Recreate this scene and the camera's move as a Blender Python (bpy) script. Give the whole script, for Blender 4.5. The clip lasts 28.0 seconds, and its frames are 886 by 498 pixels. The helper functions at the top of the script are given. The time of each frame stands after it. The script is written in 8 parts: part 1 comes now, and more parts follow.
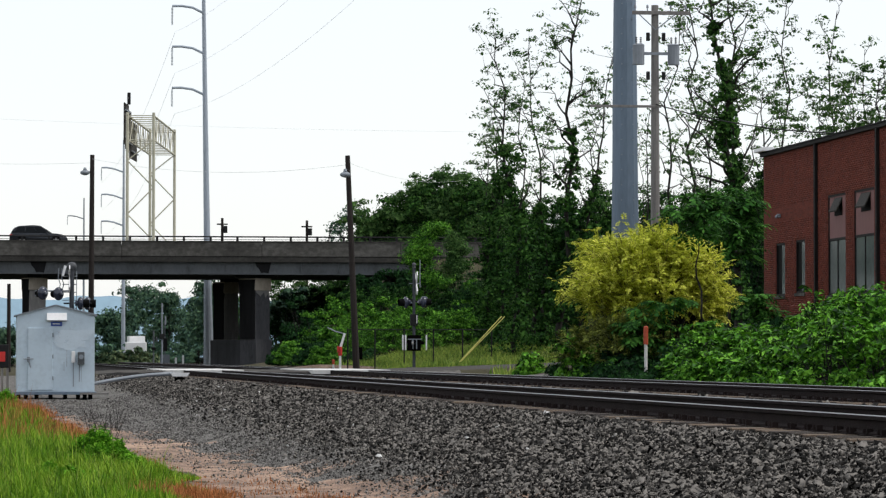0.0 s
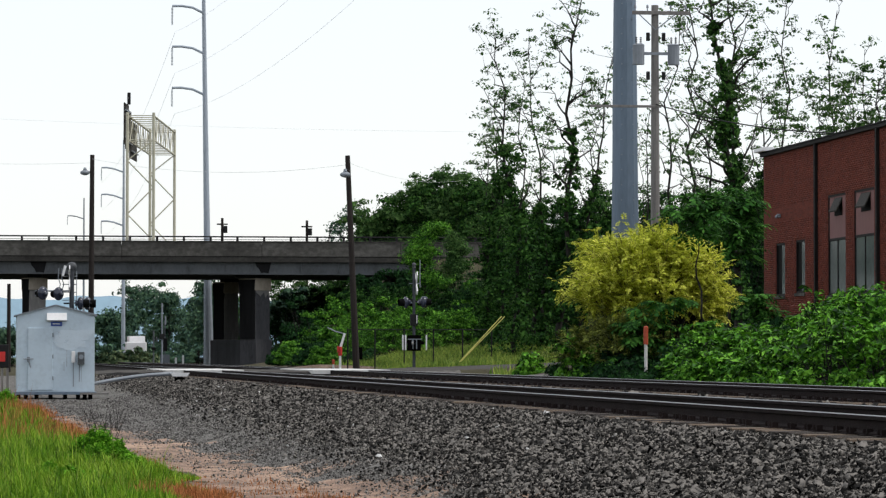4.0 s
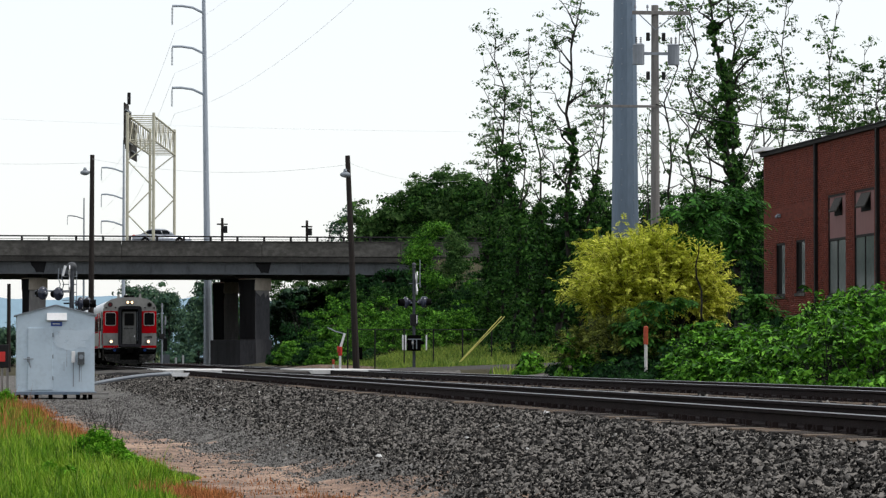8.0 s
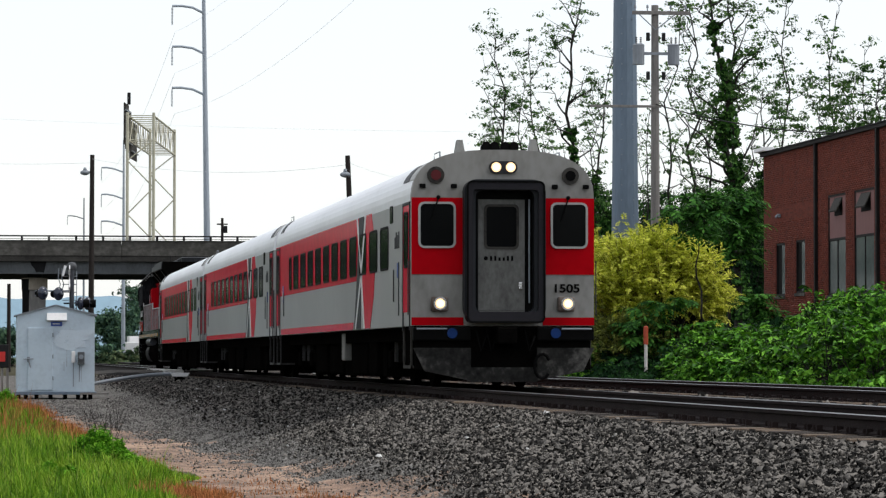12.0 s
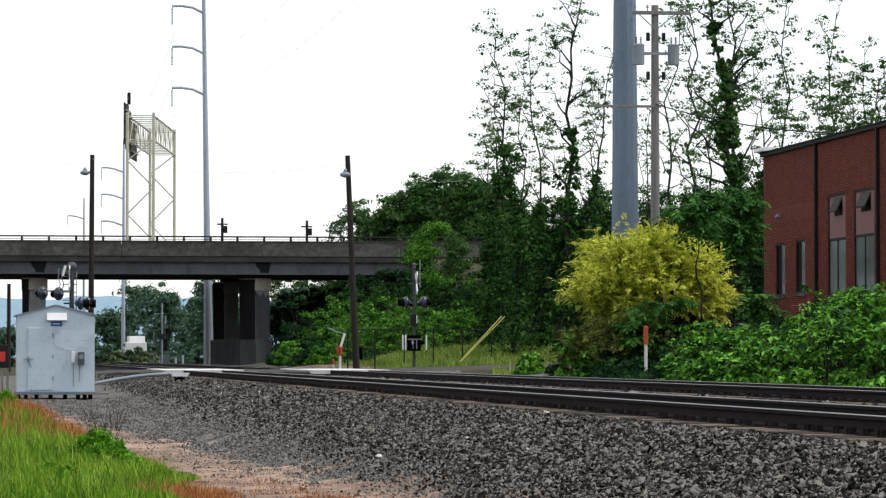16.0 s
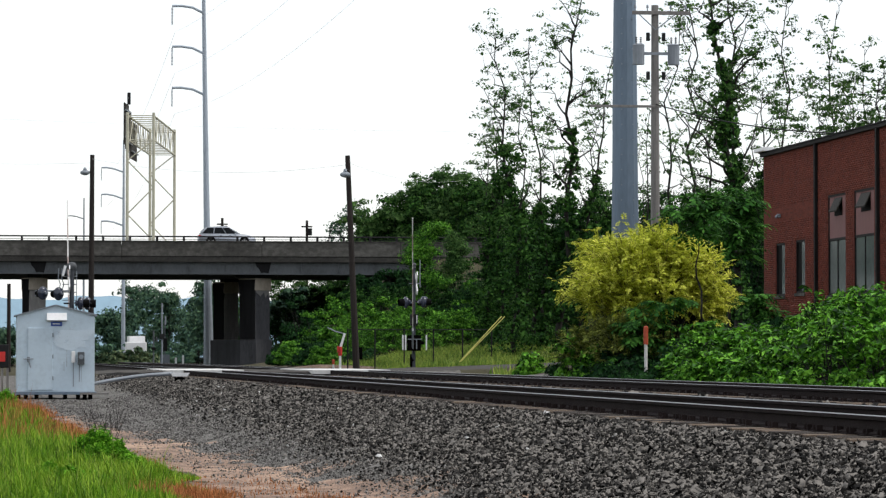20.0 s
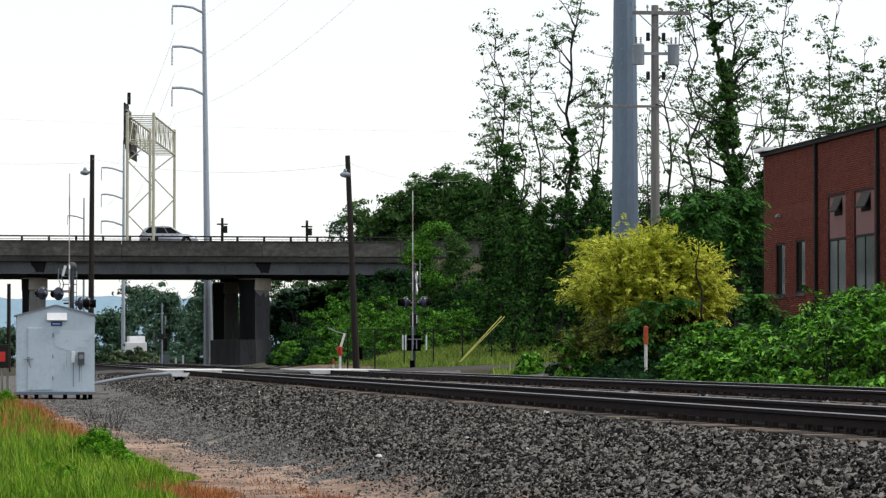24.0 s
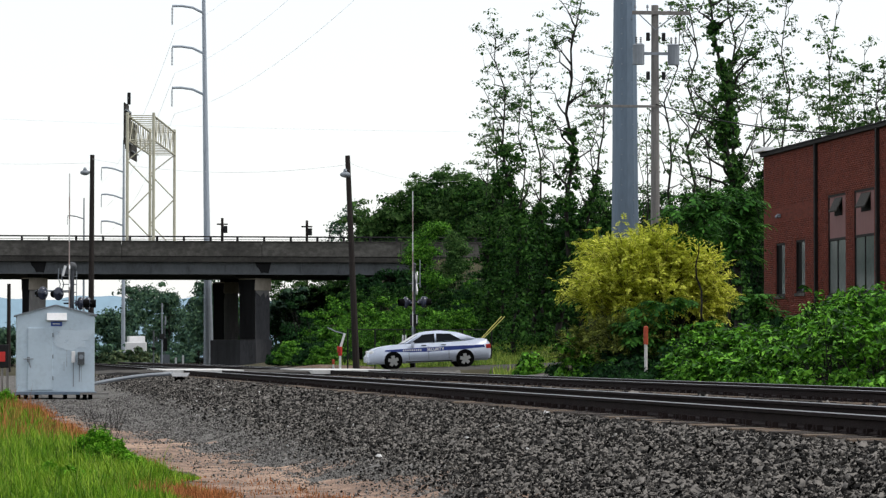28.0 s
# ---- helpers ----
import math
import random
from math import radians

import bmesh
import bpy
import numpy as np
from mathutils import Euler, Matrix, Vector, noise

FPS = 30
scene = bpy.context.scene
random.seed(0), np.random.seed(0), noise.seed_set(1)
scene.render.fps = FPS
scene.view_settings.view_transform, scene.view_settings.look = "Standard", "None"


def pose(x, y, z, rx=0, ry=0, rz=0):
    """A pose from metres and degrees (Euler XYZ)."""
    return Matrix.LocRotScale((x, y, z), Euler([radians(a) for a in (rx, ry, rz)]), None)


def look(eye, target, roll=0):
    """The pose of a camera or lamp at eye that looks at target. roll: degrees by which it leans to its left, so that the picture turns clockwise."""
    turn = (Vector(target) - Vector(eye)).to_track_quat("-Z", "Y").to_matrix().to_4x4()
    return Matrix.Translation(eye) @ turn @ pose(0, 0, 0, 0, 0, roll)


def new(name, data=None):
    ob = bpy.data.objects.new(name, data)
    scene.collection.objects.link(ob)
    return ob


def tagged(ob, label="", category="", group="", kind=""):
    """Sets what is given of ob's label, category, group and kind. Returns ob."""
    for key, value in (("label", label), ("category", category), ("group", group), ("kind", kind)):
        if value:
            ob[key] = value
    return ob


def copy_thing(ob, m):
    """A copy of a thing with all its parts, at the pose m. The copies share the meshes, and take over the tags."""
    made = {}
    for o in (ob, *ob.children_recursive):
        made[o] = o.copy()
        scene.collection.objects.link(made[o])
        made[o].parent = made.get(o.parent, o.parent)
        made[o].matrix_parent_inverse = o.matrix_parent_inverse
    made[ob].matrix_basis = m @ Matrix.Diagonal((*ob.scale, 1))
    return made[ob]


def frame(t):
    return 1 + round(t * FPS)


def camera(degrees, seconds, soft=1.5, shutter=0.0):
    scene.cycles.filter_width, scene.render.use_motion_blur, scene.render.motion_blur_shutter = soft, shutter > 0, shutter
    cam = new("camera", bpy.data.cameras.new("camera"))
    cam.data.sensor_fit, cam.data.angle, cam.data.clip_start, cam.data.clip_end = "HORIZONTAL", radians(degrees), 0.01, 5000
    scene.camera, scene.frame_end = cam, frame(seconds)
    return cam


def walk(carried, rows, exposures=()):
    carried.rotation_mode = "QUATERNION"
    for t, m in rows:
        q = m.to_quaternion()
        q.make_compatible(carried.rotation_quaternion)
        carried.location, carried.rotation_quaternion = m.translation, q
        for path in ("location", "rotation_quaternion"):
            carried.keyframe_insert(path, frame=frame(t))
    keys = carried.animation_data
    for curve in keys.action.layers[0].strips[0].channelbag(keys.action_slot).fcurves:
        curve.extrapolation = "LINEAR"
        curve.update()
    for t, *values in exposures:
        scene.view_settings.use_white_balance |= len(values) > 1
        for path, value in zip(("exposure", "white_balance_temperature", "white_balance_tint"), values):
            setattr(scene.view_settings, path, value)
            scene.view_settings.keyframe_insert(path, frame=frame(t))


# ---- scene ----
# Plan: z = 0 is the head of the rails, x across the tracks, y along them away from the camera, which stands on the path beside them.
LENS = 15.066
CAM_EYE = (0.0, 0.0, 0.513)
cam = camera(LENS, 28.0, soft=1.3)
CAM_POSE = look(CAM_EYE, (math.sin(radians(7.877)) * 100, math.cos(radians(7.877)) * 100, 0.513 + math.tan(radians(1.843)) * 100))
walk(cam, [(0.0, CAM_POSE), (28.0, CAM_POSE)], [(0.0, -0.12), (11.0, -0.12), (12.5, -0.05), (14.5, 0.18), (15.4, 0.18), (16.4, 0.03), (20.0, 0.0), (24.0, -0.06), (28.0, -0.06)])

# ---- light: bright overcast sky, a weak wide sun from beyond the tracks ----
SUN_EL, SUN_AZ = radians(56), radians(100)
world = bpy.data.worlds.new("overcast_sky")
scene.world = world
world.use_nodes = True
wn, wl = world.node_tree.nodes, world.node_tree.links
wn.clear()
w_out = wn.new("ShaderNodeOutputWorld")
w_sky = wn.new("ShaderNodeTexSky")
w_sky.sky_type, w_sky.sun_disc, w_sky.sun_elevation, w_sky.sun_rotation = "NISHITA", False, SUN_EL, SUN_AZ
w_bg1, w_bg2, w_add = wn.new("ShaderNodeBackground"), wn.new("ShaderNodeBackground"), wn.new("ShaderNodeAddShader")
w_noise, w_coord, w_ramp = wn.new("ShaderNodeTexNoise"), wn.new("ShaderNodeTexCoord"), wn.new("ShaderNodeValToRGB")
w_noise.inputs["Scale"].default_value, w_noise.inputs["Detail"].default_value = 2.2, 4
w_ramp.color_ramp.elements[0].color, w_ramp.color_ramp.elements[1].color = (0.94, 0.955, 0.975, 1), (1.0, 1.0, 1.0, 1)
wl.new(w_coord.outputs["Generated"], w_noise.inputs["Vector"])
wl.new(w_noise.outputs["Fac"], w_ramp.inputs["Fac"])
wl.new(w_ramp.outputs["Color"], w_bg2.inputs["Color"])
wl.new(w_sky.outputs["Color"], w_bg1.inputs["Color"])
w_bg1.inputs["Strength"].default_value = 0.05
w_bg2.inputs["Strength"].default_value = 0.88
wl.new(w_bg1.outputs[0], w_add.inputs[0]), wl.new(w_bg2.outputs[0], w_add.inputs[1])
wl.new(w_add.outputs[0], w_out.inputs["Surface"])
sun = new("sun", bpy.data.lights.new("sun", "SUN"))
sun.data.energy, sun.data.angle, sun.data.color = 2.2, radians(14), (1.0, 0.96, 0.9)
SUN_FROM = Vector((math.sin(SUN_AZ) * math.cos(SUN_EL), math.cos(SUN_AZ) * math.cos(SUN_EL), math.sin(SUN_EL)))
sun.matrix_world = look(SUN_FROM * 50, (0, 0, 0))


# ---- materials ----
def mat(name, color, rough=0.7, metal=0.0, var=0.25, scale=3.0, dark=None, bump=0.0, bump_scale=40.0, spec=0.4, stretch=(1, 1, 1), rand=0.0, island=0.0, second=None):
    """A surface: a base colour that varies at two scales towards a second and a darker tone, with fine relief."""
    m = bpy.data.materials.new(name)
    m.use_nodes = True
    n, l = m.node_tree.nodes, m.node_tree.links
    b = n["Principled BSDF"]
    b.inputs["Roughness"].default_value, b.inputs["Metallic"].default_value = rough, metal
    b.inputs["Specular IOR Level"].default_value = spec
    co, mp = n.new("ShaderNodeTexCoord"), n.new("ShaderNodeMapping")
    mp.inputs["Scale"].default_value = stretch
    l.new(co.outputs["Object"], mp.inputs["Vector"])
    c1 = (*color, 1)
    c2 = (*(dark or tuple(c * (1 - var) for c in color)), 1)
    c3 = (*(second or tuple(min(1, c * (1 + var * 0.6)) for c in color)), 1)
    big, fine = n.new("ShaderNodeTexNoise"), n.new("ShaderNodeTexNoise")
    big.inputs["Scale"].default_value, big.inputs["Detail"].default_value = scale, 6
    fine.inputs["Scale"].default_value, fine.inputs["Detail"].default_value = scale * 9, 4
    for t in (big, fine):
        l.new(mp.outputs[0], t.inputs["Vector"])
    ramp = n.new("ShaderNodeValToRGB")
    ramp.color_ramp.elements[0].position, ramp.color_ramp.elements[0].color = 0.32, c2
    ramp.color_ramp.elements[1].position, ramp.color_ramp.elements[1].color = 0.68, c3
    mid = ramp.color_ramp.elements.new(0.5)
    mid.color = c1
    mixf = n.new("ShaderNodeMath")
    mixf.operation = "MULTIPLY_ADD"
    mixf.inputs[1].default_value, mixf.inputs[2].default_value = 0.45, 0.0
    addf = n.new("ShaderNodeMath")
    addf.operation = "MULTIPLY_ADD"
    addf.inputs[1].default_value = 0.55
    l.new(fine.outputs["Fac"], mixf.inputs[0])
    l.new(big.outputs["Fac"], addf.inputs[0]), l.new(mixf.outputs[0], addf.inputs[2])
    fac = addf
    for amount, node, socket in ((rand, "ShaderNodeObjectInfo", "Random"), (island, "ShaderNodeNewGeometry", "Random Per Island")):
        if amount:
            o, k = n.new(node), n.new("ShaderNodeMath")
            k.operation = "MULTIPLY_ADD"
            k.inputs[1].default_value, k.inputs[2].default_value = amount, -amount / 2
            s = n.new("ShaderNodeMath")
            l.new(o.outputs[socket], k.inputs[0])
            l.new(fac.outputs[0], s.inputs[0]), l.new(k.outputs[0], s.inputs[1])
            fac = s
    l.new(fac.outputs[0], ramp.inputs["Fac"])
    l.new(ramp.outputs["Color"], b.inputs["Base Color"])
    rr = n.new("ShaderNodeMapRange")
    rr.inputs["To Min"].default_value, rr.inputs["To Max"].default_value = max(0, rough - 0.1), min(1, rough + 0.1)
    l.new(fine.outputs["Fac"], rr.inputs["Value"]), l.new(rr.outputs[0], b.inputs["Roughness"])
    if bump:
        bn, bt = n.new("ShaderNodeBump"), n.new("ShaderNodeTexNoise")
        bt.inputs["Scale"].default_value, bt.inputs["Detail"].default_value = bump_scale, 5
        bn.inputs["Strength"].default_value, bn.inputs["Distance"].default_value = bump, 1.0 / bump_scale
        l.new(mp.outputs[0], bt.inputs["Vector"]), l.new(bt.outputs["Fac"], bn.inputs["Height"]), l.new(bn.outputs[0], b.inputs["Normal"])
    return m


def leaf_mat(name, color, dark, light, spec=0.04, through_light=0.12):
    """Leaves: a tone for each leaf, a second for each clump of them, and light that passes through the blade."""
    m = mat(name, color, 0.55, 0, 0.3, 0.35, dark=dark, second=light, island=0.42, spec=spec)
    n, l = m.node_tree.nodes, m.node_tree.links
    out, b = n["Material Output"], n["Principled BSDF"]
    tr, mx = n.new("ShaderNodeBsdfTranslucent"), n.new("ShaderNodeMixShader")
    mx.inputs[0].default_value = through_light
    l.new(b.inputs["Base Color"].links[0].from_socket, tr.inputs["Color"])
    l.new(b.outputs[0], mx.inputs[1]), l.new(tr.outputs[0], mx.inputs[2]), l.new(mx.outputs[0], out.inputs["Surface"])
    return m


def glow(name, color, strength):
    m = bpy.data.materials.new(name)
    m.use_nodes = True
    b = m.node_tree.nodes["Principled BSDF"]
    b.inputs["Base Color"].default_value, b.inputs["Emission Color"].default_value = (*color, 1), (*color, 1)
    b.inputs["Emission Strength"].default_value, b.inputs["Roughness"].default_value = strength, 0.2
    return m


def glass(name, color, rough=0.05, spec=0.3):
    m = mat(name, color, rough, 0.0, 0.2, 0.6, spec=spec)
    b = m.node_tree.nodes["Principled BSDF"]
    m.node_tree.links.remove(b.inputs["Roughness"].links[0])
    b.inputs["Roughness"].default_value, b.inputs["IOR"].default_value = rough, 1.5
    return m


M = dict(
    ground=mat("ground_soil", (0.06, 0.055, 0.032), 0.95, 0, 0.4, 0.6, bump=0.6, bump_scale=9, spec=0.1),
    dirt=mat("reddish_dirt", (0.24, 0.165, 0.125), 0.95, 0, 0.5, 0.5, bump=0.9, bump_scale=22, dark=(0.10, 0.083, 0.071), second=(0.49, 0.345, 0.25), spec=0.1),
    gravel=mat("packed_gravel", (0.132, 0.126, 0.117), 0.95, 0, 0.5, 7.0, bump=1.0, bump_scale=26, dark=(0.06, 0.057, 0.053), second=(0.23, 0.22, 0.205), spec=0.1),
    stone=mat("ballast_stone", (0.037, 0.0342, 0.0314), 0.9, 0, 0.6, 30.0, dark=(0.005, 0.0047, 0.0043), second=(0.195, 0.181, 0.165), island=0.72, spec=0.12),
    # Near black: the shade between the stones is put into the bed's colour.
    ballast=mat("gap_shade_ballast_bed", (0.012, 0.0112, 0.0105), 0.95, 0, 0.6, 14.0, dark=(0.007, 0.007, 0.007), second=(0.035, 0.032, 0.03), bump=1.0, bump_scale=18, spec=0.1),
    pale_stone=mat("pale_quartz_stone", (0.5, 0.5, 0.49), 0.8, 0, 0.2, 20.0, island=0.3, spec=0.2),
    asphalt=mat("worn_asphalt", (0.042, 0.037, 0.031), 0.9, 0, 0.3, 1.0, bump=0.4, bump_scale=60),
    panel=mat("crossing_concrete", (0.66, 0.65, 0.63), 0.85, 0, 0.25, 1.5, bump=0.2, bump_scale=30),
    rail_side=mat("rusty_rail", (0.020, 0.014, 0.0135), 0.85, 0.0, 0.45, 3.0, bump=0.3, bump_scale=40, spec=0.1),
    rail_top=mat("polished_rail_head", (0.14, 0.136, 0.142), 0.32, 1.0, 0.15, 2.0),
    tie=mat("weathered_tie", (0.07, 0.056, 0.046), 0.9, 0, 0.5, 4.0, bump=0.6, bump_scale=20, stretch=(1, 6, 6), second=(0.17, 0.125, 0.09), rand=0.75),
    concrete=mat("weathered_concrete", (0.082, 0.078, 0.071), 0.9, 0, 0.5, 0.5, bump=0.3, bump_scale=12, stretch=(0.6, 1, 0.9), dark=(0.045, 0.043, 0.04), second=(0.15, 0.144, 0.132), spec=0.08),
    concrete_pale=mat("stained_concrete", (0.05, 0.047, 0.043), 0.9, 0, 0.3, 0.8, bump=0.3, bump_scale=12, stretch=(1, 1, 0.4)),
    slab=mat("stained_slab_concrete", (0.055, 0.052, 0.048), 0.9, 0, 0.4, 0.35, bump=0.3, bump_scale=12, stretch=(1, 1, 1.5), dark=(0.032, 0.03, 0.028), second=(0.085, 0.08, 0.072), spec=0.08),
    girder=mat("painted_girder_steel", (0.08, 0.087, 0.094), 0.7, 0.0, 0.4, 0.7, stretch=(1, 1, 0.5)),
    mast_grey=mat("weathered_mast_steel", (0.06, 0.065, 0.075), 0.6, 0.1, 0.35, 2.0, spec=0.2),
    rubble=mat("brown_earth_rubble", (0.16, 0.115, 0.085), 0.95, 0, 0.5, 2.0, bump=1.0, bump_scale=10, dark=(0.06, 0.045, 0.036), second=(0.27, 0.205, 0.16), spec=0.1),
    # Far poles: the paling of distance is put into a lighter steel colour.
    pole_pale=mat("pale_pole_steel", (0.34, 0.385, 0.44), 0.6, 0.0, 0.2, 0.9, stretch=(1, 1, 0.25)),
    dark_steel=mat("dark_bearing_steel", (0.02, 0.02, 0.021), 0.7, 0.1, 0.4, 2.0, spec=0.15),
    galv=mat("galvanised_steel", (0.23, 0.255, 0.285), 0.6, 0.1, 0.22, 1.2, stretch=(1, 1, 0.3)),
    pole_blue=mat("blue_grey_pole_steel", (0.14, 0.19, 0.25), 0.6, 0.0, 0.22, 0.9, stretch=(1, 1, 0.25), bump=0.1),
    cream=mat("cream_painted_steel", (0.5, 0.48, 0.37), 0.6, 0.0, 0.25, 1.0),
    wood=mat("creosoted_pole", (0.02, 0.0145, 0.0125), 0.9, 0, 0.4, 3.0, stretch=(3, 3, 0.3), bump=0.5),
    wood_grey=mat("grey_weathered_pole", (0.2, 0.19, 0.18), 0.85, 0, 0.4, 3.0, stretch=(3, 3, 0.3), bump=0.5),
    white=mat("white_painted_steel", (0.52, 0.62, 0.70), 0.6, 0, 0.12, 1.0, dark=(0.44, 0.53, 0.60), bump=0.05),
    scrawl=mat("faint_graffiti", (0.42, 0.48, 0.54), 0.7, 0, 0.3, 5.0, second=(0.52, 0.6, 0.66)),
    overpaint=mat("overpainted_patch", (0.565, 0.655, 0.73), 0.6, 0, 0.1, 3.0),
    wire=mat("thin_grey_wire", (0.62, 0.62, 0.64), 0.6, 0.2, 0.1, 1.0),
    white_plain=mat("white_enamel", (0.8, 0.8, 0.8), 0.4, 0, 0.08, 2.0),
    blue_sign=mat("blue_sign", (0.03, 0.08, 0.33), 0.4, 0, 0.15, 3.0),
    red_sign=mat("red_enamel", (0.55, 0.03, 0.025), 0.45, 0, 0.2, 2.0),
    orange=mat("orange_plastic", (0.42, 0.07, 0.03), 0.6, 0, 0.3, 6.0),
    yellow_rod=mat("yellow_plastic", (0.62, 0.58, 0.16), 0.55, 0, 0.2, 5.0),
    black=mat("black_paint", (0.005, 0.005, 0.005), 0.6, 0.0, 0.4, 2.0, spec=0.03),
    soot=mat("sooty_underframe", (0.004, 0.0037, 0.0034), 0.95, 0.0, 0.5, 2.0, bump=0.3, spec=0.0),
    rubber=mat("black_rubber", (0.006, 0.006, 0.006), 0.9, 0, 0.3, 6.0, spec=0.0),
    # One grey in two tones, as lit: cool bright sides, dimmer warm end.
    train_grey=mat("train_light_grey", (0.355, 0.362, 0.36), 0.36, 0.0, 0.16, 0.8, stretch=(1, 0.6, 0.4), spec=0.5),
    front_grey=mat("dimmer_lit_front_grey", (0.262, 0.257, 0.243), 0.45, 0.0, 0.2, 1.0, stretch=(1, 1, 0.5), dark=(0.19, 0.185, 0.17), spec=0.3),
    train_roof=mat("train_roof_silver", (0.80, 0.82, 0.85), 0.35, 0.1, 0.10, 0.6, stretch=(1, 0.5, 1)),
    # One red in two tones, as lit: sky sheen in the sides, deeper end.
    train_red=mat("train_red", (0.66, 0.018, 0.055), 0.22, 0.0, 0.16, 0.8, stretch=(1, 0.6, 0.4), spec=0.04),
    front_red=mat("front_red", (0.42, 0.003, 0.008), 0.14, 0.0, 0.14, 0.8, spec=0.012),
    train_dark=mat("train_charcoal", (0.026, 0.028, 0.032), 0.5, 0.0, 0.25, 1.0, spec=0.12),
    train_black=mat("locomotive_black", (0.0045, 0.0047, 0.0052), 0.1, 0.0, 0.4, 1.0, spec=0.008),
    hood_black=mat("glossy_hood_black", (0.008, 0.0095, 0.011), 0.2, 0.0, 0.45, 1.6, stretch=(1, 1, 0.3), dark=(0.004, 0.0045, 0.005), second=(0.022, 0.025, 0.028), spec=0.03),
    hood_red=mat("glossy_hood_red", (0.44, 0.005, 0.012), 0.18, 0.0, 0.16, 1.2, spec=0.03),
    flash_silver=mat("silver_flash_paint", (0.46, 0.47, 0.49), 0.3, 0.1, 0.2, 1.5, stretch=(1, 1, 0.3), spec=0.3),
    louvre_grey=mat("worn_grey_steel", (0.034, 0.036, 0.039), 0.5, 0.1, 0.4, 2.0, spec=0.3),
    rail_paint=mat("grimy_white_rail", (0.36, 0.37, 0.37), 0.5, 0, 0.3, 4.0, spec=0.3),
    hazard_white=mat("dull_white_reflector", (0.55, 0.58, 0.62), 0.5, 0, 0.15, 5.0),
    step_and_tank_grey=mat("worn_and_lit_grey_steel", (0.030, 0.029, 0.030), 0.6, 0.0, 0.4, 1.2, dark=(0.012, 0.012, 0.012), second=(0.055, 0.053, 0.055), spec=0.1),
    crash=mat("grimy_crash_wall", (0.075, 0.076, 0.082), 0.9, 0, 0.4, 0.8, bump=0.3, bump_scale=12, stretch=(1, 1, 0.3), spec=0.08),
    tank_steel=mat("dull_tank_steel", (0.062, 0.068, 0.08), 0.4, 0.4, 0.25, 1.5),
    amber=mat("amber_reflector", (0.72, 0.36, 0.02), 0.4, 0, 0.2, 5.0),
    signal_black=mat("glossy_signal_black", (0.024, 0.03, 0.052), 0.2, 0.0, 0.3, 4.0, spec=0.6),
    runoff=mat("black_skin_and_runoff", (0.012, 0.012, 0.013), 0.8, 0, 0.5, 0.8, stretch=(1, 1, 0.2), spec=0.1),
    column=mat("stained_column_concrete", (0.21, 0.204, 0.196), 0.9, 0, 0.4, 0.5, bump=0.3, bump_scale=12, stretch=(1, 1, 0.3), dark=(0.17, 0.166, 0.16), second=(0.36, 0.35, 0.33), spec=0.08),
    tan_block=mat("tan_bearing_concrete", (0.34, 0.3, 0.25), 0.9, 0, 0.3, 0.8, bump=0.3, bump_scale=12, stretch=(1, 1, 0.4), spec=0.1),
    skirt=mat("dusty_pilot_steel", (0.05, 0.047, 0.042), 0.85, 0.0, 0.5, 1.5, dark=(0.015, 0.015, 0.015), spec=0.15, bump=0.2),
    gangway=mat("gangway_rubber", (0.019, 0.018, 0.022), 0.8, 0, 0.3, 3.0, spec=0.2),
    galv_light=mat("pale_window_trim", (0.36, 0.36, 0.35), 0.5, 0, 0.2, 3.0),
    window=glass("dark_train_glass", (0.010, 0.012, 0.013), 0.09, 0.015),
    pilot=mat("black_pilot_steel", (0.028, 0.0275, 0.026), 0.85, 0, 0.6, 1.3, dark=(0.008, 0.008, 0.008), second=(0.12, 0.116, 0.108), spec=0.05),
    cab_glass=glass("dark_cab_glass", (0.004, 0.0045, 0.005), 0.08, 0.06),
    door_grey=mat("grubby_door_grey", (0.19, 0.19, 0.18), 0.55, 0, 0.2, 1.5, spec=0.15),
    # Gangway door: the shade of its recess is put into a mottled darker grey.
    door_shade_grime=mat("shaded_grimy_gangway_door", (0.14, 0.14, 0.132), 0.55, 0, 0.45, 2.2, dark=(0.085, 0.083, 0.078), second=(0.185, 0.185, 0.178), stretch=(1, 1, 0.6), spec=0.12),
    lamp_case=mat("rusty_lamp_case", (0.13, 0.1, 0.085), 0.7, 0, 0.5, 5.0, dark=(0.04, 0.03, 0.026), second=(0.24, 0.21, 0.19), spec=0.2),
    marker_blue=mat("dark_blue_marker", (0.007, 0.035, 0.15), 0.4, 0, 0.15, 3.0, spec=0.15),
    pane=glass("building_glass", (0.12, 0.145, 0.14), 0.12),
    car_glass=glass("car_glass", (0.008, 0.01, 0.012), 0.05, 0.08),
    chrome=mat("bright_steel", (0.6, 0.6, 0.6), 0.25, 1.0, 0.1, 3.0),
    lamp=glow("lit_headlight", (1.0, 0.86, 0.62), 2.4),
    # Reflector rims emit light in place of the bloom round the lamps.
    lamp_rim=glow("lamp_halo_reflector", (1.0, 0.66, 0.36), 1.35),
    brick=mat("red_brick", (0.155, 0.0285, 0.0135), 0.9, 0, 0.35, 2.0, bump=0.2, bump_scale=30, island=0.25),
    brick_single=mat("red_brick_face", (0.155, 0.0285, 0.0135), 0.9, 0, 0.35, 2.0, bump=0.2, bump_scale=30, rand=0.32),
    mortar=mat("dark_mortar", (0.13, 0.027, 0.016), 0.95, 0, 0.3, 6.0),
    coping=mat("dark_roof_edge", (0.012, 0.01, 0.01), 0.7, 0.0, 0.3, 3.0, spec=0.2),
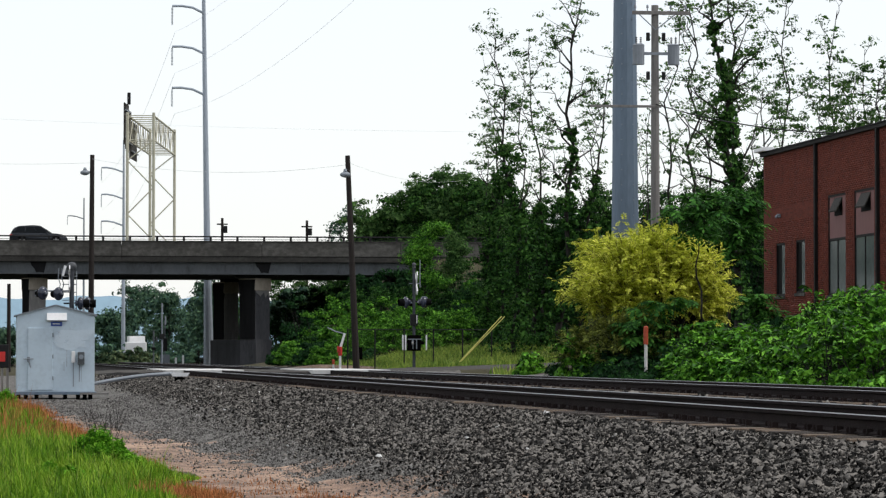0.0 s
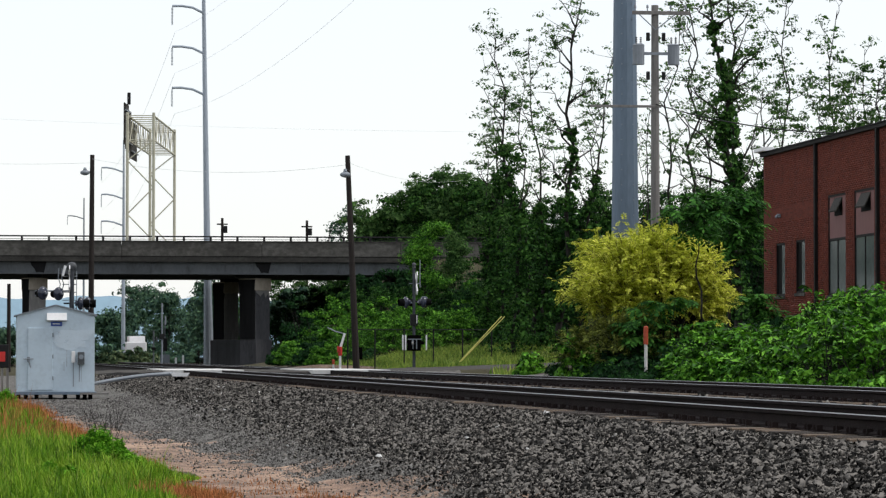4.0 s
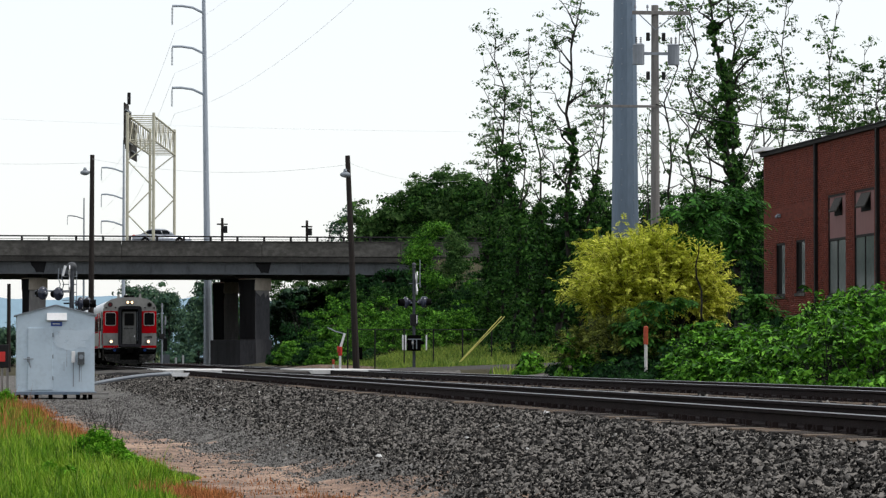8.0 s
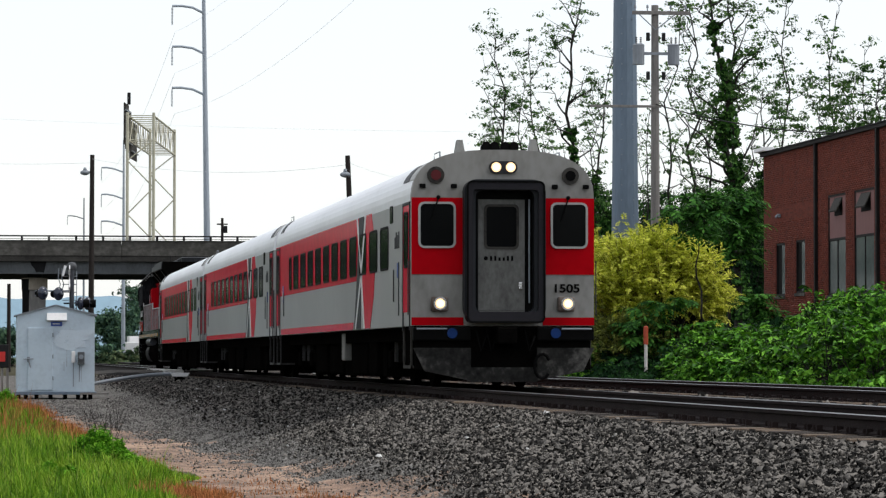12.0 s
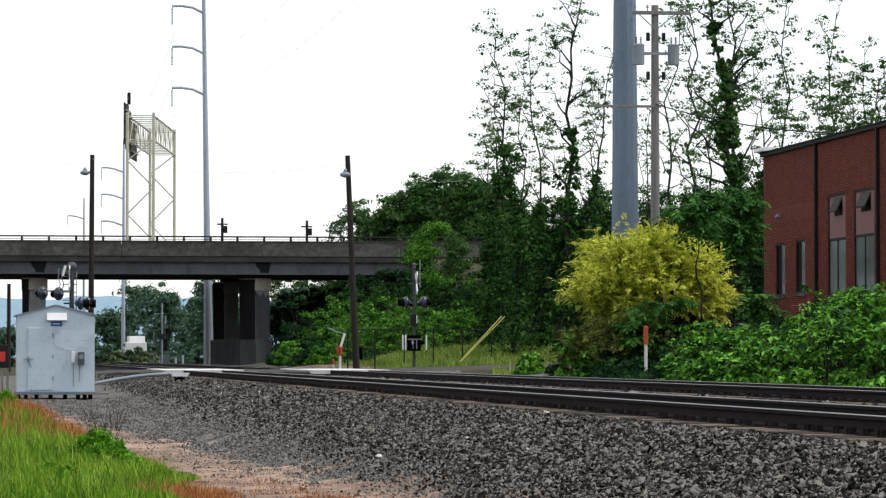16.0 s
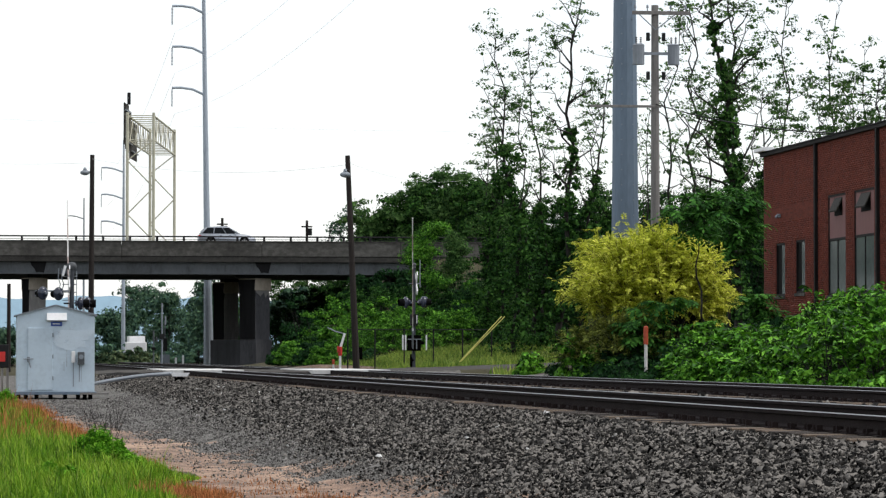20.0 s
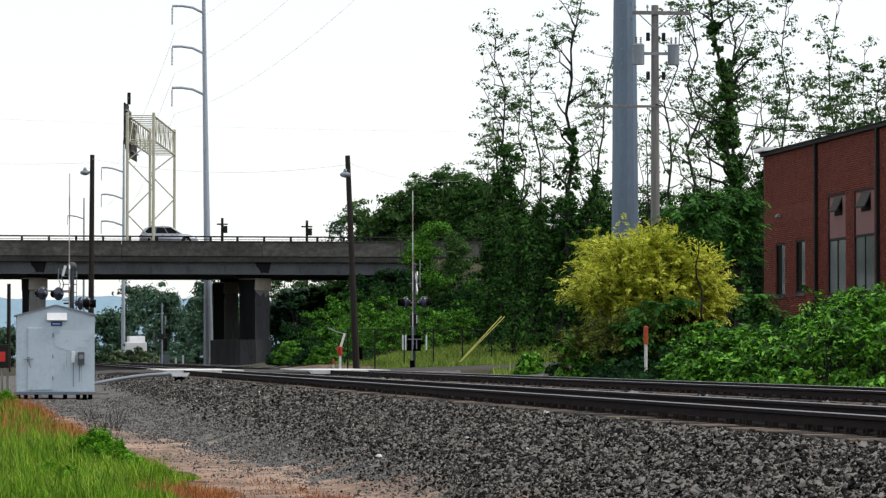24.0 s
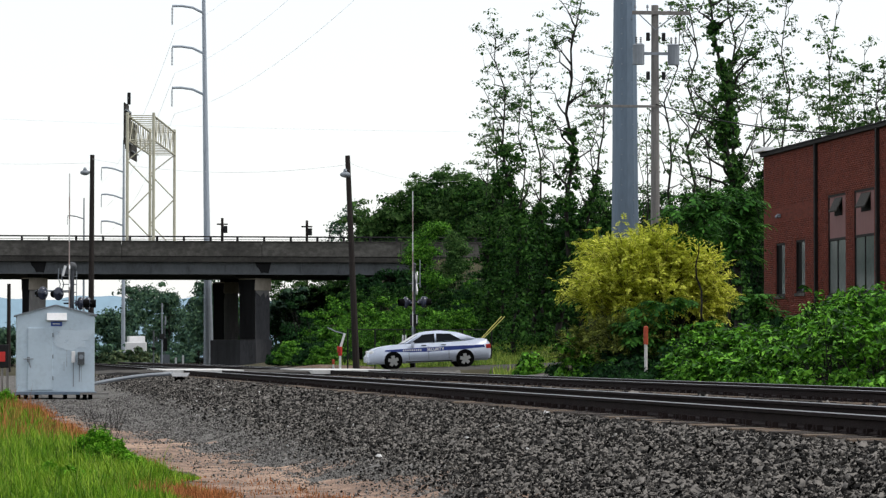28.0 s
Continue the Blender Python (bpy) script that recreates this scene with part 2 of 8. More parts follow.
    pink=mat("faded_pink_panel", (0.22, 0.105, 0.10), 0.7, 0, 0.2, 3.0, stretch=(6, 6, 0.6)),
    bark=mat("dark_bark", (0.017, 0.0145, 0.0125), 0.95, 0, 0.4, 3.0, stretch=(2, 2, 0.4), bump=0.6, bump_scale=15),
    # Haze over the wooded hills is put into their blue colour.
    hill=mat("hazy_hill", (0.22, 0.33, 0.41), 1.0, 0, 0.12, 0.01),
    car_white=mat("white_car_paint", (0.56, 0.59, 0.64), 0.25, 0.0, 0.06, 2.0),
    car_patrol=mat("pale_blue_white_paint", (0.56, 0.62, 0.74), 0.25, 0.0, 0.06, 2.0),
    car_silver=mat("silver_car_paint", (0.42, 0.45, 0.5), 0.3, 0.4, 0.08, 2.0),
    car_dark=mat("dark_car_paint", (0.02, 0.024, 0.03), 0.25, 0.2, 0.2, 2.0),
    car_blue=mat("navy_stripe", (0.03, 0.055, 0.25), 0.35, 0, 0.12, 3.0),
    port_red=mat("dim_red_lens", (0.10, 0.012, 0.015), 0.4, 0, 0.15, 4.0, spec=0.2),
    faded_red=mat("faded_red_stripe", (0.37, 0.29, 0.27), 0.6, 0, 0.2, 4.0),
    tail=mat("red_lamp_lens", (0.45, 0.03, 0.025), 0.25, 0, 0.15, 4.0),
    leaf=leaf_mat("tree_leaves", (0.025, 0.080, 0.016), (0.005, 0.020, 0.005), (0.068, 0.165, 0.03)),
    # Dark leaves; this tone also stands in for shade in hollows and between plants.
    leaf_dark=leaf_mat("dark_and_shaded_leaves", (0.010, 0.040, 0.012), (0.003, 0.013, 0.005), (0.026, 0.082, 0.02)),
    leaf_tall=leaf_mat("light_crown_leaves", (0.055, 0.125, 0.034), (0.018, 0.05, 0.014), (0.12, 0.22, 0.062), through_light=0.3),
    # Far foliage: haze is put into bluer, flatter leaf tones.
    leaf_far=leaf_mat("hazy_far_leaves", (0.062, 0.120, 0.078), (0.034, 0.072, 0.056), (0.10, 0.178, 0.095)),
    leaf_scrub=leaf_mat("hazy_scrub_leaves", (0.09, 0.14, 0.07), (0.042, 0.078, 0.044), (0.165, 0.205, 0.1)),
    leaf_bright=leaf_mat("bright_sapling_leaves", (0.06, 0.215, 0.009), (0.006, 0.032, 0.002), (0.21, 0.50, 0.043), 0.2),
    leaf_weed=leaf_mat("lush_weed_leaves", (0.12, 0.34, 0.018), (0.04, 0.15, 0.007), (0.27, 0.54, 0.05), through_light=0.25),
    leaf_mid=leaf_mat("fresh_vine_leaves", (0.056, 0.178, 0.018), (0.012, 0.05, 0.007), (0.145, 0.34, 0.036)),
    leaf_yellow=leaf_mat("yellow_shrub_leaves", (0.60, 0.64, 0.075), (0.29, 0.34, 0.03), (0.90, 0.89, 0.20), through_light=0.36),
    leaf_olive=leaf_mat("olive_shrub_leaves", (0.13, 0.16, 0.03), (0.045, 0.06, 0.012), (0.26, 0.29, 0.06)),
    leaf_fern=leaf_mat("dark_feathered_leaves", (0.04, 0.14, 0.022), (0.01, 0.042, 0.007), (0.105, 0.275, 0.045), through_light=0.2),
    grass=leaf_mat("grass_blades", (0.15, 0.31, 0.016), (0.05, 0.14, 0.008), (0.30, 0.43, 0.045)),
    grass_red=leaf_mat("rusty_sorrel", (0.40, 0.135, 0.05), (0.22, 0.10, 0.035), (0.50, 0.22, 0.09)),
    grass_pale=leaf_mat("pale_meadow_grass", (0.17, 0.27, 0.045), (0.07, 0.14, 0.02), (0.33, 0.40, 0.08)),
    pebble=mat("path_pebble", (0.125, 0.119, 0.112), 0.9, 0, 0.5, 6.0, dark=(0.05, 0.048, 0.045), second=(0.22, 0.21, 0.2), island=0.8, spec=0.12),
)


# ---- building blocks ----
def box(bm, lo, hi, bevel=0.0):
    m = Matrix.Translation([(a + b) / 2 for a, b in zip(lo, hi)]) @ Matrix.Diagonal([abs(b - a) for a, b in zip(lo, hi)] + [1])
    vs = bmesh.ops.create_cube(bm, size=1, matrix=m)["verts"]
    if bevel:
        es = list({e for v in vs for e in v.link_edges})
        bmesh.ops.bevel(bm, geom=es, offset=bevel, segments=2, affect="EDGES", profile=0.6)
    return bm


def tube(bm, a, b, r, r2=None, n=10, caps=True):
    a, b = Vector(a), Vector(b)
    d = b - a
    m = Matrix.Translation((a + b) / 2) @ d.to_track_quat("Z", "Y").to_matrix().to_4x4()
    bmesh.ops.create_cone(bm, cap_ends=caps, segments=n, radius1=r, radius2=r if r2 is None else r2, depth=d.length, matrix=m)
    return bm


def ball(bm, c, r, squash=(1, 1, 1), n=10):
    bmesh.ops.create_uvsphere(bm, u_segments=n, v_segments=max(5, n * 2 // 3), radius=r, matrix=Matrix.Translation(c) @ Matrix.Diagonal((*squash, 1)))
    return bm


def prism(bm, pts, axis, lo, hi):
    """Extrudes an outline along an axis; the outline's two coordinates are the other two axes in order."""
    def at(u, v, w):
        return {"x": (w, u, v), "y": (u, w, v), "z": (u, v, w)}[axis]
    a = [bm.verts.new(at(u, v, lo)) for u, v in pts]
    b = [bm.verts.new(at(u, v, hi)) for u, v in pts]
    bm.faces.new(a), bm.faces.new(b)
    for i in range(len(pts)):
        j = (i + 1) % len(pts)
        bm.faces.new((a[i], a[j], b[j], b[i]))
    bmesh.ops.recalc_face_normals(bm, faces=bm.faces)
    return bm


def path_tube(bm, pts, r, n=8):
    """One bent tube along the points, mitred at the bends and closed at its ends."""
    pts = [Vector(p) for p in pts]
    rings, side = [], None
    for i, p in enumerate(pts):
        d = (pts[min(i + 1, len(pts) - 1)] - p).normalized() + (p - pts[max(i - 1, 0)]).normalized()
        d.normalize()
        if side is None:
            side = d.cross(Vector((0, 0, 1)) if abs(d.z) < 0.9 else Vector((1, 0, 0))).normalized()
        side = (side - d * side.dot(d)).normalized()
        up = d.cross(side)
        rings.append([bm.verts.new(p + (side * math.cos(2 * math.pi * k / n) + up * math.sin(2 * math.pi * k / n)) * r) for k in range(n)])
    for a, b in zip(rings, rings[1:]):
        for k in range(n):
            bm.faces.new((a[k], a[(k + 1) % n], b[(k + 1) % n], b[k]))
    bm.faces.new(rings[0]), bm.faces.new(rings[-1])
    return bm


def rounded(w, h, r, n=4, cx=0.0, cy=0.0):
    """The outline of a rectangle with round corners."""
    out = []
    for sx, sy, a0 in ((1, 1, 0), (-1, 1, 90), (-1, -1, 180), (1, -1, 270)):
        for i in range(n + 1):
            a = radians(a0 + 90 * i / n)
            out.append((cx + sx * (w / 2 - r) + r * math.cos(a), cy + sy * (h / 2 - r) + r * math.sin(a)))
    return out


def frame_ring(bm, outer, inner, axis, lo, hi):
    """A frame: two outlines of as many points, with the gap between them filled and given depth."""
    def at(u, v, w):
        return {"x": (w, u, v), "y": (u, w, v), "z": (u, v, w)}[axis]
    rows = [[bm.verts.new(at(u, v, w)) for u, v in pts] for pts, w in ((outer, lo), (inner, lo), (inner, hi), (outer, hi))]
    k = len(outer)
    for p, q in ((0, 1), (1, 2), (2, 3), (3, 0)):
        for i in range(k):
            j = (i + 1) % k
            bm.faces.new((rows[p][i], rows[p][j], rows[q][j], rows[q][i]))
    bmesh.ops.recalc_face_normals(bm, faces=bm.faces)
    return bm


def link(name, me, material, parent, label=""):
    ob = new(name, me)
    if material and not me.materials:
        me.materials.append(material)
    if parent:
        ob.parent = parent
    return tagged(ob, label)


def part(name, bm, material, parent=None, label="", smooth=False):
    me = bpy.data.meshes.new(name)
    bm.to_mesh(me)
    bm.free()
    if smooth:
        me.polygons.foreach_set("use_smooth", [True] * len(me.polygons))
    return link(name, me, material, parent, label)


def boxes(name, rows, material, parent=None, label="", bevel=0.0):
    bm = bmesh.new()
    for lo, hi in rows:
        box(bm, lo, hi, bevel)
    return part(name, bm, material, parent, label)


def one(name, make, material, parent=None, label="", smooth=False):
    bm = bmesh.new()
    make(bm)
    return part(name, bm, material, parent, label, smooth)


def thing(name, at, label, category, group="", rz=0.0):
    ob = new(name)
    ob.matrix_basis = pose(*at, 0, 0, rz)
    ob.empty_display_size = 0.3
    return tagged(ob, label, category, group)


def raw(name, verts, faces, material, parent=None, label="", smooth=False):
    """A mesh from numpy arrays; faces all of one size."""
    me = bpy.data.meshes.new(name)
    k = faces.shape[1]
    me.vertices.add(len(verts)), me.loops.add(faces.size), me.polygons.add(len(faces))
    me.vertices.foreach_set("co", np.asarray(verts, dtype=np.float32).ravel())
    me.loops.foreach_set("vertex_index", faces.astype(np.int32).ravel())
    me.polygons.foreach_set("loop_start", np.arange(0, faces.size, k, dtype=np.int32))
    if smooth:
        me.polygons.foreach_set("use_smooth", np.ones(len(faces), dtype=bool))
    me.update(calc_edges=True)
    return link(name, me, material, parent, label)


rng = np.random.default_rng(7)


# ---- ground: one sheet with the path, the embankment, the crossing road and the bridge's earth ramp ----
NEAR_X, FAR_X, GAUGE = 8.526, 14.16, 1.505
ROAD_Y0, ROAD_Y1 = 129.0, 143.0
BRIDGE_Y0, BRIDGE_Y1 = 275.0, 296.0


def ease(t):
    t = np.clip(t, 0, 1)
    return t * t * (3 - 2 * t)


def ground_z(x, y):
    x, y = np.asarray(x, float), np.asarray(y, float)
    left = np.interp(y, [0, 40, 75, 98, 108, 122, 129, 143, 150, 400], [-1.02, -1.0, -0.92, -0.80, -0.74, -0.42, -0.14, -0.14, -0.3, -0.35])
    toe = np.interp(y, [0, 36, 74, 100, 125], [4.3, 4.2, 3.6, 3.4, 3.4])
    z = left + (-0.3 - left) * np.clip((x - toe) / (6.75 - toe), 0, 1)
    on = ease((y - 127.5) / 2.0) * ease((144.5 - y) / 2.0)
    road = np.interp(x, [-60, 0, 5.5, 7.0, 15.8, 18, 26, 60], [-0.5, -0.4, -0.06, -0.03, -0.03, 0.03, 0.32, 0.6])
    rise = np.interp(x, [16.3, 18.5, 22, 27, 40, 80], [0, 0.25, 1.2, 2.3, 2.6, 3.0]) * ease((122 - y) / 14)
    back = np.interp(x, [17.5, 20, 24, 28, 45, 90], [0, 0.35, 0.95, 1.35, 3.0, 4.2]) * ease((y - 144.5) / 22) * ease((260 - y) / 20)
    z = z + np.where(x > 16, rise + back, 0)
    z = z * (1 - on) + road * on
    ramp = np.interp(x, [23.5, 38], [0, 9.0]) * ease((y - 248) / 27) * ease((325 - y) / 27)
    ramp_l = np.interp(x, [-46, -30], [9.0, 0]) * ease((y - 248) / 27) * ease((325 - y) / 27)
    return np.where(np.abs(x) < 1000, np.maximum(z, z * 0.0 - 3) + ramp + ramp_l, z)


def surface_z(x, y):
    return float(ground_z(x, y))


xs = np.concatenate([[-3500, -2000, -1100, -900, -500, -250, -120, -70], np.arange(-50, -4, 4), np.arange(-4, 20, 0.25), np.arange(20, 60, 1.5), [70, 120, 250, 500, 900, 1100, 2000, 3500]])
ys = np.concatenate([[-800, -300, -120, -50, -20, 0], np.arange(10, 126, 0.5), np.arange(126, 147, 0.5), np.arange(147, 340, 3), [360, 400, 500, 700, 1000, 1600, 2600, 4200]])
gx, gy = np.meshgrid(xs, ys)
gz = ground_z(gx, gy) + np.where((np.abs(gx) < 60) & (gy > 5) & (gy < 340), rng.normal(0, 0.012, gx.shape), 0)
nx, ny = len(xs), len(ys)
idx = np.arange(nx * ny).reshape(ny, nx)
quads = np.stack([idx[:-1, :-1], idx[:-1, 1:], idx[1:, 1:], idx[1:, :-1]], -1).reshape(-1, 4)
ground = raw("ground", np.stack([gx, gy, gz], -1).reshape(-1, 3), quads, M["ground"], smooth=True)
tagged(ground, "earth, gravel and dirt ground beside the railway", "ground", kind="structure")
for k in ("dirt", "gravel", "ballast", "asphalt"):
    ground.data.materials.append(M[k])


def dirt_edge(y):
    """Where the gravel gives way to reddish dirt, and the dirt to grass."""
    return np.interp(y, [20, 36, 45, 60, 74, 90, 110], [5.2, 4.9, 4.1, 3.3, 2.5, 1.3, 0.8]), np.interp(y, [20, 36, 41, 53, 75, 90, 104], [2.6, 2.6, 2.9, 2.2, 1.75, 1.5, 0.6])


cx, cy = (gx[:-1, :-1] + gx[1:, 1:]) / 2, (gy[:-1, :-1] + gy[1:, 1:]) / 2
e1, e2 = dirt_edge(cy)
wob = 0.35 * np.sin(cy * 0.9) + 0.25 * np.sin(cy * 2.3 + cx)
slot = np.zeros(cx.shape, int)
slot[(cx > -3) & (cx < 6.8) & (cy < 128)] = 2
slot[(cx < e1 + wob) & (cy < 112)] = 1
slot[(cx < e2 + wob * 0.5 - 0.2) & (cy < 112)] = 0
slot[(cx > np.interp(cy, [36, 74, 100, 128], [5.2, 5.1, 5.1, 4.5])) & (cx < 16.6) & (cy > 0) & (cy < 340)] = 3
slot[(cx > 16.6) & (cx < 18.4) & (cy > 20) & (cy < 150)] = 2
slot[(cy > ROAD_Y0) & (cy < ROAD_Y1) & (np.abs(cx) < 60)] = 4
ground.data.polygons.foreach_set("material_index", slot.reshape(-1).astype(np.int32))

# ---- distant hills ----
hx = np.linspace(-1200, 2400, 480)
hz = 69 + 6 * np.sin(hx / 210) + 3 * np.sin(hx / 97 + 1) + 2.2 * np.sin(hx / 21 + 1) + 1.2 * np.sin(hx / 8.3)
hv = np.concatenate([np.stack([hx, np.full_like(hx, 4100), hz * 0 - 5], -1), np.stack([hx, np.full_like(hx, 4200), hz], -1), np.stack([hx, np.full_like(hx, 4700), hz * 0 - 5], -1)])
hq = np.array([[r * 480 + i, r * 480 + i + 1, (r + 1) * 480 + i + 1, (r + 1) * 480 + i] for r in range(2) for i in range(479)])
tagged(raw("backdrop_hills", hv, hq, M["hill"], smooth=True), "hazy blue wooded hills on the horizon", "hills", kind="structure")


# ---- tracks ----
def rail(name, x, y0, y1):
    r = thing(name, (x, 0, 0), "long welded steel rail with a polished head", "rail", "rails")
    one("web_and_foot", lambda b: prism(b, [(-0.07, -0.17), (0.07, -0.17), (0.07, -0.155), (0.012, -0.135), (0.010, -0.05), (0.035, -0.04), (0.036, -0.006), (-0.036, -0.006), (-0.035, -0.04), (-0.010, -0.05), (-0.012, -0.135), (-0.07, -0.155)], "y", y0, y1), M["rail_side"], r)
    one("rail_head", lambda b: prism(b, [(-0.036, -0.006), (0.036, -0.006), (0.03, 0.0), (-0.03, 0.0)], "y", y0, y1), M["rail_top"], r, "shiny worn running surface")
    return r


for x in (NEAR_X - GAUGE / 2, NEAR_X + GAUGE / 2, FAR_X - GAUGE / 2, FAR_X + GAUGE / 2):
    rail("rail", x, -120, 900)

TIE = bpy.data.meshes.new("railway_tie")
tb = bmesh.new()
box(tb, (-1.29, -0.115, -0.36), (1.29, 0.115, -0.178), 0.012)
tb.to_mesh(TIE), tb.free()
TIE.materials.append(M["tie"])
PLATE = bpy.data.meshes.new("tie_plate")
tb = bmesh.new()
box(tb, (-0.17, -0.09, -0.178), (0.17, 0.09, -0.168))
for sx in (-0.1, 0.1):
    for sy in (-0.06, 0.06):
        box(tb, (sx - 0.03, sy - 0.018, -0.168), (sx + 0.03, sy + 0.018, -0.118))
tb.to_mesh(PLATE), tb.free()
PLATE.materials.append(M["rail_side"])
for track_x, y_from, y_to in ((NEAR_X, 18.0, 126.0), (FAR_X, 40.0, 126.0)):
    y = y_from
    while y < y_to:
        t = new("railway_tie", TIE)
        t.matrix_basis = pose(track_x + random.uniform(-0.06, 0.06), y + random.uniform(-0.03, 0.03), random.uniform(-0.004, 0.004), 0, 0, random.uniform(-0.6, 0.6))
        tagged(t, "weathered wooden tie half sunk in ballast", "railway tie", "ties under the rails")
        for sx in (-GAUGE / 2, GAUGE / 2):
            p = new("tie_plate", PLATE)
            p.parent, p.matrix_basis = t, pose(sx, 0, 0)
        y += 0.53 if track_x == NEAR_X else 0.62


# ---- ballast stones ----
def stones(name, n, place, size, material, label):
    """Angular stones, each a random octahedron-like lump of eight faces with a flattened top."""
    base = np.array([[1, 0, 0], [0.2, 0.95, 0.1], [-1, 0.1, 0], [-0.1, -1, 0], [0.35, 0.3, 0.75], [-0.4, -0.2, 0.7], [0, 0, -0.7]])
    tri = np.array([[0, 1, 4], [1, 2, 4], [2, 5, 4], [2, 3, 5], [3, 0, 5], [0, 4, 5]])
    p = place(n)
    n = len(p)
    a, tilt = rng.uniform(0, 2 * np.pi, n), rng.normal(0, 0.75, (n, 2))
    s = size * rng.lognormal(0, 0.32, n)
    v = base[None] * (s[:, None, None] * np.stack([np.full(n, 1.08), rng.uniform(0.4, 0.9, n), rng.uniform(0.85, 1.45, n)], -1)[:, None, :])
    v = v * rng.uniform(0.72, 1.28, (n, 7, 1))
    ct, st = np.cos(tilt), np.sin(tilt)
    y1 = v[..., 1] * ct[:, 0, None] - v[..., 2] * st[:, 0, None]
    z1 = v[..., 1] * st[:, 0, None] + v[..., 2] * ct[:, 0, None]
    x2 = v[..., 0] * ct[:, 1, None] + z1 * st[:, 1, None]
    z2 = -v[..., 0] * st[:, 1, None] + z1 * ct[:, 1, None]
    c, d = np.cos(a)[:, None], np.sin(a)[:, None]
    out = np.stack([x2 * c - y1 * d, x2 * d + y1 * c, z2], -1) + p[:, None, :]
    ob = raw(name, out.reshape(-1, 3), (tri[None] + 7 * np.arange(n)[:, None, None]).reshape(-1, 3), material)
    return tagged(ob, label, "ballast", kind="stuff")


def shoulder(y0, y1, x_lo, x_hi):
    def place(n):
        x, y = rng.uniform(x_lo, x_hi, n), rng.uniform(y0, y1, n)
        if x_hi < 9:
            keep = x > np.maximum(dirt_edge(y)[0], np.interp(y, [36, 74, 100, 128], [5.1, 5.0, 5.0, 4.4])) + rng.normal(0.1, 0.38, n)
            x, y = x[keep], y[keep]
        on_bed = 0.06 * np.clip((x - 6.5) / 0.5, 0, 1)
        return np.stack([x, y, ground_z(x, y) + on_bed + rng.uniform(-0.01, 0.03, len(x))], -1)
    return place


stones("ballast_shoulder", 84000, shoulder(21.5, 36, 4.0, 7.35), 0.0205, M["stone"], "loose angular grey ballast stones sloping from the track")
stones("ballast_shoulder", 96000, shoulder(36, 62, 3.9, 7.35), 0.0205, M["stone"], "loose angular grey ballast stones sloping from the track")
stones("ballast_shoulder", 60000, shoulder(62, 128, 3.9, 7.35), 0.026, M["stone"], "loose grey ballast stones and gravel towards the crossing")
def path_strip(y0, y1):
    """Loose pebbles on the path, thinning out towards the grass."""
    def place(n):
        y = rng.uniform(y0, y1, n)
        lo, hi = dirt_edge(y)[1] - 0.1, np.interp(y, [20, 36, 74, 100], [6.0, 5.8, 5.6, 5.6])
        x = lo + (hi - lo) * rng.random(n) ** 0.6
        patch = np.sin(x * 2.3 + y * 0.55) + np.sin(y * 0.37 - x * 1.1 + 1) + rng.normal(0, 0.8, n)
        keep = (patch > -1.6) & ((x > dirt_edge(y)[0] + rng.normal(-0.1, 0.25, n)) | (rng.random(n) < 0.16))
        x, y = x[keep], y[keep]
        return np.stack([x, y, ground_z(x, y) + rng.uniform(-0.004, 0.01, len(x))], -1)
    return place


stones("path_gravel", 60000, path_strip(31, 52), 0.012, M["pebble"], "small loose grey and buff pebbles on the path")
stones("path_gravel", 52000, path_strip(52, 100), 0.016, M["pebble"], "small loose grey and buff pebbles on the path")
stones("pale_ballast", 170, shoulder(30, 100, 4.2, 7.2), 0.028, M["pale_stone"], "scattered pale quartz stones in the ballast")
stones("track_ballast", 4000, shoulder(30, 128, 9.8, 13.0), 0.05, M["stone"], "grey ballast stones between the two tracks")


# ---- the crossing: asphalt edge and pale panels between the rails ----
crossing = thing("level_crossing", (0, 0, 0), "level crossing surface of pale worn concrete panels", "level crossing")


def panel_row(x0, x1, y0, y1, n, group):
    step = (y1 - y0) / n
    for i in range(n):
        p = one("crossing_panel", lambda b: box(b, (x0, y0 + i * step + 0.02, -0.15), (x1, y0 + (i + 1) * step - 0.02, 0.012), 0.012), M["panel"], crossing)


for tx in (NEAR_X, FAR_X):
    panel_row(tx - 0.66, tx + 0.66, ROAD_Y0 - 1.0, ROAD_Y1 - 1.0, 5, "panels of the level crossing")
    panel_row(tx + 0.80, tx + 1.5, ROAD_Y0 - 1.0, ROAD_Y1 - 1.0, 5, "panels of the level crossing")
    panel_row(tx - 1.5, tx - 0.80, ROAD_Y0 - 1.0, ROAD_Y1 - 1.0, 5, "panels of the level crossing")


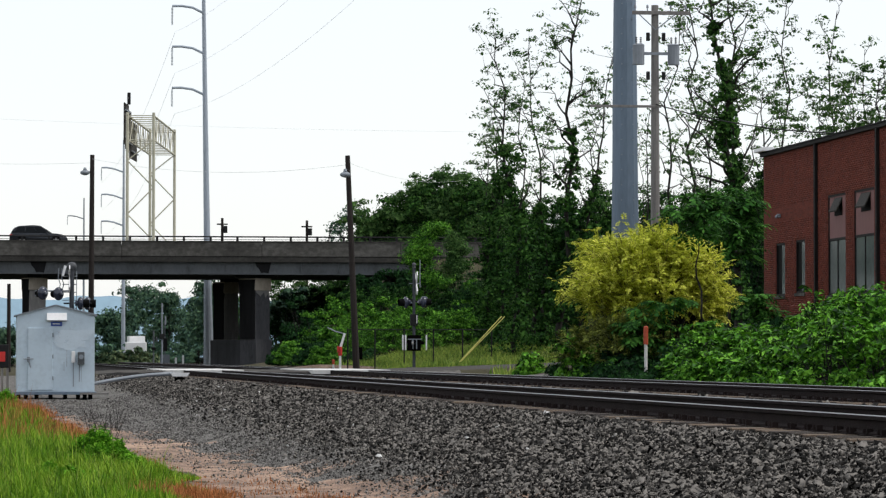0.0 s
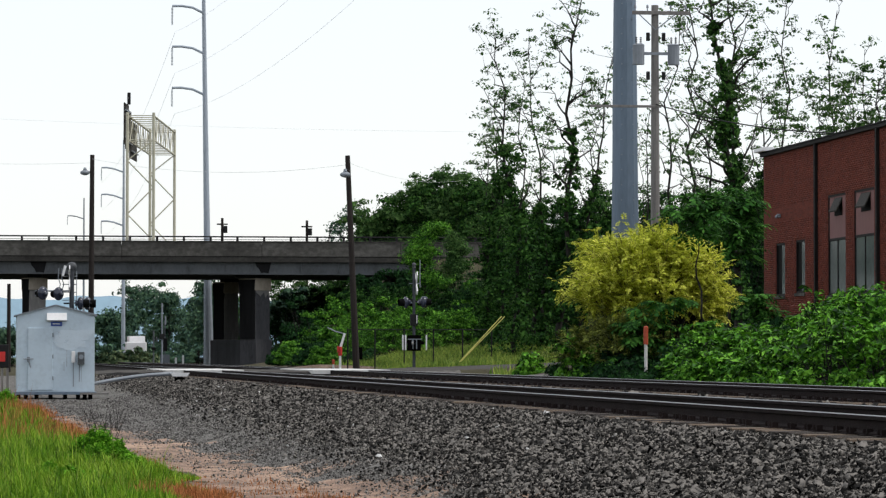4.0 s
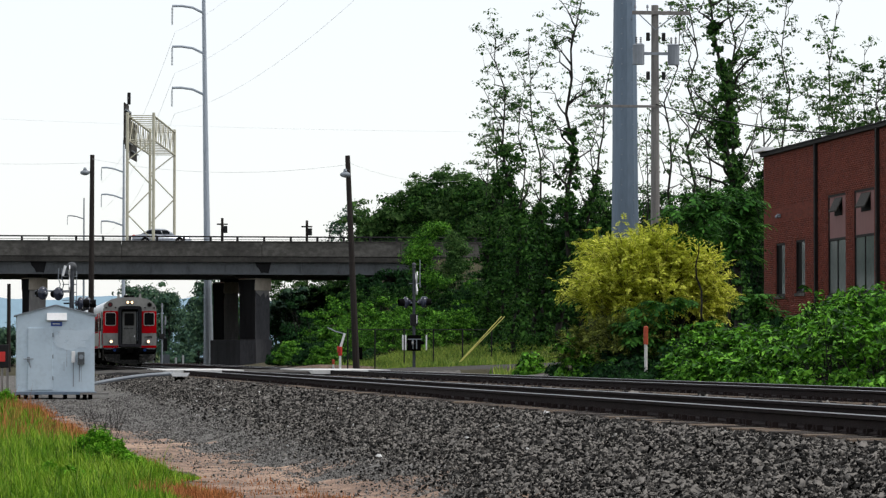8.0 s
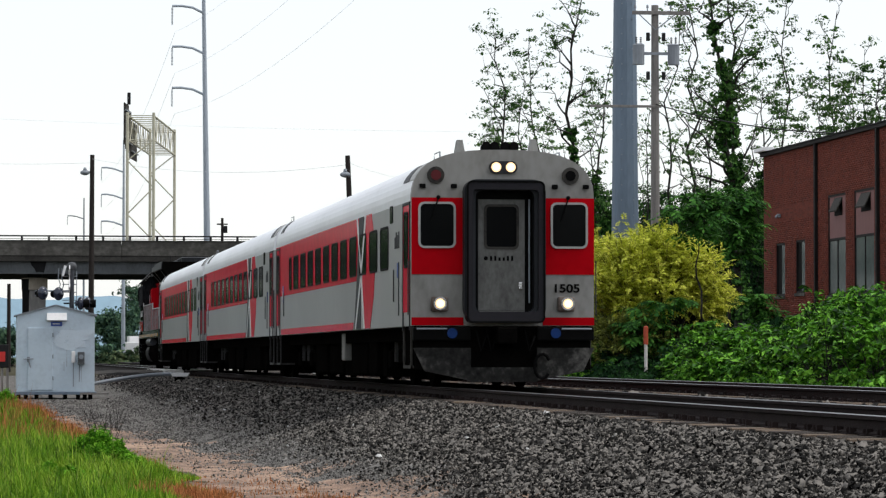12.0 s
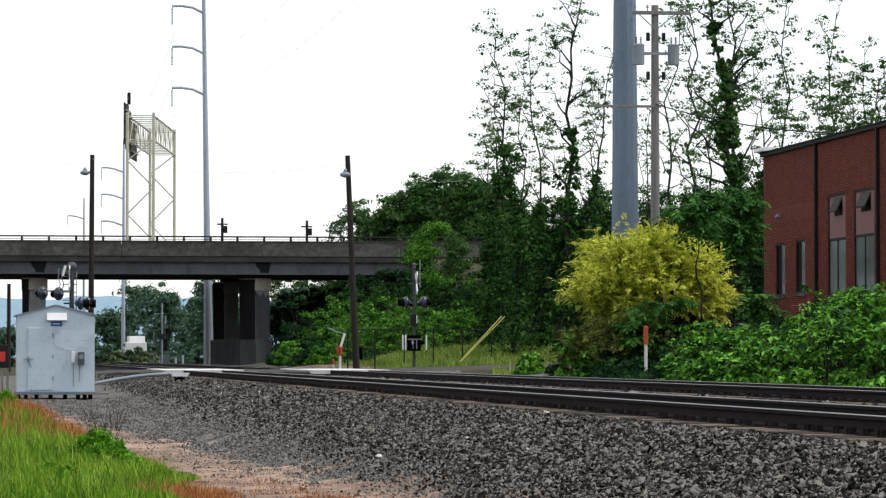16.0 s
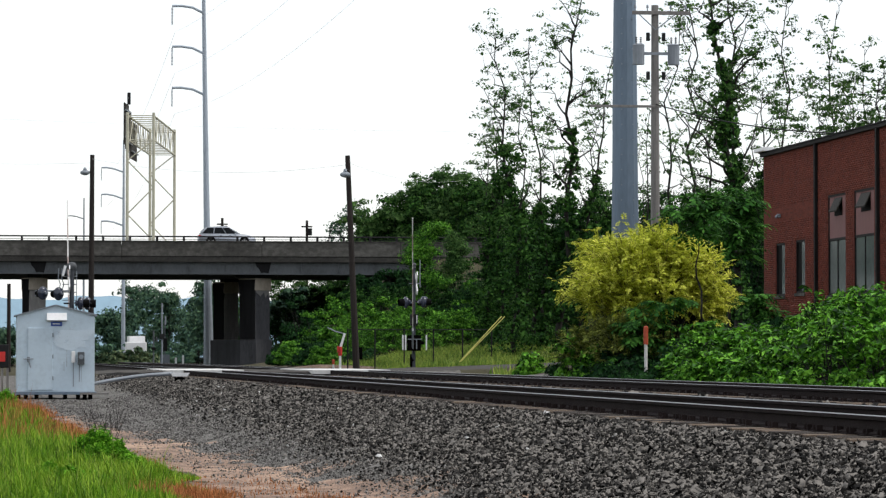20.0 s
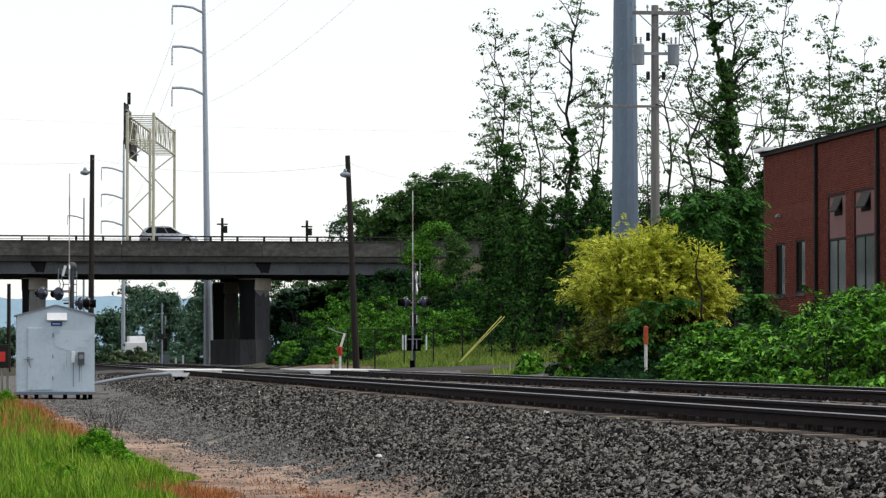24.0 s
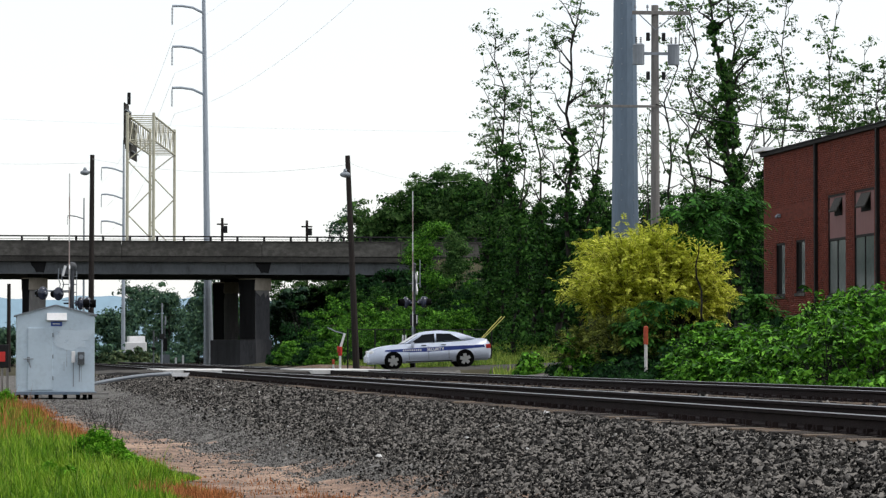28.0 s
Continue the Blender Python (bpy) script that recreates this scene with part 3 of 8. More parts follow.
# ---- the highway bridge ----
def bridge():
    b = thing("highway_bridge", (0, 0, 0), "weathered concrete and steel girder road bridge over the railway", "bridge")
    tagged(b, kind="structure")
    y0, y1 = BRIDGE_Y0, BRIDGE_Y1
    one("deck", lambda m: box(m, (-46, y0 + 0.36, 8.36), (46, y1 - 0.36, 9.65)), M["concrete"], b)
    for name, ya, yb in (("fascia_parapet", y0, y0 + 0.35), ("fascia_parapet", y1 - 0.35, y1)):
        x = -46.0
        while x < 44:
            w = 11.5
            one(name, lambda m: box(m, (x + 0.015, ya, 8.76), (x + w - 0.015, yb, 9.95), 0.03), M["concrete"], b)
            one("slab_edge", lambda m: box(m, (x + 0.01, ya + 0.05, 8.3), (x + w - 0.01, yb - 0.05, 8.76), 0.02), M["slab"], b, "darker stained edge of the deck slab")
            one("drip_groove", lambda m: box(m, (x + 0.01, ya + 0.02, 8.72), (x + w - 0.01, yb - 0.02, 8.76)), M["runoff"], b)
            x += w
    one("coping", lambda m: box(m, (-46, y0 - 0.08, 9.95), (46, y0 + 0.43, 10.03), 0.02), M["concrete_pale"], b)
    for i, y in enumerate(np.linspace(y0 + 0.5, y1 - 0.5, 7)):
        one("girder", lambda m: (box(m, (-46, y - 0.02, 7.35), (46, y + 0.02, 8.35)), box(m, (-46, y - 0.2, 7.28), (46, y + 0.2, 7.35)), box(m, (-46, y - 0.2, 8.3), (46, y + 0.2, 8.35))), M["girder"], b)
    st = bmesh.new()
    for x in [q for q in np.arange(-45, 46, 3.1) if abs(q - 23.2) > 0.3 and abs(q - 4.6) > 0.3]:
        box(st, (x - 0.02, y0 + 0.33, 7.35), (x + 0.02, y0 + 0.5, 8.3))
    part("stiffeners", st, M["girder"], b)
    rl = one("railing_rail", lambda m: (tube(m, (-46, y0 + 0.18, 10.38), (46, y0 + 0.18, 10.38), 0.06, n=8), tube(m, (-46, y0 + 0.18, 10.15), (46, y0 + 0.18, 10.15), 0.02, n=6)), M["dark_steel"], b)
    for x in np.arange(-45, 46, 2.2):
        one("railing_post", lambda m: box(m, (x - 0.09, y0 + 0.08, 10.03), (x + 0.09, y0 + 0.28, 10.42), 0.01), M["dark_steel"], b)
    one("far_railing_rail", lambda m: tube(m, (-46, y1 - 0.18, 10.38), (46, y1 - 0.18, 10.38), 0.045, n=8), M["galv"], b)
    # columns set askew to the deck, joined by crash walls; a near-black skin covers their left faces
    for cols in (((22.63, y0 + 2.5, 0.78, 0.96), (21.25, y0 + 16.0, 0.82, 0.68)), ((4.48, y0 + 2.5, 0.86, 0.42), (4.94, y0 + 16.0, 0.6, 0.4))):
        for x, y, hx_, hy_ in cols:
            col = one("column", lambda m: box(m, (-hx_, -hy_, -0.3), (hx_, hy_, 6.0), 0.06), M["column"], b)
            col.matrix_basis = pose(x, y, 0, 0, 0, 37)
            one("runoff_stain", lambda m: prism(m, [(-hy_ + 0.05, 2.0), (hy_ - 0.05, 2.0), (hy_ - 0.05, 5.4), (hy_ + 0.08, 6.9), (-hy_ - 0.08, 6.9), (-hy_ + 0.05, 5.4)], "x", -hx_ - 0.125, -hx_ + 0.02), M["runoff"], col, "near-black skin down the left face of the column")
            one("bearing_block", lambda m: box(m, (-hx_ - 0.1, -hy_ - 0.1, 6.0), (hx_ + 0.1, hy_ + 0.1, 7.0), 0.04), M["tan_block"], col, "tan concrete bearing block")
            one("bearing", lambda m: box(m, (-0.4, -0.4, 7.0), (0.4, 0.4, 7.28)), M["dark_steel"], col)
        (xa, ya), (xb, yb) = cols[0][:2], cols[1][:2]
        if xa > 10:
            # Dark grey skins over the front column: low on its left face, and on its right.
            hx_, hy_ = cols[0][2:]
            one("grime_streaks", lambda m: prism(m, [(-hy_ - 0.01, -0.3), (hy_, -0.3), (hy_, 2.05), (-hy_ - 0.01, 2.05)], "x", -hx_ - 0.012, -hx_ + 0.02), M["crash"], b, "dark grey skin over part of the column").matrix_basis = pose(xa, ya, 0, 0, 0, 37)
            streaks = one("grime_streaks", lambda m: prism(m, [(-hx_, 1.9), (hx_, 1.9), (hx_, 5.3), (hx_ - 0.2, 5.7), (hx_ * 0.4, 5.35), (hx_ * 0.2, 5.85), (-hx_ * 0.3, 5.5), (-hx_, 5.9)], "y", -hy_ - 0.012, -hy_ + 0.02), M["crash"], b, "dark grey skin over part of the column")
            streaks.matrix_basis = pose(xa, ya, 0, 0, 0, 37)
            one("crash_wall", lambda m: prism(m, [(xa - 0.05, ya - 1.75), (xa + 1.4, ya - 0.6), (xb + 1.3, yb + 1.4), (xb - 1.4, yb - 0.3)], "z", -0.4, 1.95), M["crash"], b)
    for x in (4.7, 23.1):
        one("joint_stain", lambda m: prism(m, [(x - 0.62, 8.28), (x + 0.7, 8.28), (x + 0.62, 7.9), (x + 0.5, 7.38), (x + 0.1, 7.45), (x - 0.12, 7.38), (x - 0.3, 7.75), (x - 0.5, 7.95)], "y", y0 + 0.45, y0 + 0.475), M["runoff"], b, "black runoff stain below the deck joint")
    for y in (y0 + 2.5, y0 + 16.0):
        one("pier_cap", lambda m: box(m, (21.0, y - 0.6, 7.0), (24.4, y + 0.6, 7.27), 0.03), M["dark_steel"], b)
    for x in np.arange(-40, 46, 5.2):
        one("cross_frame", lambda m: box(m, (x - 0.06, y0 + 0.55, 7.4), (x + 0.06, y1 - 0.55, 8.2)), M["dark_steel"], b)
    return b


bridge()
# the road runs on over earth banks on both sides
for sx in (-1, 1):
    s = one("highway_embankment", lambda m: prism(m, [(46, -3), (46, 9.65), (1150, 9.65), (1150, -3)] if sx > 0 else [(-46, -3), (-46, 9.65), (-1150, 9.65), (-1150, -3)], "y", BRIDGE_Y0 + 0.2, BRIDGE_Y1 - 0.2), M["ground"], None)
    tagged(s, "earth bank that carries the highway on past the bridge", "embankment", kind="structure")
for sx in (-1, 1):
    s = one("highway_barrier", lambda m: box(m, (min(sx * 46.02, sx * 1150), BRIDGE_Y0 - 0.1, 8.0), (max(sx * 46.02, sx * 1150), BRIDGE_Y0 + 0.18, 9.95)), M["concrete"], None)
    tagged(s, "long weathered concrete barrier beside the highway", "barrier", kind="structure")


# ---- sign gantry on the bridge ----
def gantry():
    g = thing("sign_gantry", (0, 0, 0), "cream painted steel truss gantry with road signs over the highway", "gantry")
    xs_, ys_ = (11.95, 14.1), (BRIDGE_Y0 + 0.2, BRIDGE_Y1 - 0.5)
    zl, zh = 18.3, 20.3

    def sk(y):
        """The truss runs askew over the road."""
        return 2.88 * (y - ys_[0]) / (ys_[1] - ys_[0])

    for j, y in enumerate(ys_):
        for i, x in enumerate(xs_):
            one("post", lambda m: tube(m, (x + sk(y), y, 8.6), (x + sk(y), y, 20.55), 0.13, 0.12, n=12), M["cream"], g)
        zs = [10.0, 12.2, 14.4, 16.6, 18.3]
        for k, (a, c) in enumerate(zip(zs, zs[1:])):
            p, q = ((xs_[0] + sk(y), y, a), (xs_[1] + sk(y), y, c)) if k % 2 else ((xs_[1] + sk(y), y, a), (xs_[0] + sk(y), y, c))
            one("brace", lambda m: tube(m, p, q, 0.055, n=6), M["cream"], g)
    for x in xs_:
        for z in (zl, zh):
            one("chord", lambda m: tube(m, (x, ys_[0], z), (x + sk(ys_[1]), ys_[1], z), 0.085, n=8), M["cream"], g)
        yy = np.linspace(ys_[0], ys_[1], 10)
        for k, (a, c) in enumerate(zip(yy, yy[1:])):
            p, q = ((x + sk(a), a, zl), (x + sk(c), c, zh)) if k % 2 else ((x + sk(a), a, zh), (x + sk(c), c, zl))
            one("diagonal", lambda m: tube(m, p, q, 0.04, n=6), M["cream"], g)
            one("strut", lambda m: tube(m, (x + sk(a), a, zl), (x + sk(a), a, zh), 0.035, n=6), M["cream"], g)
    for y in np.linspace(ys_[0], ys_[1], 10):
        for z in (zl, zh):
            one("cross_strut", lambda m: tube(m, (xs_[0] + sk(y), y, z), (xs_[1] + sk(y), y, z), 0.04, n=6), M["cream"], g)
    for x, y, w, z0, z1 in ((11.95, 277.4, 3.6, 18.0, 21.4), (12.3, 281.6, 4.4, 17.8, 21.2), (13.0, 288.0, 6.0, 17.4, 20.6)):
        s = one("sign_panel", lambda m: box(m, (-0.05, -w / 2, z0), (0.05, w / 2, z1), 0.02), M["skirt"], g, "back of a weathered road sign panel")
        s.matrix_basis = pose(x, y, 0, 0, 0, -8.1)
        for z in (z0 + 0.6, z1 - 0.6):
            one("bracket", lambda m: box(m, (0.05, -w / 2, z - 0.05), (0.2, w / 2, z + 0.05)), M["galv"], s)
    one("lamp_rail", lambda m: box(m, (12.0, 276.0, 21.3), (12.25, 276.9, 22.25), 0.03), M["dark_steel"], g)
    return g


gantry()


# ---- transmission monopoles ----
def monopole(at, base_r, top_r, height, arms, arm_len, lab, lean=0.0, flare=1.0, skin="pole_blue"):
    p = thing("transmission_pole", at, lab, "power pole", "transmission poles")
    n = 4
    for k in range(n):
        za, zb = height * k / n, height * (k + 1) / n
        ra, rb = base_r + (top_r - base_r) * k / n, base_r + (top_r - base_r) * (k + 1) / n
        one("shaft_section", lambda m: tube(m, (lean * za / height, 0, za), (lean * zb / height, 0, zb + 0.02), ra * (flare if k == 0 else 1.02), rb, n=12), M[skin], p)
    for z in arms:
        r = base_r + (top_r - base_r) * z / height
        dx = lean * z / height
        pts = [(dx - r * 0.8, 0, z - 0.55), (-arm_len * 0.45, 0, z - 0.12), (-arm_len * 0.75, 0, z + 0.02), (-arm_len, 0, z)]
        a = one("arm", lambda m: path_tube(m, pts, 0.11, 8), M[skin], p)
        one("insulator", lambda m: [tube(m, (-arm_len, 0, z - 0.15 - 0.13 * i), (-arm_len, 0, z - 0.22 - 0.13 * i), 0.07, 0.1, n=8) for i in range(12)] and tube(m, (-arm_len, 0, z), (-arm_len, 0, z - 1.75), 0.02, n=6), M["galv"], a)
    return p


near_pole = monopole((26.22, 135.0, 0.3), 0.62, 0.22, 38, [], 0, "tall tapered blue-grey steel transmission pole rising from shrubs")
bolts = bmesh.new()
for z in np.arange(6, 26, 0.62):
    for sx in (-1, 1):
        r = 0.62 + (0.22 - 0.62) * z / 38
        tube(bolts, (sx * r * 0.45, -r * 0.86, z), (sx * r * 0.45, -r * 0.86 - 0.12, z), 0.02, n=6)
part("step_bolts", bolts, M["galv"], near_pole)
monopole((20.35, 300.0, -0.3), 0.36, 0.13, 38, [24.9, 28.6, 32.25], 3.35, "tall tapered steel transmission pole with three curved arms behind the bridge", -0.62, 1.3, "pole_pale")
monopole((18.9, 446.0, -0.3), 0.28, 0.12, 29.6, [18.8, 22.35, 25.9], 2.95, "distant tapered steel transmission pole with three curved arms", skin="pole_pale")
monopole((19.6, 640.0, -0.3), 0.26, 0.12, 31, [27.6], 3.1, "very distant steel transmission pole with curved arm", skin="galv")


# ---- wooden poles with lamps, utility pole ----
def lamp_pole(at, height, lean, r, lamp_z, lamp_side, lab):
    p = thing("lamp_pole", at, lab, "pole", "wooden lamp poles")
    dx, dy = lean
    one("shaft", lambda m: tube(m, (0, 0, -0.3), (dx, dy, height), r * 1.2, r * 0.85, n=10), M["wood"], p)
    f = lamp_z / height
    x = dx * f
    one("lamp_arm", lambda m: tube(m, (x, 0, lamp_z), (x + lamp_side * 0.32, -0.05, lamp_z + 0.12), 0.03, n=6), M["galv"], p)
    one("lamp_head", lambda m: (ball(m, (x + lamp_side * 0.36, -0.08, lamp_z), 0.22, (1.1, 1, 0.6), 12), tube(m, (x + lamp_side * 0.36, -0.08, lamp_z + 0.08), (x + lamp_side * 0.36, -0.08, lamp_z + 0.26), 0.12, 0.06, n=10)), M["galv"], p, smooth=True)
    return p


lamp_pole((16.5, 147.0, -0.2), 9.6, (-0.42, 0.0), 0.13, 8.75, -0.4, "leaning dark wooden pole with a round lamp")
lamp_pole((5.5, 168.0, -0.3), 10.9, (0.05, 0.0), 0.13, 10.0, -1, "dark creosoted wooden pole with an oval street lamp")


def utility_pole():
    p = thing("utility_pole", (24.02, 118.0, 1.25), "grey wooden utility pole with crossarms and two transformers", "utility pole")
    one("shaft", lambda m: tube(m, (0, 0, -0.4), (0, 0, 11.9), 0.19, 0.13, n=12), M["wood_grey"], p)
    c = one("crossarm", lambda m: box(m, (-0.85, -0.2, 11.55), (1.25, -0.08, 11.68), 0.01), M["wood_grey"], p)
    for x in (-0.75, -0.3, 0.55, 1.1):
        one("pin_insulator", lambda m: (tube(m, (x, -0.14, 11.68), (x, -0.14, 11.78), 0.02, n=6), tube(m, (x, -0.14, 11.78), (x, -0.14, 11.9), 0.05, 0.03, n=8)), M["galv"], c)
    one("crossarm_brace", lambda m: (tube(m, (-0.6, -0.16, 11.55), (0, -0.16, 11.0), 0.02, n=6), tube(m, (0.7, -0.16, 11.55), (0, -0.16, 11.0), 0.02, n=6)), M["galv"], p)
    one("lower_crossarm", lambda m: box(m, (-2.4, -0.17, 8.2), (0.2, -0.08, 8.29), 0.01), M["wood_grey"], p)
    for x in (-0.62, 0.66):
        t = one("transformer", lambda m: (tube(m, (x, -0.1, 9.75), (x, -0.1, 10.45), 0.21, n=14), tube(m, (x, -0.1, 10.45), (x, -0.1, 10.5), 0.23, 0.15, n=14)), M["galv"], p)
        for s in (-0.08, 0.08):
            one("bushing", lambda m: [tube(m, (x + s, -0.1, 10.48 + 0.07 * i), (x + s, -0.1, 10.53 + 0.07 * i), 0.045, 0.03, n=8) for i in range(4)], M["dark_steel"], t)
        one("bracket", lambda m: box(m, (min(0, x), -0.14, 10.1), (max(0, x), -0.06, 10.2)), M["galv"], t)
    for z in (9.2, 10.6):
        one("cutout", lambda m: (box(m, (-0.35, -0.2, z), (-0.22, -0.1, z + 0.3), 0.02), box(m, (0.22, -0.2, z), (0.35, -0.1, z + 0.3), 0.02)), M["dark_steel"], p)
    return p


utility_pole()


# ---- overhead wires ----
def wire(a, b, sag, r=0.02, lab="thin overhead wire across the sky"):
    a, b = Vector(a), Vector(b)
    pts = [a.lerp(b, i / 16) - Vector((0, 0, sag * 4 * (i / 16) * (1 - i / 16))) for i in range(17)]
    d = (b - a).cross(Vector((0, 0, 1))).normalized() * r
    ring = [[p + d, p + Vector((0, 0, r)), p - d, p - Vector((0, 0, r))] for p in pts]
    v = np.array([q for rr in ring for q in rr])
    f = np.array([[4 * i + k, 4 * i + (k + 1) % 4, 4 * i + 4 + (k + 1) % 4, 4 * i + 4 + k] for i in range(16) for k in range(4)])
    w = raw("overhead_wire", v, f, M["wire"])
    return tagged(w, lab, "wire", "overhead wires")


for z in (24.3, 27.95, 31.6):
    wire((17.25, 300, z - 2.0), (16.0, 446, z - 6 - 2), 2.0, 0.012)
    wire((17.25, 300, z - 2.0), (26.0 - 2.6, 135, z - 0.5), 2.5, 0.009)
wire((16.1, 147, 9.0), (5.5, 168, 10.4), 0.5, 0.006)
wire((16.1, 147, 9.1), (26, 180, 10.1), 0.4, 0.005)
wire((5.5, 168, 10.2), (-8, 190, 12.0), 0.3, 0.006)
wire((24.0, 118, 9.6), (27.5, 103.5, 7.6), 0.25, 0.022).data.materials[0] = M["dark_steel"]
wire((-20, 320, 24), (60, 330, 23), 0.6, 0.007)


# ---- signal bungalow ----
def bungalow():
    b = thing("signal_bungalow", (1.12, 102.0, -0.54), "white steel signal equipment hut with a gabled roof on short piers", "equipment hut")
    w, d, h = 2.34, 2.4, 2.30
    one("body", lambda m: prism(m, [(0, 0), (w, 0), (w, h), (w / 2, h + 0.3), (0, h)], "y", 0, d), M["white"], b)
    one("roof", lambda m: prism(m, [(-0.07, h - 0.02), (w / 2, h + 0.305), (w + 0.07, h - 0.02), (w + 0.07, h + 0.04), (w / 2, h + 0.335), (-0.07, h + 0.01)], "y", -0.06, d + 0.06), M["galv"], b, "pale overhanging sheet steel roof")
    door = one("door", lambda m: box(m, (0.33, -0.035, 0.05), (1.08, 0.0, 1.93), 0.012), M["white"], b)
    one("door_handle", lambda m: (tube(m, (0.2, -0.09, 0.99), (0.5, -0.09, 0.99), 0.014, n=8), tube(m, (0.35, -0.09, 0.97), (0.42, -0.09, 0.72), 0.018, n=8), box(m, (0.31, -0.08, 0.9), (0.4, -0.03, 1.05), 0.01)), M["galv"], door, "steel swing handle with padlock")
    for z in (0.35, 1.0, 1.65):
        one("hinge", lambda m: tube(m, (1.085, -0.045, z), (1.085, -0.045, z + 0.12), 0.018, n=8), M["galv"], door)
    one("vent_hood", lambda m: prism(m, [(-0.17, 2.16), (-0.03, 2.13), (0.0, 2.13), (0.0, 2.38), (-0.05, 2.38)], "x", 0.9, 1.5), M["white_plain"], b, "white sheet steel vent hood")
    one("blue_sign", lambda m: box(m, (1.02, -0.018, 1.98), (1.36, -0.002, 2.12), 0.004), M["blue_sign"], b)
    one("sign_bar", lambda m: box(m, (1.08, -0.024, 2.035), (1.30, -0.019, 2.06)), M["white_plain"], b)
    one("meter_box", lambda m: box(m, (1.83, -0.2, 0.82), (2.03, -0.005, 1.2), 0.02), M["girder"], b, "grey electric meter box")
    one("meter_lid", lambda m: tube(m, (1.93, -0.2, 1.05), (1.93, -0.25, 1.05), 0.075, n=12), M["galv"], b)
    one("junction_box", lambda m: box(m, (1.64, -0.1, 0.88), (1.75, -0.005, 1.22), 0.015), M["white_plain"], b)
    one("conduit", lambda m: (tube(m, (1.7, -0.05, 0.9), (1.7, -0.05, 0.15), 0.014, n=6), tube(m, (1.88, -0.05, 0.84), (1.88, -0.05, 0.3), 0.014, n=6)), M["galv"], b)
    one("base_frame", lambda m: box(m, (-0.06, -0.06, -0.09), (w + 0.06, d + 0.06, -0.005), 0.01), M["pole_blue"], b, "blue-grey steel base frame")
    for x in (0.06, 0.28, 0.6, 1.02, 1.46, 1.85, 2.05, 2.22):
        one("pier", lambda m: box(m, (x - 0.06, 0.05, -0.5), (x + 0.06, 0.3, -0.09), 0.01), M["soot"], b)
    one("step_plank", lambda m: box(m, (1.9, -0.55, -0.085), (2.75, -0.1, -0.03), 0.008), M["wood_grey"], b)
    # scuffed graffiti under thin overpaint
    for i, (x, z, r) in enumerate(((1.28, 1.6, 0.24), (1.55, 1.72, 0.30), (1.9, 1.7, 0.30), (1.35, 1.4, 0.16), (1.9, 1.44, 0.2), (1.6, 1.36, 0.2), (2.1, 1.78, 0.2), (1.75, 1.5, 0.24))):
        one("overpaint_patch", lambda m: prism(m, [(x + r * math.cos(a) * (1 + 0.25 * math.sin(3 * a + x * 9)), z + 0.62 * r * math.sin(a) * (1 + 0.2 * math.cos(2 * a))) for a in np.linspace(0, 2 * math.pi, 18)[:-1]], "y", -0.003 - 0.0015 * i, -0.001), M["overpaint"], b, "pale overpainted patch")
    for k in range(7):
        x, z, r = 1.2 + 0.14 * k, 1.62 + 0.16 * math.sin(k * 2.4), 0.1 + 0.05 * math.cos(k * 1.7)
        loop = [(x + r * math.cos(a + k), 0.002, z + 1.3 * r * math.sin(a + k)) for a in np.linspace(0.4, 4.4 + 0.3 * k, 12)]
        one("graffiti_stroke", lambda m: path_tube(m, loop, 0.008, 5), M["scrawl"], b, "faint grey graffiti stroke")
    for x, z0, z1 in ((1.5, 0.75, 1.3), (1.42, 0.62, 0.9), (1.94, 0.3, 0.8)):
        one("paint_drip", lambda m: box(m, (x - 0.012, -0.004, z0), (x + 0.012, -0.001, z1)), M["scrawl"], b, "thin grey drip mark")
    return b


bungalow()


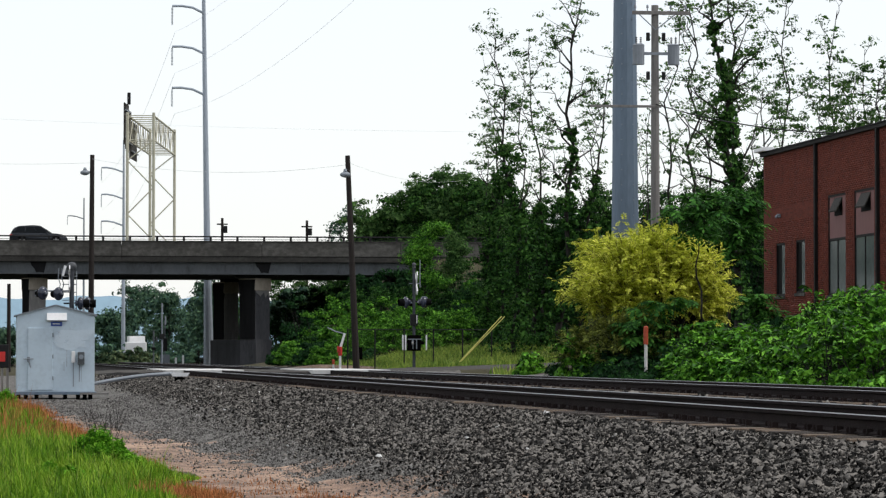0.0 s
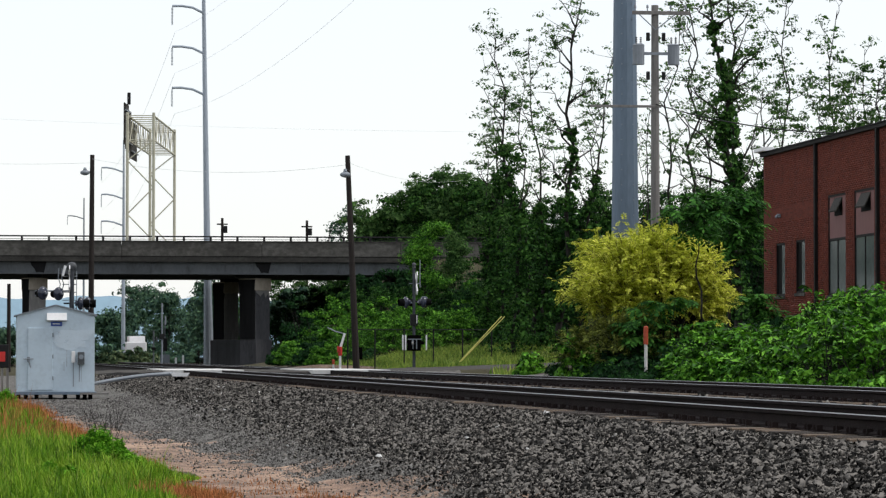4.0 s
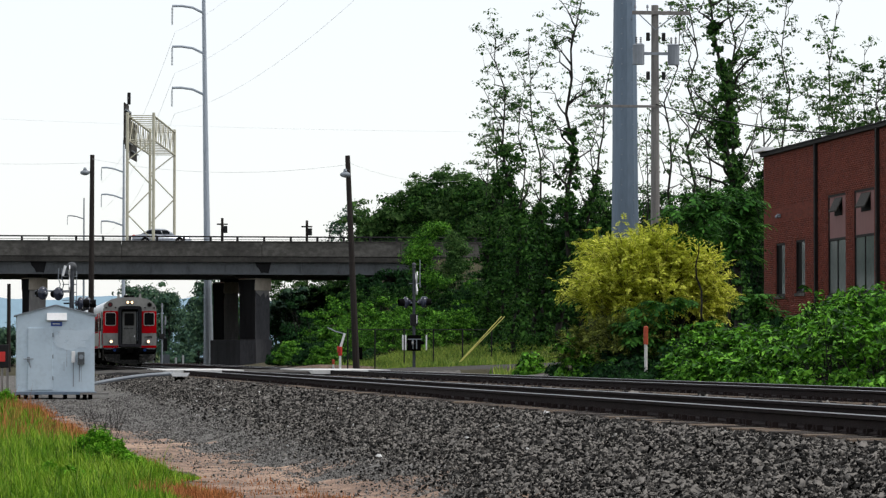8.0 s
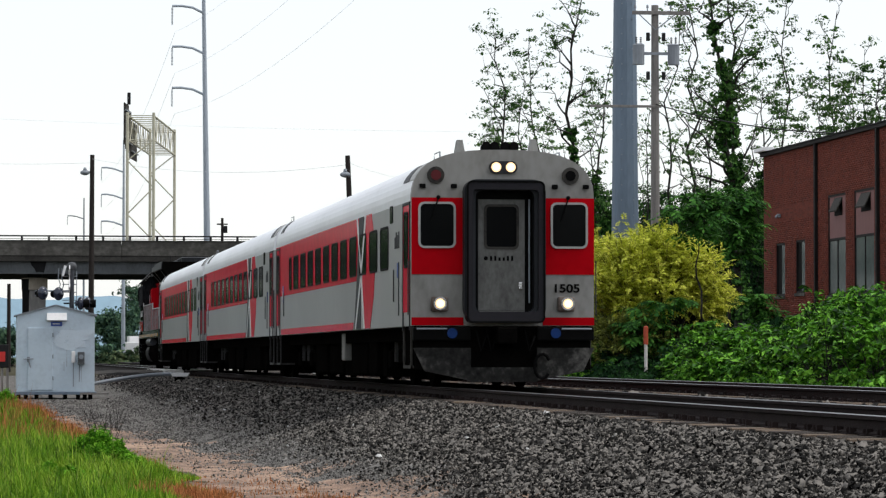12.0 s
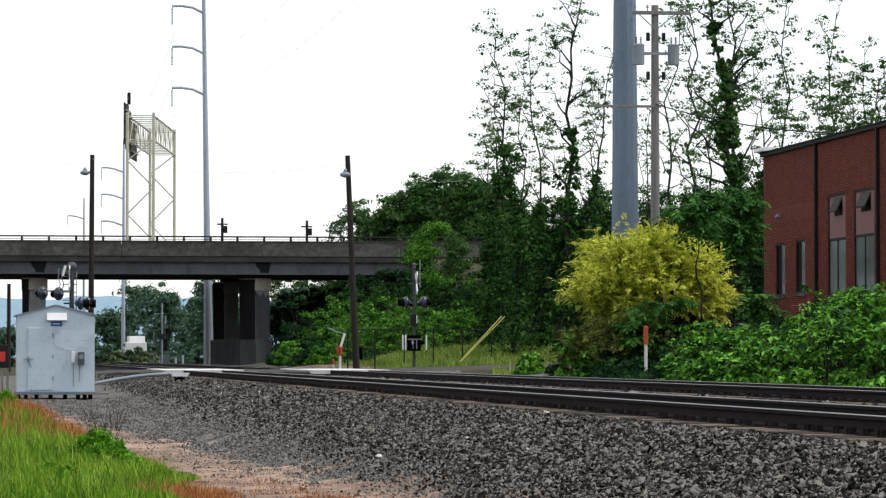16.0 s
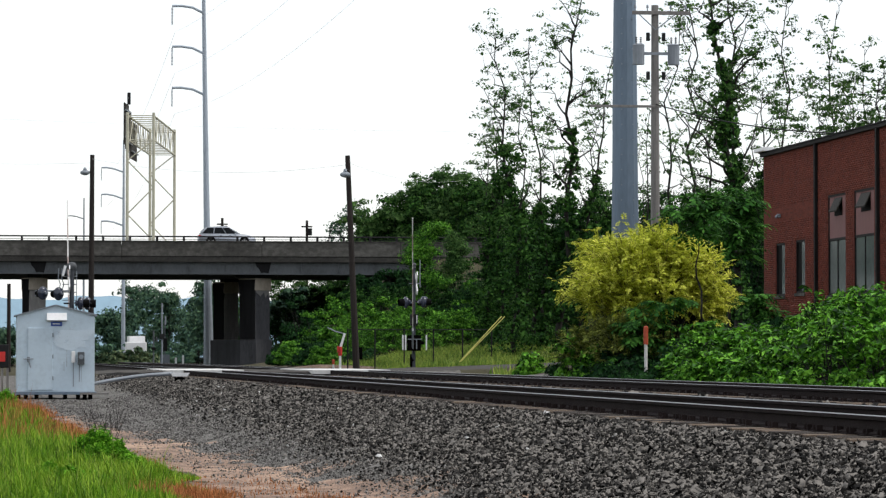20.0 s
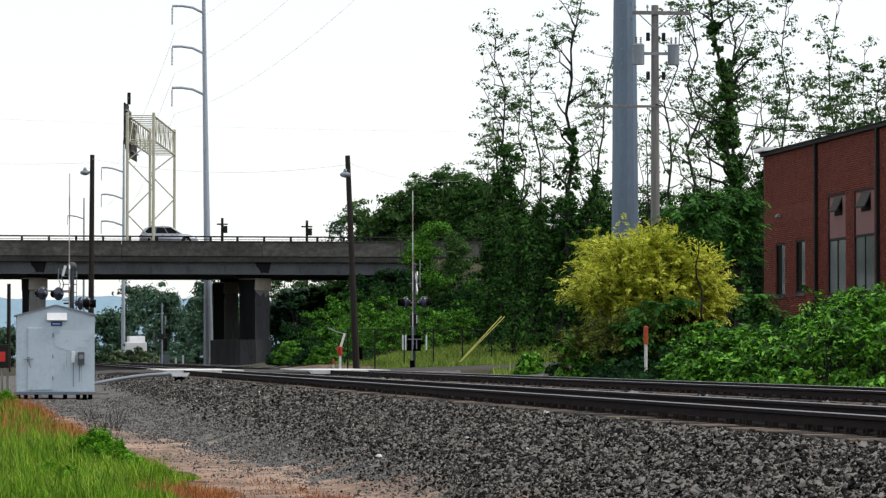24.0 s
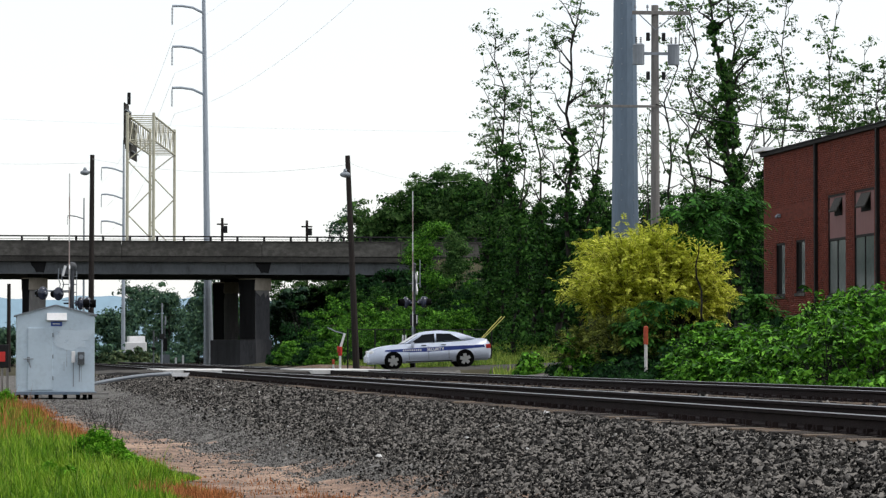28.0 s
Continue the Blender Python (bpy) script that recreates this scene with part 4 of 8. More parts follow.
# ---- crossing signals with gates ----
def crossing_signal(at, name, face, lab):
    """face: +1 shows its lamps to traffic from the near side (towards -x), -1 from the far side."""
    s = thing(name, at, lab, "crossing signal", "level crossing signals")
    one("foundation", lambda m: box(m, (-0.3, -0.3, -0.3), (0.3, 0.3, 0.12), 0.03), M["concrete"], s)
    top = 4.05 if face > 0 else 4.4
    one("mast", lambda m: tube(m, (0, 0, 0.1), (0, 0, top), 0.09 if face > 0 else 0.065, n=12), M["mast_grey"], s)
    one("bell", lambda m: (ball(m, (0, 0, top + 0.13), 0.19 if face > 0 else 0.1, (1, 1, 0.9), 12), tube(m, (0, 0, top - 0.05), (0, 0, top + 0.05), 0.08, n=10)), M["girder"], s, smooth=True)
    for dz in (3.95, 4.2):
        bl = one("crossbuck_blade", lambda m: box(m, (-0.6, -0.115, -0.02), (0.6, 0.115, 0.02), 0.004), M["white_plain"], s)
        bl.matrix_basis = pose(-face * 0.09, 0, 3.72, 0, 90 , 0) @ pose(0, 0, 0, 0, 0, 45 if dz > 4 else -45)
    def light(x, y, z, turn):
        l = one("light_housing", lambda m: (ball(m, (0, 0.02, 0), 0.22, (1, 0.62, 1.15), 18), tube(m, (0, 0.1, 0), (0, 0.22, 0), 0.1, n=14)), M["signal_black"], s, smooth=True)
        l.matrix_basis = pose(x, y, z, 0, 0, turn)
        one("lens", lambda m: tube(m, (0, -0.05, 0), (0, -0.02, 0), 0.15, n=16), M["tail"], l)
        one("visor", lambda m: tube(m, (0, -0.3, 0), (0, -0.02, 0), 0.15, 0.165, n=14, caps=False), M["black"], l)
        one("bracket", lambda m: box(m, (-0.03, 0.14, -0.03), (0.03, 0.3, 0.03)), M["galv"], l)

    if face > 0:
        one("light_arm", lambda m: (tube(m, (-1.35, 0, 3.25), (0, 0, 3.25), 0.03, n=8), tube(m, (-1.35, 0, 3.05), (-1.35, 0, 3.25), 0.025, n=8), tube(m, (-0.62, 0, 3.05), (-0.62, 0, 3.25), 0.025, n=8)), M["galv"], s)
        light(-1.10, -0.15, 3.16, 215), light(-0.51, -0.15, 3.14, 215)
        light(0.35, -0.1, 2.78, 90), light(0.62, 0.3, 2.78, 90)
        one("light_arm", lambda m: tube(m, (-0.3, 0, 2.78), (0.75, 0.1, 2.78), 0.03, n=8), M["dark_steel"], s)
        edge = one("sign_edge", lambda m: box(m, (-0.05, -0.25, -0.2), (0.04, 0.25, 0.2), 0.01), M["white_plain"], s, "white sign seen edge on")
        edge.matrix_basis = pose(-0.29, -0.05, 4.0, 0, 14, 0)
        for dx in (0.0, -0.13):
            one("lamp_conduit", lambda m: path_tube(m, [(-0.36 + dx, -0.05, 4.1), (-0.38 + dx, -0.05, 3.75), (-0.3 + dx, -0.05, 3.5), (-0.36 + dx, -0.08, 3.28)], 0.02, 6), M["galv"], s)
        for z in (2.6, 2.9, 3.2, 3.5, 3.8):
            one("ladder_rung", lambda m: tube(m, (-0.35, -0.02, z), (0.18, -0.02, z), 0.016, n=6), M["galv"], s)
        one("ladder_rail", lambda m: tube(m, (0.18, -0.02, 1.6), (0.18, -0.02, 4.0), 0.018, n=6), M["galv"], s)
    else:
        one("light_arm", lambda m: tube(m, (-0.5, 0, 2.95), (0.5, 0, 2.95), 0.03, n=8), M["dark_steel"], s)
        light(-0.38, -0.05, 2.9, -80), light(-0.3, 0.2, 2.9, 100), light(0.42, -0.05, 2.92, 100), light(0.5, 0.2, 2.92, -80)
        one("antenna", lambda m: (tube(m, (0.26, 0, 3.55), (0.26, 0, 4.75), 0.022, n=8), tube(m, (-0.2, 0, 3.72), (0.26, 0, 3.72), 0.02, n=6)), M["galv"], s)
        for x in (-0.52, -0.4, 0.5):
            one("gate_bracket", lambda m: box(m, (x - 0.03, -0.32, 0.85), (x + 0.03, -0.26, 1.5), 0.01), M["white_plain"], s)
    one("gate_mechanism", lambda m: (box(m, (-0.28, -0.26, 0.82), (0.28, 0.2, 1.5), 0.04), tube(m, (-0.42, 0, 1.16), (0.42, 0, 1.16), 0.07, n=10)), M["girder" if face > 0 else "soot"], s, "steel gate motor case")
    one("case_seam", lambda m: (box(m, (-0.3, -0.28, 1.3), (0.3, -0.255, 1.34)), box(m, (-0.1, -0.28, 0.9), (-0.06, -0.255, 1.3)), box(m, (0.06, -0.28, 0.9), (0.1, -0.255, 1.3))), M["galv"], s)
    one("junction_case", lambda m: box(m, (-0.16, -0.16, 1.9), (0.16, 0.1, 2.4), 0.02), M["dark_steel"], s)
    one("sign_panel", lambda m: box(m, (-face * 0.1 - 0.015, -0.22, 2.0), (-face * 0.1 + 0.015, 0.22, 2.35), 0.004), M["white_plain"], s)
    arm = new("gate_arm")
    arm.parent = s
    arm.matrix_basis = pose(-0.1, -0.35, 1.16)
    arm["label"] = "striped gate arm with counterweight"
    for i in range(7):
        a, c = 0.5 + i * 0.86, 0.5 + (i + 1) * 0.86
        one("arm_segment", lambda m: box(m, (-0.025, a, -0.05 + 0.005 * i), (0.02, c, 0.05 - 0.005 * i)), M["panel"] if i % 2 == 0 else M["faded_red"], arm)
    one("arm_bracket", lambda m: (box(m, (-0.04, -0.1, -0.09), (0.04, 0.7, 0.09), 0.01), box(m, (0.0, -0.9, -0.05), (0.04, -0.1, 0.05))), M["galv"], arm)
    one("counterweight", lambda m: box(m, (-0.08, -1.15, -0.22), (0.12, -0.75, 0.22), 0.03), M["soot"], arm)
    return s, arm


near_signal, near_arm = crossing_signal((3.45, 127.3, -0.25), "crossing_signal", 1, "railway crossing signal with lamps, bell and gate arm beside the hut")
far_signal, far_arm = crossing_signal((18.55, 143.2, -0.05), "crossing_signal", -1, "railway crossing signal with lamps and gate arm before green bank")


# ---- small trackside things ----
def marker_post(at, h, lab):
    p = thing("marker_post", at, lab, "marker post", "trackside marker posts")
    one("post", lambda m: tube(m, (0, 0, -0.2), (0, 0, h * 0.7), 0.045, n=10), M["panel"], p)
    one("sleeve", lambda m: (tube(m, (0, 0, h * 0.66), (0, 0, h), 0.065, n=12), ball(m, (0, 0, h), 0.065, (1, 1, 0.5), 10)), M["orange"], p, "orange plastic sleeve")
    return p


marker_post((17.75, 88.5, -0.05), 1.36, "white marker post with an orange sleeve before shrubs")
marker_post((15.49, 147.3, -0.18), 0.55, "short pale marker post beside the crossing")
rods = thing("guy_guard", (21.5, 150.0, 0.42), "pair of leaning yellow plastic guy wire guards", "guy guard")
for dx in (0.0, 0.16):
    one("guard_tube", lambda m: tube(m, (dx * 0.4, dx, -0.15), (1.98 + dx * 1.1, 0.3 + dx, 1.93), 0.022, n=8), M["yellow_rod"], rods)
cab = thing("control_cabinet", (16.9, 150.0, -0.1), "small dark trackside control box on a post", "control box")
one("post", lambda m: tube(m, (0, 0, -0.2), (0, 0, 0.6), 0.05, n=8), M["galv"], cab)
one("case", lambda m: box(m, (-0.18, -0.15, 0.5), (0.18, 0.15, 1.05), 0.03), M["soot"], cab)
gatep = thing("barrier_gate", (15.4, 150.5, -0.15), "white swing gate bar on a red and white post", "gate")
one("post", lambda m: path_tube(m, [(0.73, 0, -0.1), (0.74, 0, 1.05), (0.94, 0, 1.72)], 0.055, 8), M["white_plain"], gatep)
one("sleeve", lambda m: (tube(m, (0.735, 0, 0.72), (0.74, 0, 1.12), 0.09, n=10), box(m, (0.6, -0.05, 0.86), (0.68, 0.05, 1.14), 0.02)), M["red_sign"], gatep, "red painted sleeve")
one("bar", lambda m: path_tube(m, [(0.94, 0, 1.7), (0.55, 0.05, 1.8), (0.17, 0.1, 1.98)], 0.028, 8), M["galv"], gatep)


# chain-link fence before the bank, red bin and posts behind the hut, van beyond the bridge
fence = thing("chain_link_fence", (0, 0, 0), "weathered chain-link fence with thin steel posts", "fence")
FENCE_X = [17.3, 18.6, 20.0, 21.4, 22.8, 24.2]
for x in FENCE_X:
    one("fence_post", lambda m: tube(m, (x, 158, -0.2), (x, 158, 1.85), 0.035, n=8), M["dark_steel"], fence)
one("top_rail", lambda m: tube(m, (FENCE_X[0], 158, 1.8), (FENCE_X[-1], 158, 1.8), 0.022, n=6), M["dark_steel"], fence)
mesh_wires = bmesh.new()
for k in np.arange(-1.8, 6.9, 0.24):
    for sg in (1, -1):
        xa, za = FENCE_X[0] + max(0.0, k), 0.0 if k > 0 else -k
        xb, zb = FENCE_X[0] + min(6.9, k + 1.8), 1.8 if k + 1.8 < 6.9 else 6.9 - k
        if sg < 0:
            za, zb = 1.8 - za, 1.8 - zb
        tube(mesh_wires, (xa, 158, za), (xb, 158, zb), 0.0035, n=4)
tagged(part("wire_mesh", mesh_wires, M["dark_steel"], fence), kind="stuff")
dump = thing("dirt_heap", (17.0, 160.0, -0.3), "heap of pale brown earth and rubble beside the crossing", "dirt heap")
def heap(m):
    bmesh.ops.create_icosphere(m, subdivisions=3, radius=1.0)
    for v in m.verts:
        n_ = 1 + 0.28 * noise.noise(v.co * 2.4)
        v.co = Vector((v.co.x * 3.2 * n_, v.co.y * 1.4 * n_, max(-0.05, v.co.z) * 0.4 * n_))
one("earth", heap, M["rubble"], dump, smooth=True)
bin_ = thing("red_bin", (0.35, 112.0, -0.7), "dark metal bin with a red band beside the hut", "bin")
one("case", lambda m: box(m, (-0.6, 0, 0.85), (0.62, 0.8, 1.62), 0.03), M["dark_steel"], bin_)
one("red_band", lambda m: box(m, (-0.55, -0.02, 1.05), (0.5, -0.002, 1.38), 0.008), M["red_sign"], bin_)
for x in (-0.5, -0.2, 0.1, 0.4, 0.58):
    one("leg", lambda m: box(m, (x - 0.04, 0.05, -0.1), (x + 0.04, 0.13, 0.86)), M["wood_grey"], bin_)
board = thing("white_board", (0, 0, 0), "pale torn sheet hanging on a post behind the hut", "sheet")
one("sheet", lambda m: prism(m, [(3.2, 1.05), (3.68, 1.02), (3.72, 0.8), (3.63, 0.72), (3.66, 0.5), (3.5, 0.28), (3.45, 0.05), (3.2, 0.0)], "y", 113.0, 113.03), M["white"], board)
one("post", lambda m: tube(m, (3.3, 113.08, -1.0), (3.3, 113.08, 1.1), 0.04, n=8), M["wood_grey"], board)
post = thing("wooden_post", (1.55, 180.0, -0.4), "dark wooden post beside the track", "post")
one("shaft", lambda m: tube(m, (0, 0, -0.2), (0, 0, 4.8), 0.12, 0.1, n=10), M["wood"], post)
def white_truck():
    v = thing("parked_truck", (15.6, 340.0, 0.1), "white box truck parked beyond the bridge", "truck")
    one("cargo_box", lambda m: box(m, (-0.6, 0, 0.7), (1.0, 5.0, 2.5), 0.05), M["white_plain"], v)
    one("truck_cab", lambda m: box(m, (-1.0, -1.6, 0.5), (1.1, -0.05, 1.9), 0.1), M["white_plain"], v)
    one("chassis", lambda m: box(m, (-0.8, -1.5, 0.4), (0.8, 4.8, 0.68)), M["dark_steel"], v)
    for y in (-0.9, 3.8):
        for x in (-0.95, 0.85):
            one("wheel", lambda m: tube(m, (x, y, 0.42), (x + 0.22, y, 0.42), 0.42, n=18), M["rubber"], v)
white_truck()
far_box = thing("white_shed", (5.6, 190.0, -0.35), "small white metal shed behind the hut", "shed")
one("walls", lambda m: box(m, (-0.9, 0, 0), (0.25, 2.0, 2.55), 0.03), M["white_plain"], far_box)
one("roof", lambda m: box(m, (-1.0, -0.1, 2.55), (0.35, 2.1, 2.68), 0.03), M["galv"], far_box)
far_sig = thing("track_signal", (15.6, 285.0, -0.3), "slender railway signal mast beyond the crossing", "railway signal")
one("mast", lambda m: tube(m, (0, 0, 0), (0, 0, 3.9), 0.06, n=8), M["galv"], far_sig)
one("signal_head", lambda m: (box(m, (-0.2, -0.1, 1.3), (0.2, 0.1, 2.4), 0.03), box(m, (0.3, -0.05, 2.2), (0.4, 0.05, 4.0), 0.02)), M["dark_steel"], far_sig)
one("base_case", lambda m: box(m, (-0.4, -0.3, 0), (0.4, 0.3, 1.0), 0.03), M["galv"], far_sig)
for x, h in ((16.3, 0.8), (16.9, 1.0)):
    q = thing("white_post", (x, 281.0, -0.35), "short white post beside the far track", "post", "short white posts")
    one("shaft", lambda m: tube(m, (0, 0, 0), (0, 0, h), 0.09, n=8), M["white_plain"], q)

# lidded box and cable pipe beside the near rail
lid = thing("switch_box", (6.62, 112.0, -0.42), "low white lidded box on a dark stand beside the rail", "trackside box")
one("stand", lambda m: (box(m, (-0.08, -0.1, 0.0), (0.1, 0.1, 0.26), 0.01), box(m, (-0.16, -0.12, 0.12), (0.18, 0.12, 0.24), 0.01)), M["soot"], lid)
one("lid", lambda m: prism(m, [(-0.33, 0.4), (-0.24, 0.28), (0.24, 0.28), (0.33, 0.4)], "y", -0.3, 0.3), M["white_plain"], lid, "white bevelled lid")
pipe = thing("cable_pipe", (0, 0, 0), "grey cable pipe running from the hut to the rails", "pipe")
one("pipe", lambda m: path_tube(m, [(3.5 + 2.9 * k / 8, 111 + 1.0 * k / 8, -0.42 + 0.36 * math.sin(k / 8 * 1.57)) for k in range(9)], 0.06, 8), M["galv"], pipe)
for i, (px, y, top) in enumerate(((393, 335.0, 14.4), (543, 335.0, 14.2))):
    x = y * math.tan(math.atan((px - 784) / 5929) + radians(7.877))
    q = thing("distant_utility_pole", (x, y, 0), "distant wooden utility pole top behind the bridge", "utility pole", "distant utility poles")
    one("shaft", lambda m: tube(m, (0, 0, -0.4), (0, 0, top), 0.17, 0.13, n=8), M["wood"], q)
    one("crossarm", lambda m: box(m, (-0.55, -0.08, top - 0.7), (0.55, 0.08, top - 0.55), 0.01), M["wood"], q)
    one("transformer", lambda m: tube(m, (0.3, -0.1, top - 1.5), (0.3, -0.1, top - 0.8), 0.22, n=10), M["dark_steel"], q)
stones("path_pebbles", 5000, lambda n: (lambda x, y: np.stack([x, y, ground_z(x, y) + 0.004], -1))(*(lambda y: (dirt_edge(y)[0] - 0.8 + 2.2 * rng.random(n) ** 0.8, y))(rng.uniform(34, 112, n))), 0.016, M["pebble"], "small loose pebbles on the gravel path")


def distant_signal(px, y, h):
    """A thin mast with a lamp cluster, past the bridge."""
    q = thing("distant_signal", site_of(px, y), "distant trackside signal mast with dark lamp heads", "railway signal", "distant signals")
    one("mast", lambda m: tube(m, (0, 0, -0.3), (0, 0, h), 0.07, n=8), M["galv"], q)
    one("lamp_head", lambda m: box(m, (-0.2, -0.15, h * 0.44), (0.2, 0.15, h * 0.52), 0.03), M["dark_steel"], q)
    one("lamp_head", lambda m: box(m, (0.2, -0.1, h * 0.66), (0.32, 0.1, h * 0.8), 0.03), M["galv"], q)


def site_of(px, y):
    x = y * math.tan(math.atan((px - 784) / 5929) + radians(7.877))
    return (x, y, surface_z(x, y))


distant_signal(287, 262, 5.0)
distant_signal(272, 300, 3.2)


# ---- brick building ----
def building():
    b = thing("brick_building", (27.3, 0, 0), "two-storey red brick industrial building with dark roof edge", "building")
    y0, y1, z0, z1 = 72.0, 115.0, 1.6, 7.52
    # openings in the wall towards the railway: (y from, y to, z from, z to)
    wins = [(113.2, 111.9, 2.6, 4.42), (110.37, 109.1, 2.65, 4.44), (106.05, 103.8, 2.5, 5.75), (102.76, 100.35, 2.5, 5.75), (97.2, 95.0, 2.5, 5.75), (94.0, 91.7, 2.5, 5.75), (88.7, 86.5, 2.5, 5.75), (85.5, 83.2, 2.5, 5.75)]
    t = 0.3
    w = one("wall_core", lambda m: (wall_with_holes(m, y0, y1, z0, z1, [(c, a, d, e) for a, c, d, e in wins], -0.004, t)), M["mortar"], b)
    one("gable_wall", lambda m: box(m, (t, y1 - 0.3, z0), (22, y1 - 0.02, z1)), M["brick"], b)
    one("rear_wall", lambda m: (box(m, (21.7, y0, z0), (22, y1 - 0.3, z1)), box(m, (t, y0, z0), (21.7, y0 + 0.3, z1))), M["brick"], b)
    one("roof", lambda m: box(m, (t, y0, z1 - 0.25), (22, y1, z1 - 0.02)), M["coping"], b)
    one("roof_edge", lambda m: (box(m, (-0.12, y0 - 0.1, z1), (0.35, y1 + 0.12, z1 + 0.13), 0.02), box(m, (0.35, y1 - 0.3, z1), (22, y1 + 0.12, z1 + 0.13), 0.02)), M["coping"], b, "dark metal roof edge")
    one("roof_cap", lambda m: box(m, (-0.16, y0 - 0.1, z1 + 0.13), (0.4, y1 + 0.16, z1 + 0.16)), M["dark_steel"], b, "thin grey metal cap")
    one("flashing", lambda m: box(m, (-0.3, y1 - 1.2, z1 + 0.16), (0.1, y1 + 0.3, z1 + 0.30), 0.02), M["white_plain"], b, "short white metal flashing on the roof corner")
    for y in (107.4, 99.76, 90.6):
        one("downpipe", lambda m: box(m, (-0.12, y - 0.09, z0), (-0.005, y + 0.09, z1), 0.01), M["coping"], b)
    for i, (a, c, d, e) in enumerate(wins):
        n = one("window_frame", lambda m: frame_ring(m, [(a, d), (c, d), (c, e), (a, e)], [(a - 0.07, d + 0.07), (c + 0.07, d + 0.07), (c + 0.07, e - 0.07), (a - 0.07, e - 0.07)], "x", 0.015, 0.12), M["coping"], b)
        one("sill", lambda m: box(m, (-0.06, c - 0.05, d - 0.1), (0.2, a + 0.05, d), 0.01), M["concrete"], n)
        if e > 5.5:
            mid = 4.3
            one("panel", lambda m: box(m, (0.04, c + 0.07, mid), (0.08, a - 0.07, e - 0.07)), M["pink"], n, "faded pink infill panel")
            one("pane", lambda m: box(m, (0.05, c + 0.07, d + 0.07), (0.065, (a + c) / 2 - 0.03, mid)), M["pane"], n)
            one("pane", lambda m: box(m, (0.05, (a + c) / 2 + 0.03, d + 0.07), (0.065, a - 0.07, mid)), M["pane"], n)
            one("mullion", lambda m: box(m, (0.025, (a + c) / 2 - 0.03, d + 0.07), (0.1, (a + c) / 2 + 0.03, mid)), M["coping"], n)
            one("transom", lambda m: box(m, (0.022, c + 0.07, mid - 0.04), (0.1, a - 0.07, mid + 0.04)), M["coping"], n)
            one("awning_vent", lambda m: prism(m, [(0.03, e - 0.12), (-0.17, e - 0.55), (-0.15, e - 0.59), (0.03, e - 0.2)], "y", c + 0.55, a - 0.75), M["concrete_pale"], n, "open pale hinged vent flap")
            # Thin black sheet stands in for the darkness under the flap.
            one("vent_opening", lambda m: box(m, (0.025, c + 0.55, e - 0.7), (0.038, a - 0.75, e - 0.12)), M["black"], n)
        else:
            one("pane", lambda m: box(m, (0.05, c + 0.07, d + 0.07), (0.065, (a + c) / 2, e - 0.07)), M["pane"], n)
            # Black half of the window stands in for the unlit interior.
            one("blind", lambda m: box(m, (0.05, (a + c) / 2, d + 0.07), (0.065, a - 0.07, e - 0.07)), M["black"], n)
    one("wall_lamp", lambda m: (box(m, (-0.14, 112.4, 5.3), (-0.02, 112.55, 5.42), 0.02), tube(m, (-0.12, 112.47, 5.36), (-0.2, 112.47, 5.3), 0.06, 0.04, n=10)), M["galv"], b)
    return b, wins


def wall_with_holes(m, y0, y1, z0, z1, holes, x0, x1):
    """One closed wall with openings cut through it."""
    ys_, zs_ = sorted({y0, y1, *[v for h in holes for v in h[:2]]}), sorted({z0, z1, *[v for h in holes for v in h[2:]]})
    vs = {}

    def vert(x, i, j):
        if (x, i, j) not in vs:
            vs[x, i, j] = m.verts.new((x, ys_[i], zs_[j]))
        return vs[x, i, j]

    def solid(i, j):
        if not (0 <= i < len(ys_) - 1 and 0 <= j < len(zs_) - 1):
            return False
        return not any(h[0] <= ys_[i] and ys_[i + 1] <= h[1] and h[2] <= zs_[j] and zs_[j + 1] <= h[3] for h in holes)
    for i in range(len(ys_) - 1):
        for j in range(len(zs_) - 1):
            if not solid(i, j):
                continue
            for x in (x0, x1):
                m.faces.new((vert(x, i, j), vert(x, i + 1, j), vert(x, i + 1, j + 1), vert(x, i, j + 1)))
            for di, dj, a, c in ((-1, 0, (i, j), (i, j + 1)), (1, 0, (i + 1, j), (i + 1, j + 1)), (0, -1, (i, j), (i + 1, j)), (0, 1, (i, j + 1), (i + 1, j + 1))):
                if not solid(i + di, j + dj):
                    m.faces.new((vert(x0, *a), vert(x0, *c), vert(x1, *c), vert(x1, *a)))
    bmesh.ops.recalc_face_normals(m, faces=m.faces)


brick_house, HOLES = building()


# ---- plants ----
def leaf_cloud(name, points, size, material, parent, aspect=0.6, droop=0.0, label="", out=None):
    """One bent leaf of two triangles a point; with out given, its upper face turns that way and to the sky."""
    n = len(points)
    if out is None:
        up = rng.normal(0, 1, (n, 3)) + [0, -0.35, 0.6]
    else:
        up = out + rng.normal(0, 0.42, (n, 3)) + [0, 0, 0.4]
    up /= np.linalg.norm(up, axis=1, keepdims=True) + 1e-9
    d = rng.normal(0, 1, (n, 3)) - [0, 0, droop]
    d -= up * np.sum(d * up, 1, keepdims=True)
    d /= np.linalg.norm(d, axis=1, keepdims=True) + 1e-9
    s = np.cross(d, up)
    z = (size * rng.lognormal(0, 0.3, n))[:, None]
    p = np.asarray(points)
    v = np.stack([p - d * z * 0.5, p + s * z * aspect * 0.5 + up * z * 0.12, p + d * z * 0.5, p - s * z * aspect * 0.5 + up * z * 0.12], 1)
    i = 4 * np.arange(n)[:, None]
    return raw(name, v.reshape(-1, 3), np.concatenate([i + [0, 1, 2], i + [0, 2, 3]]), material, parent, label)


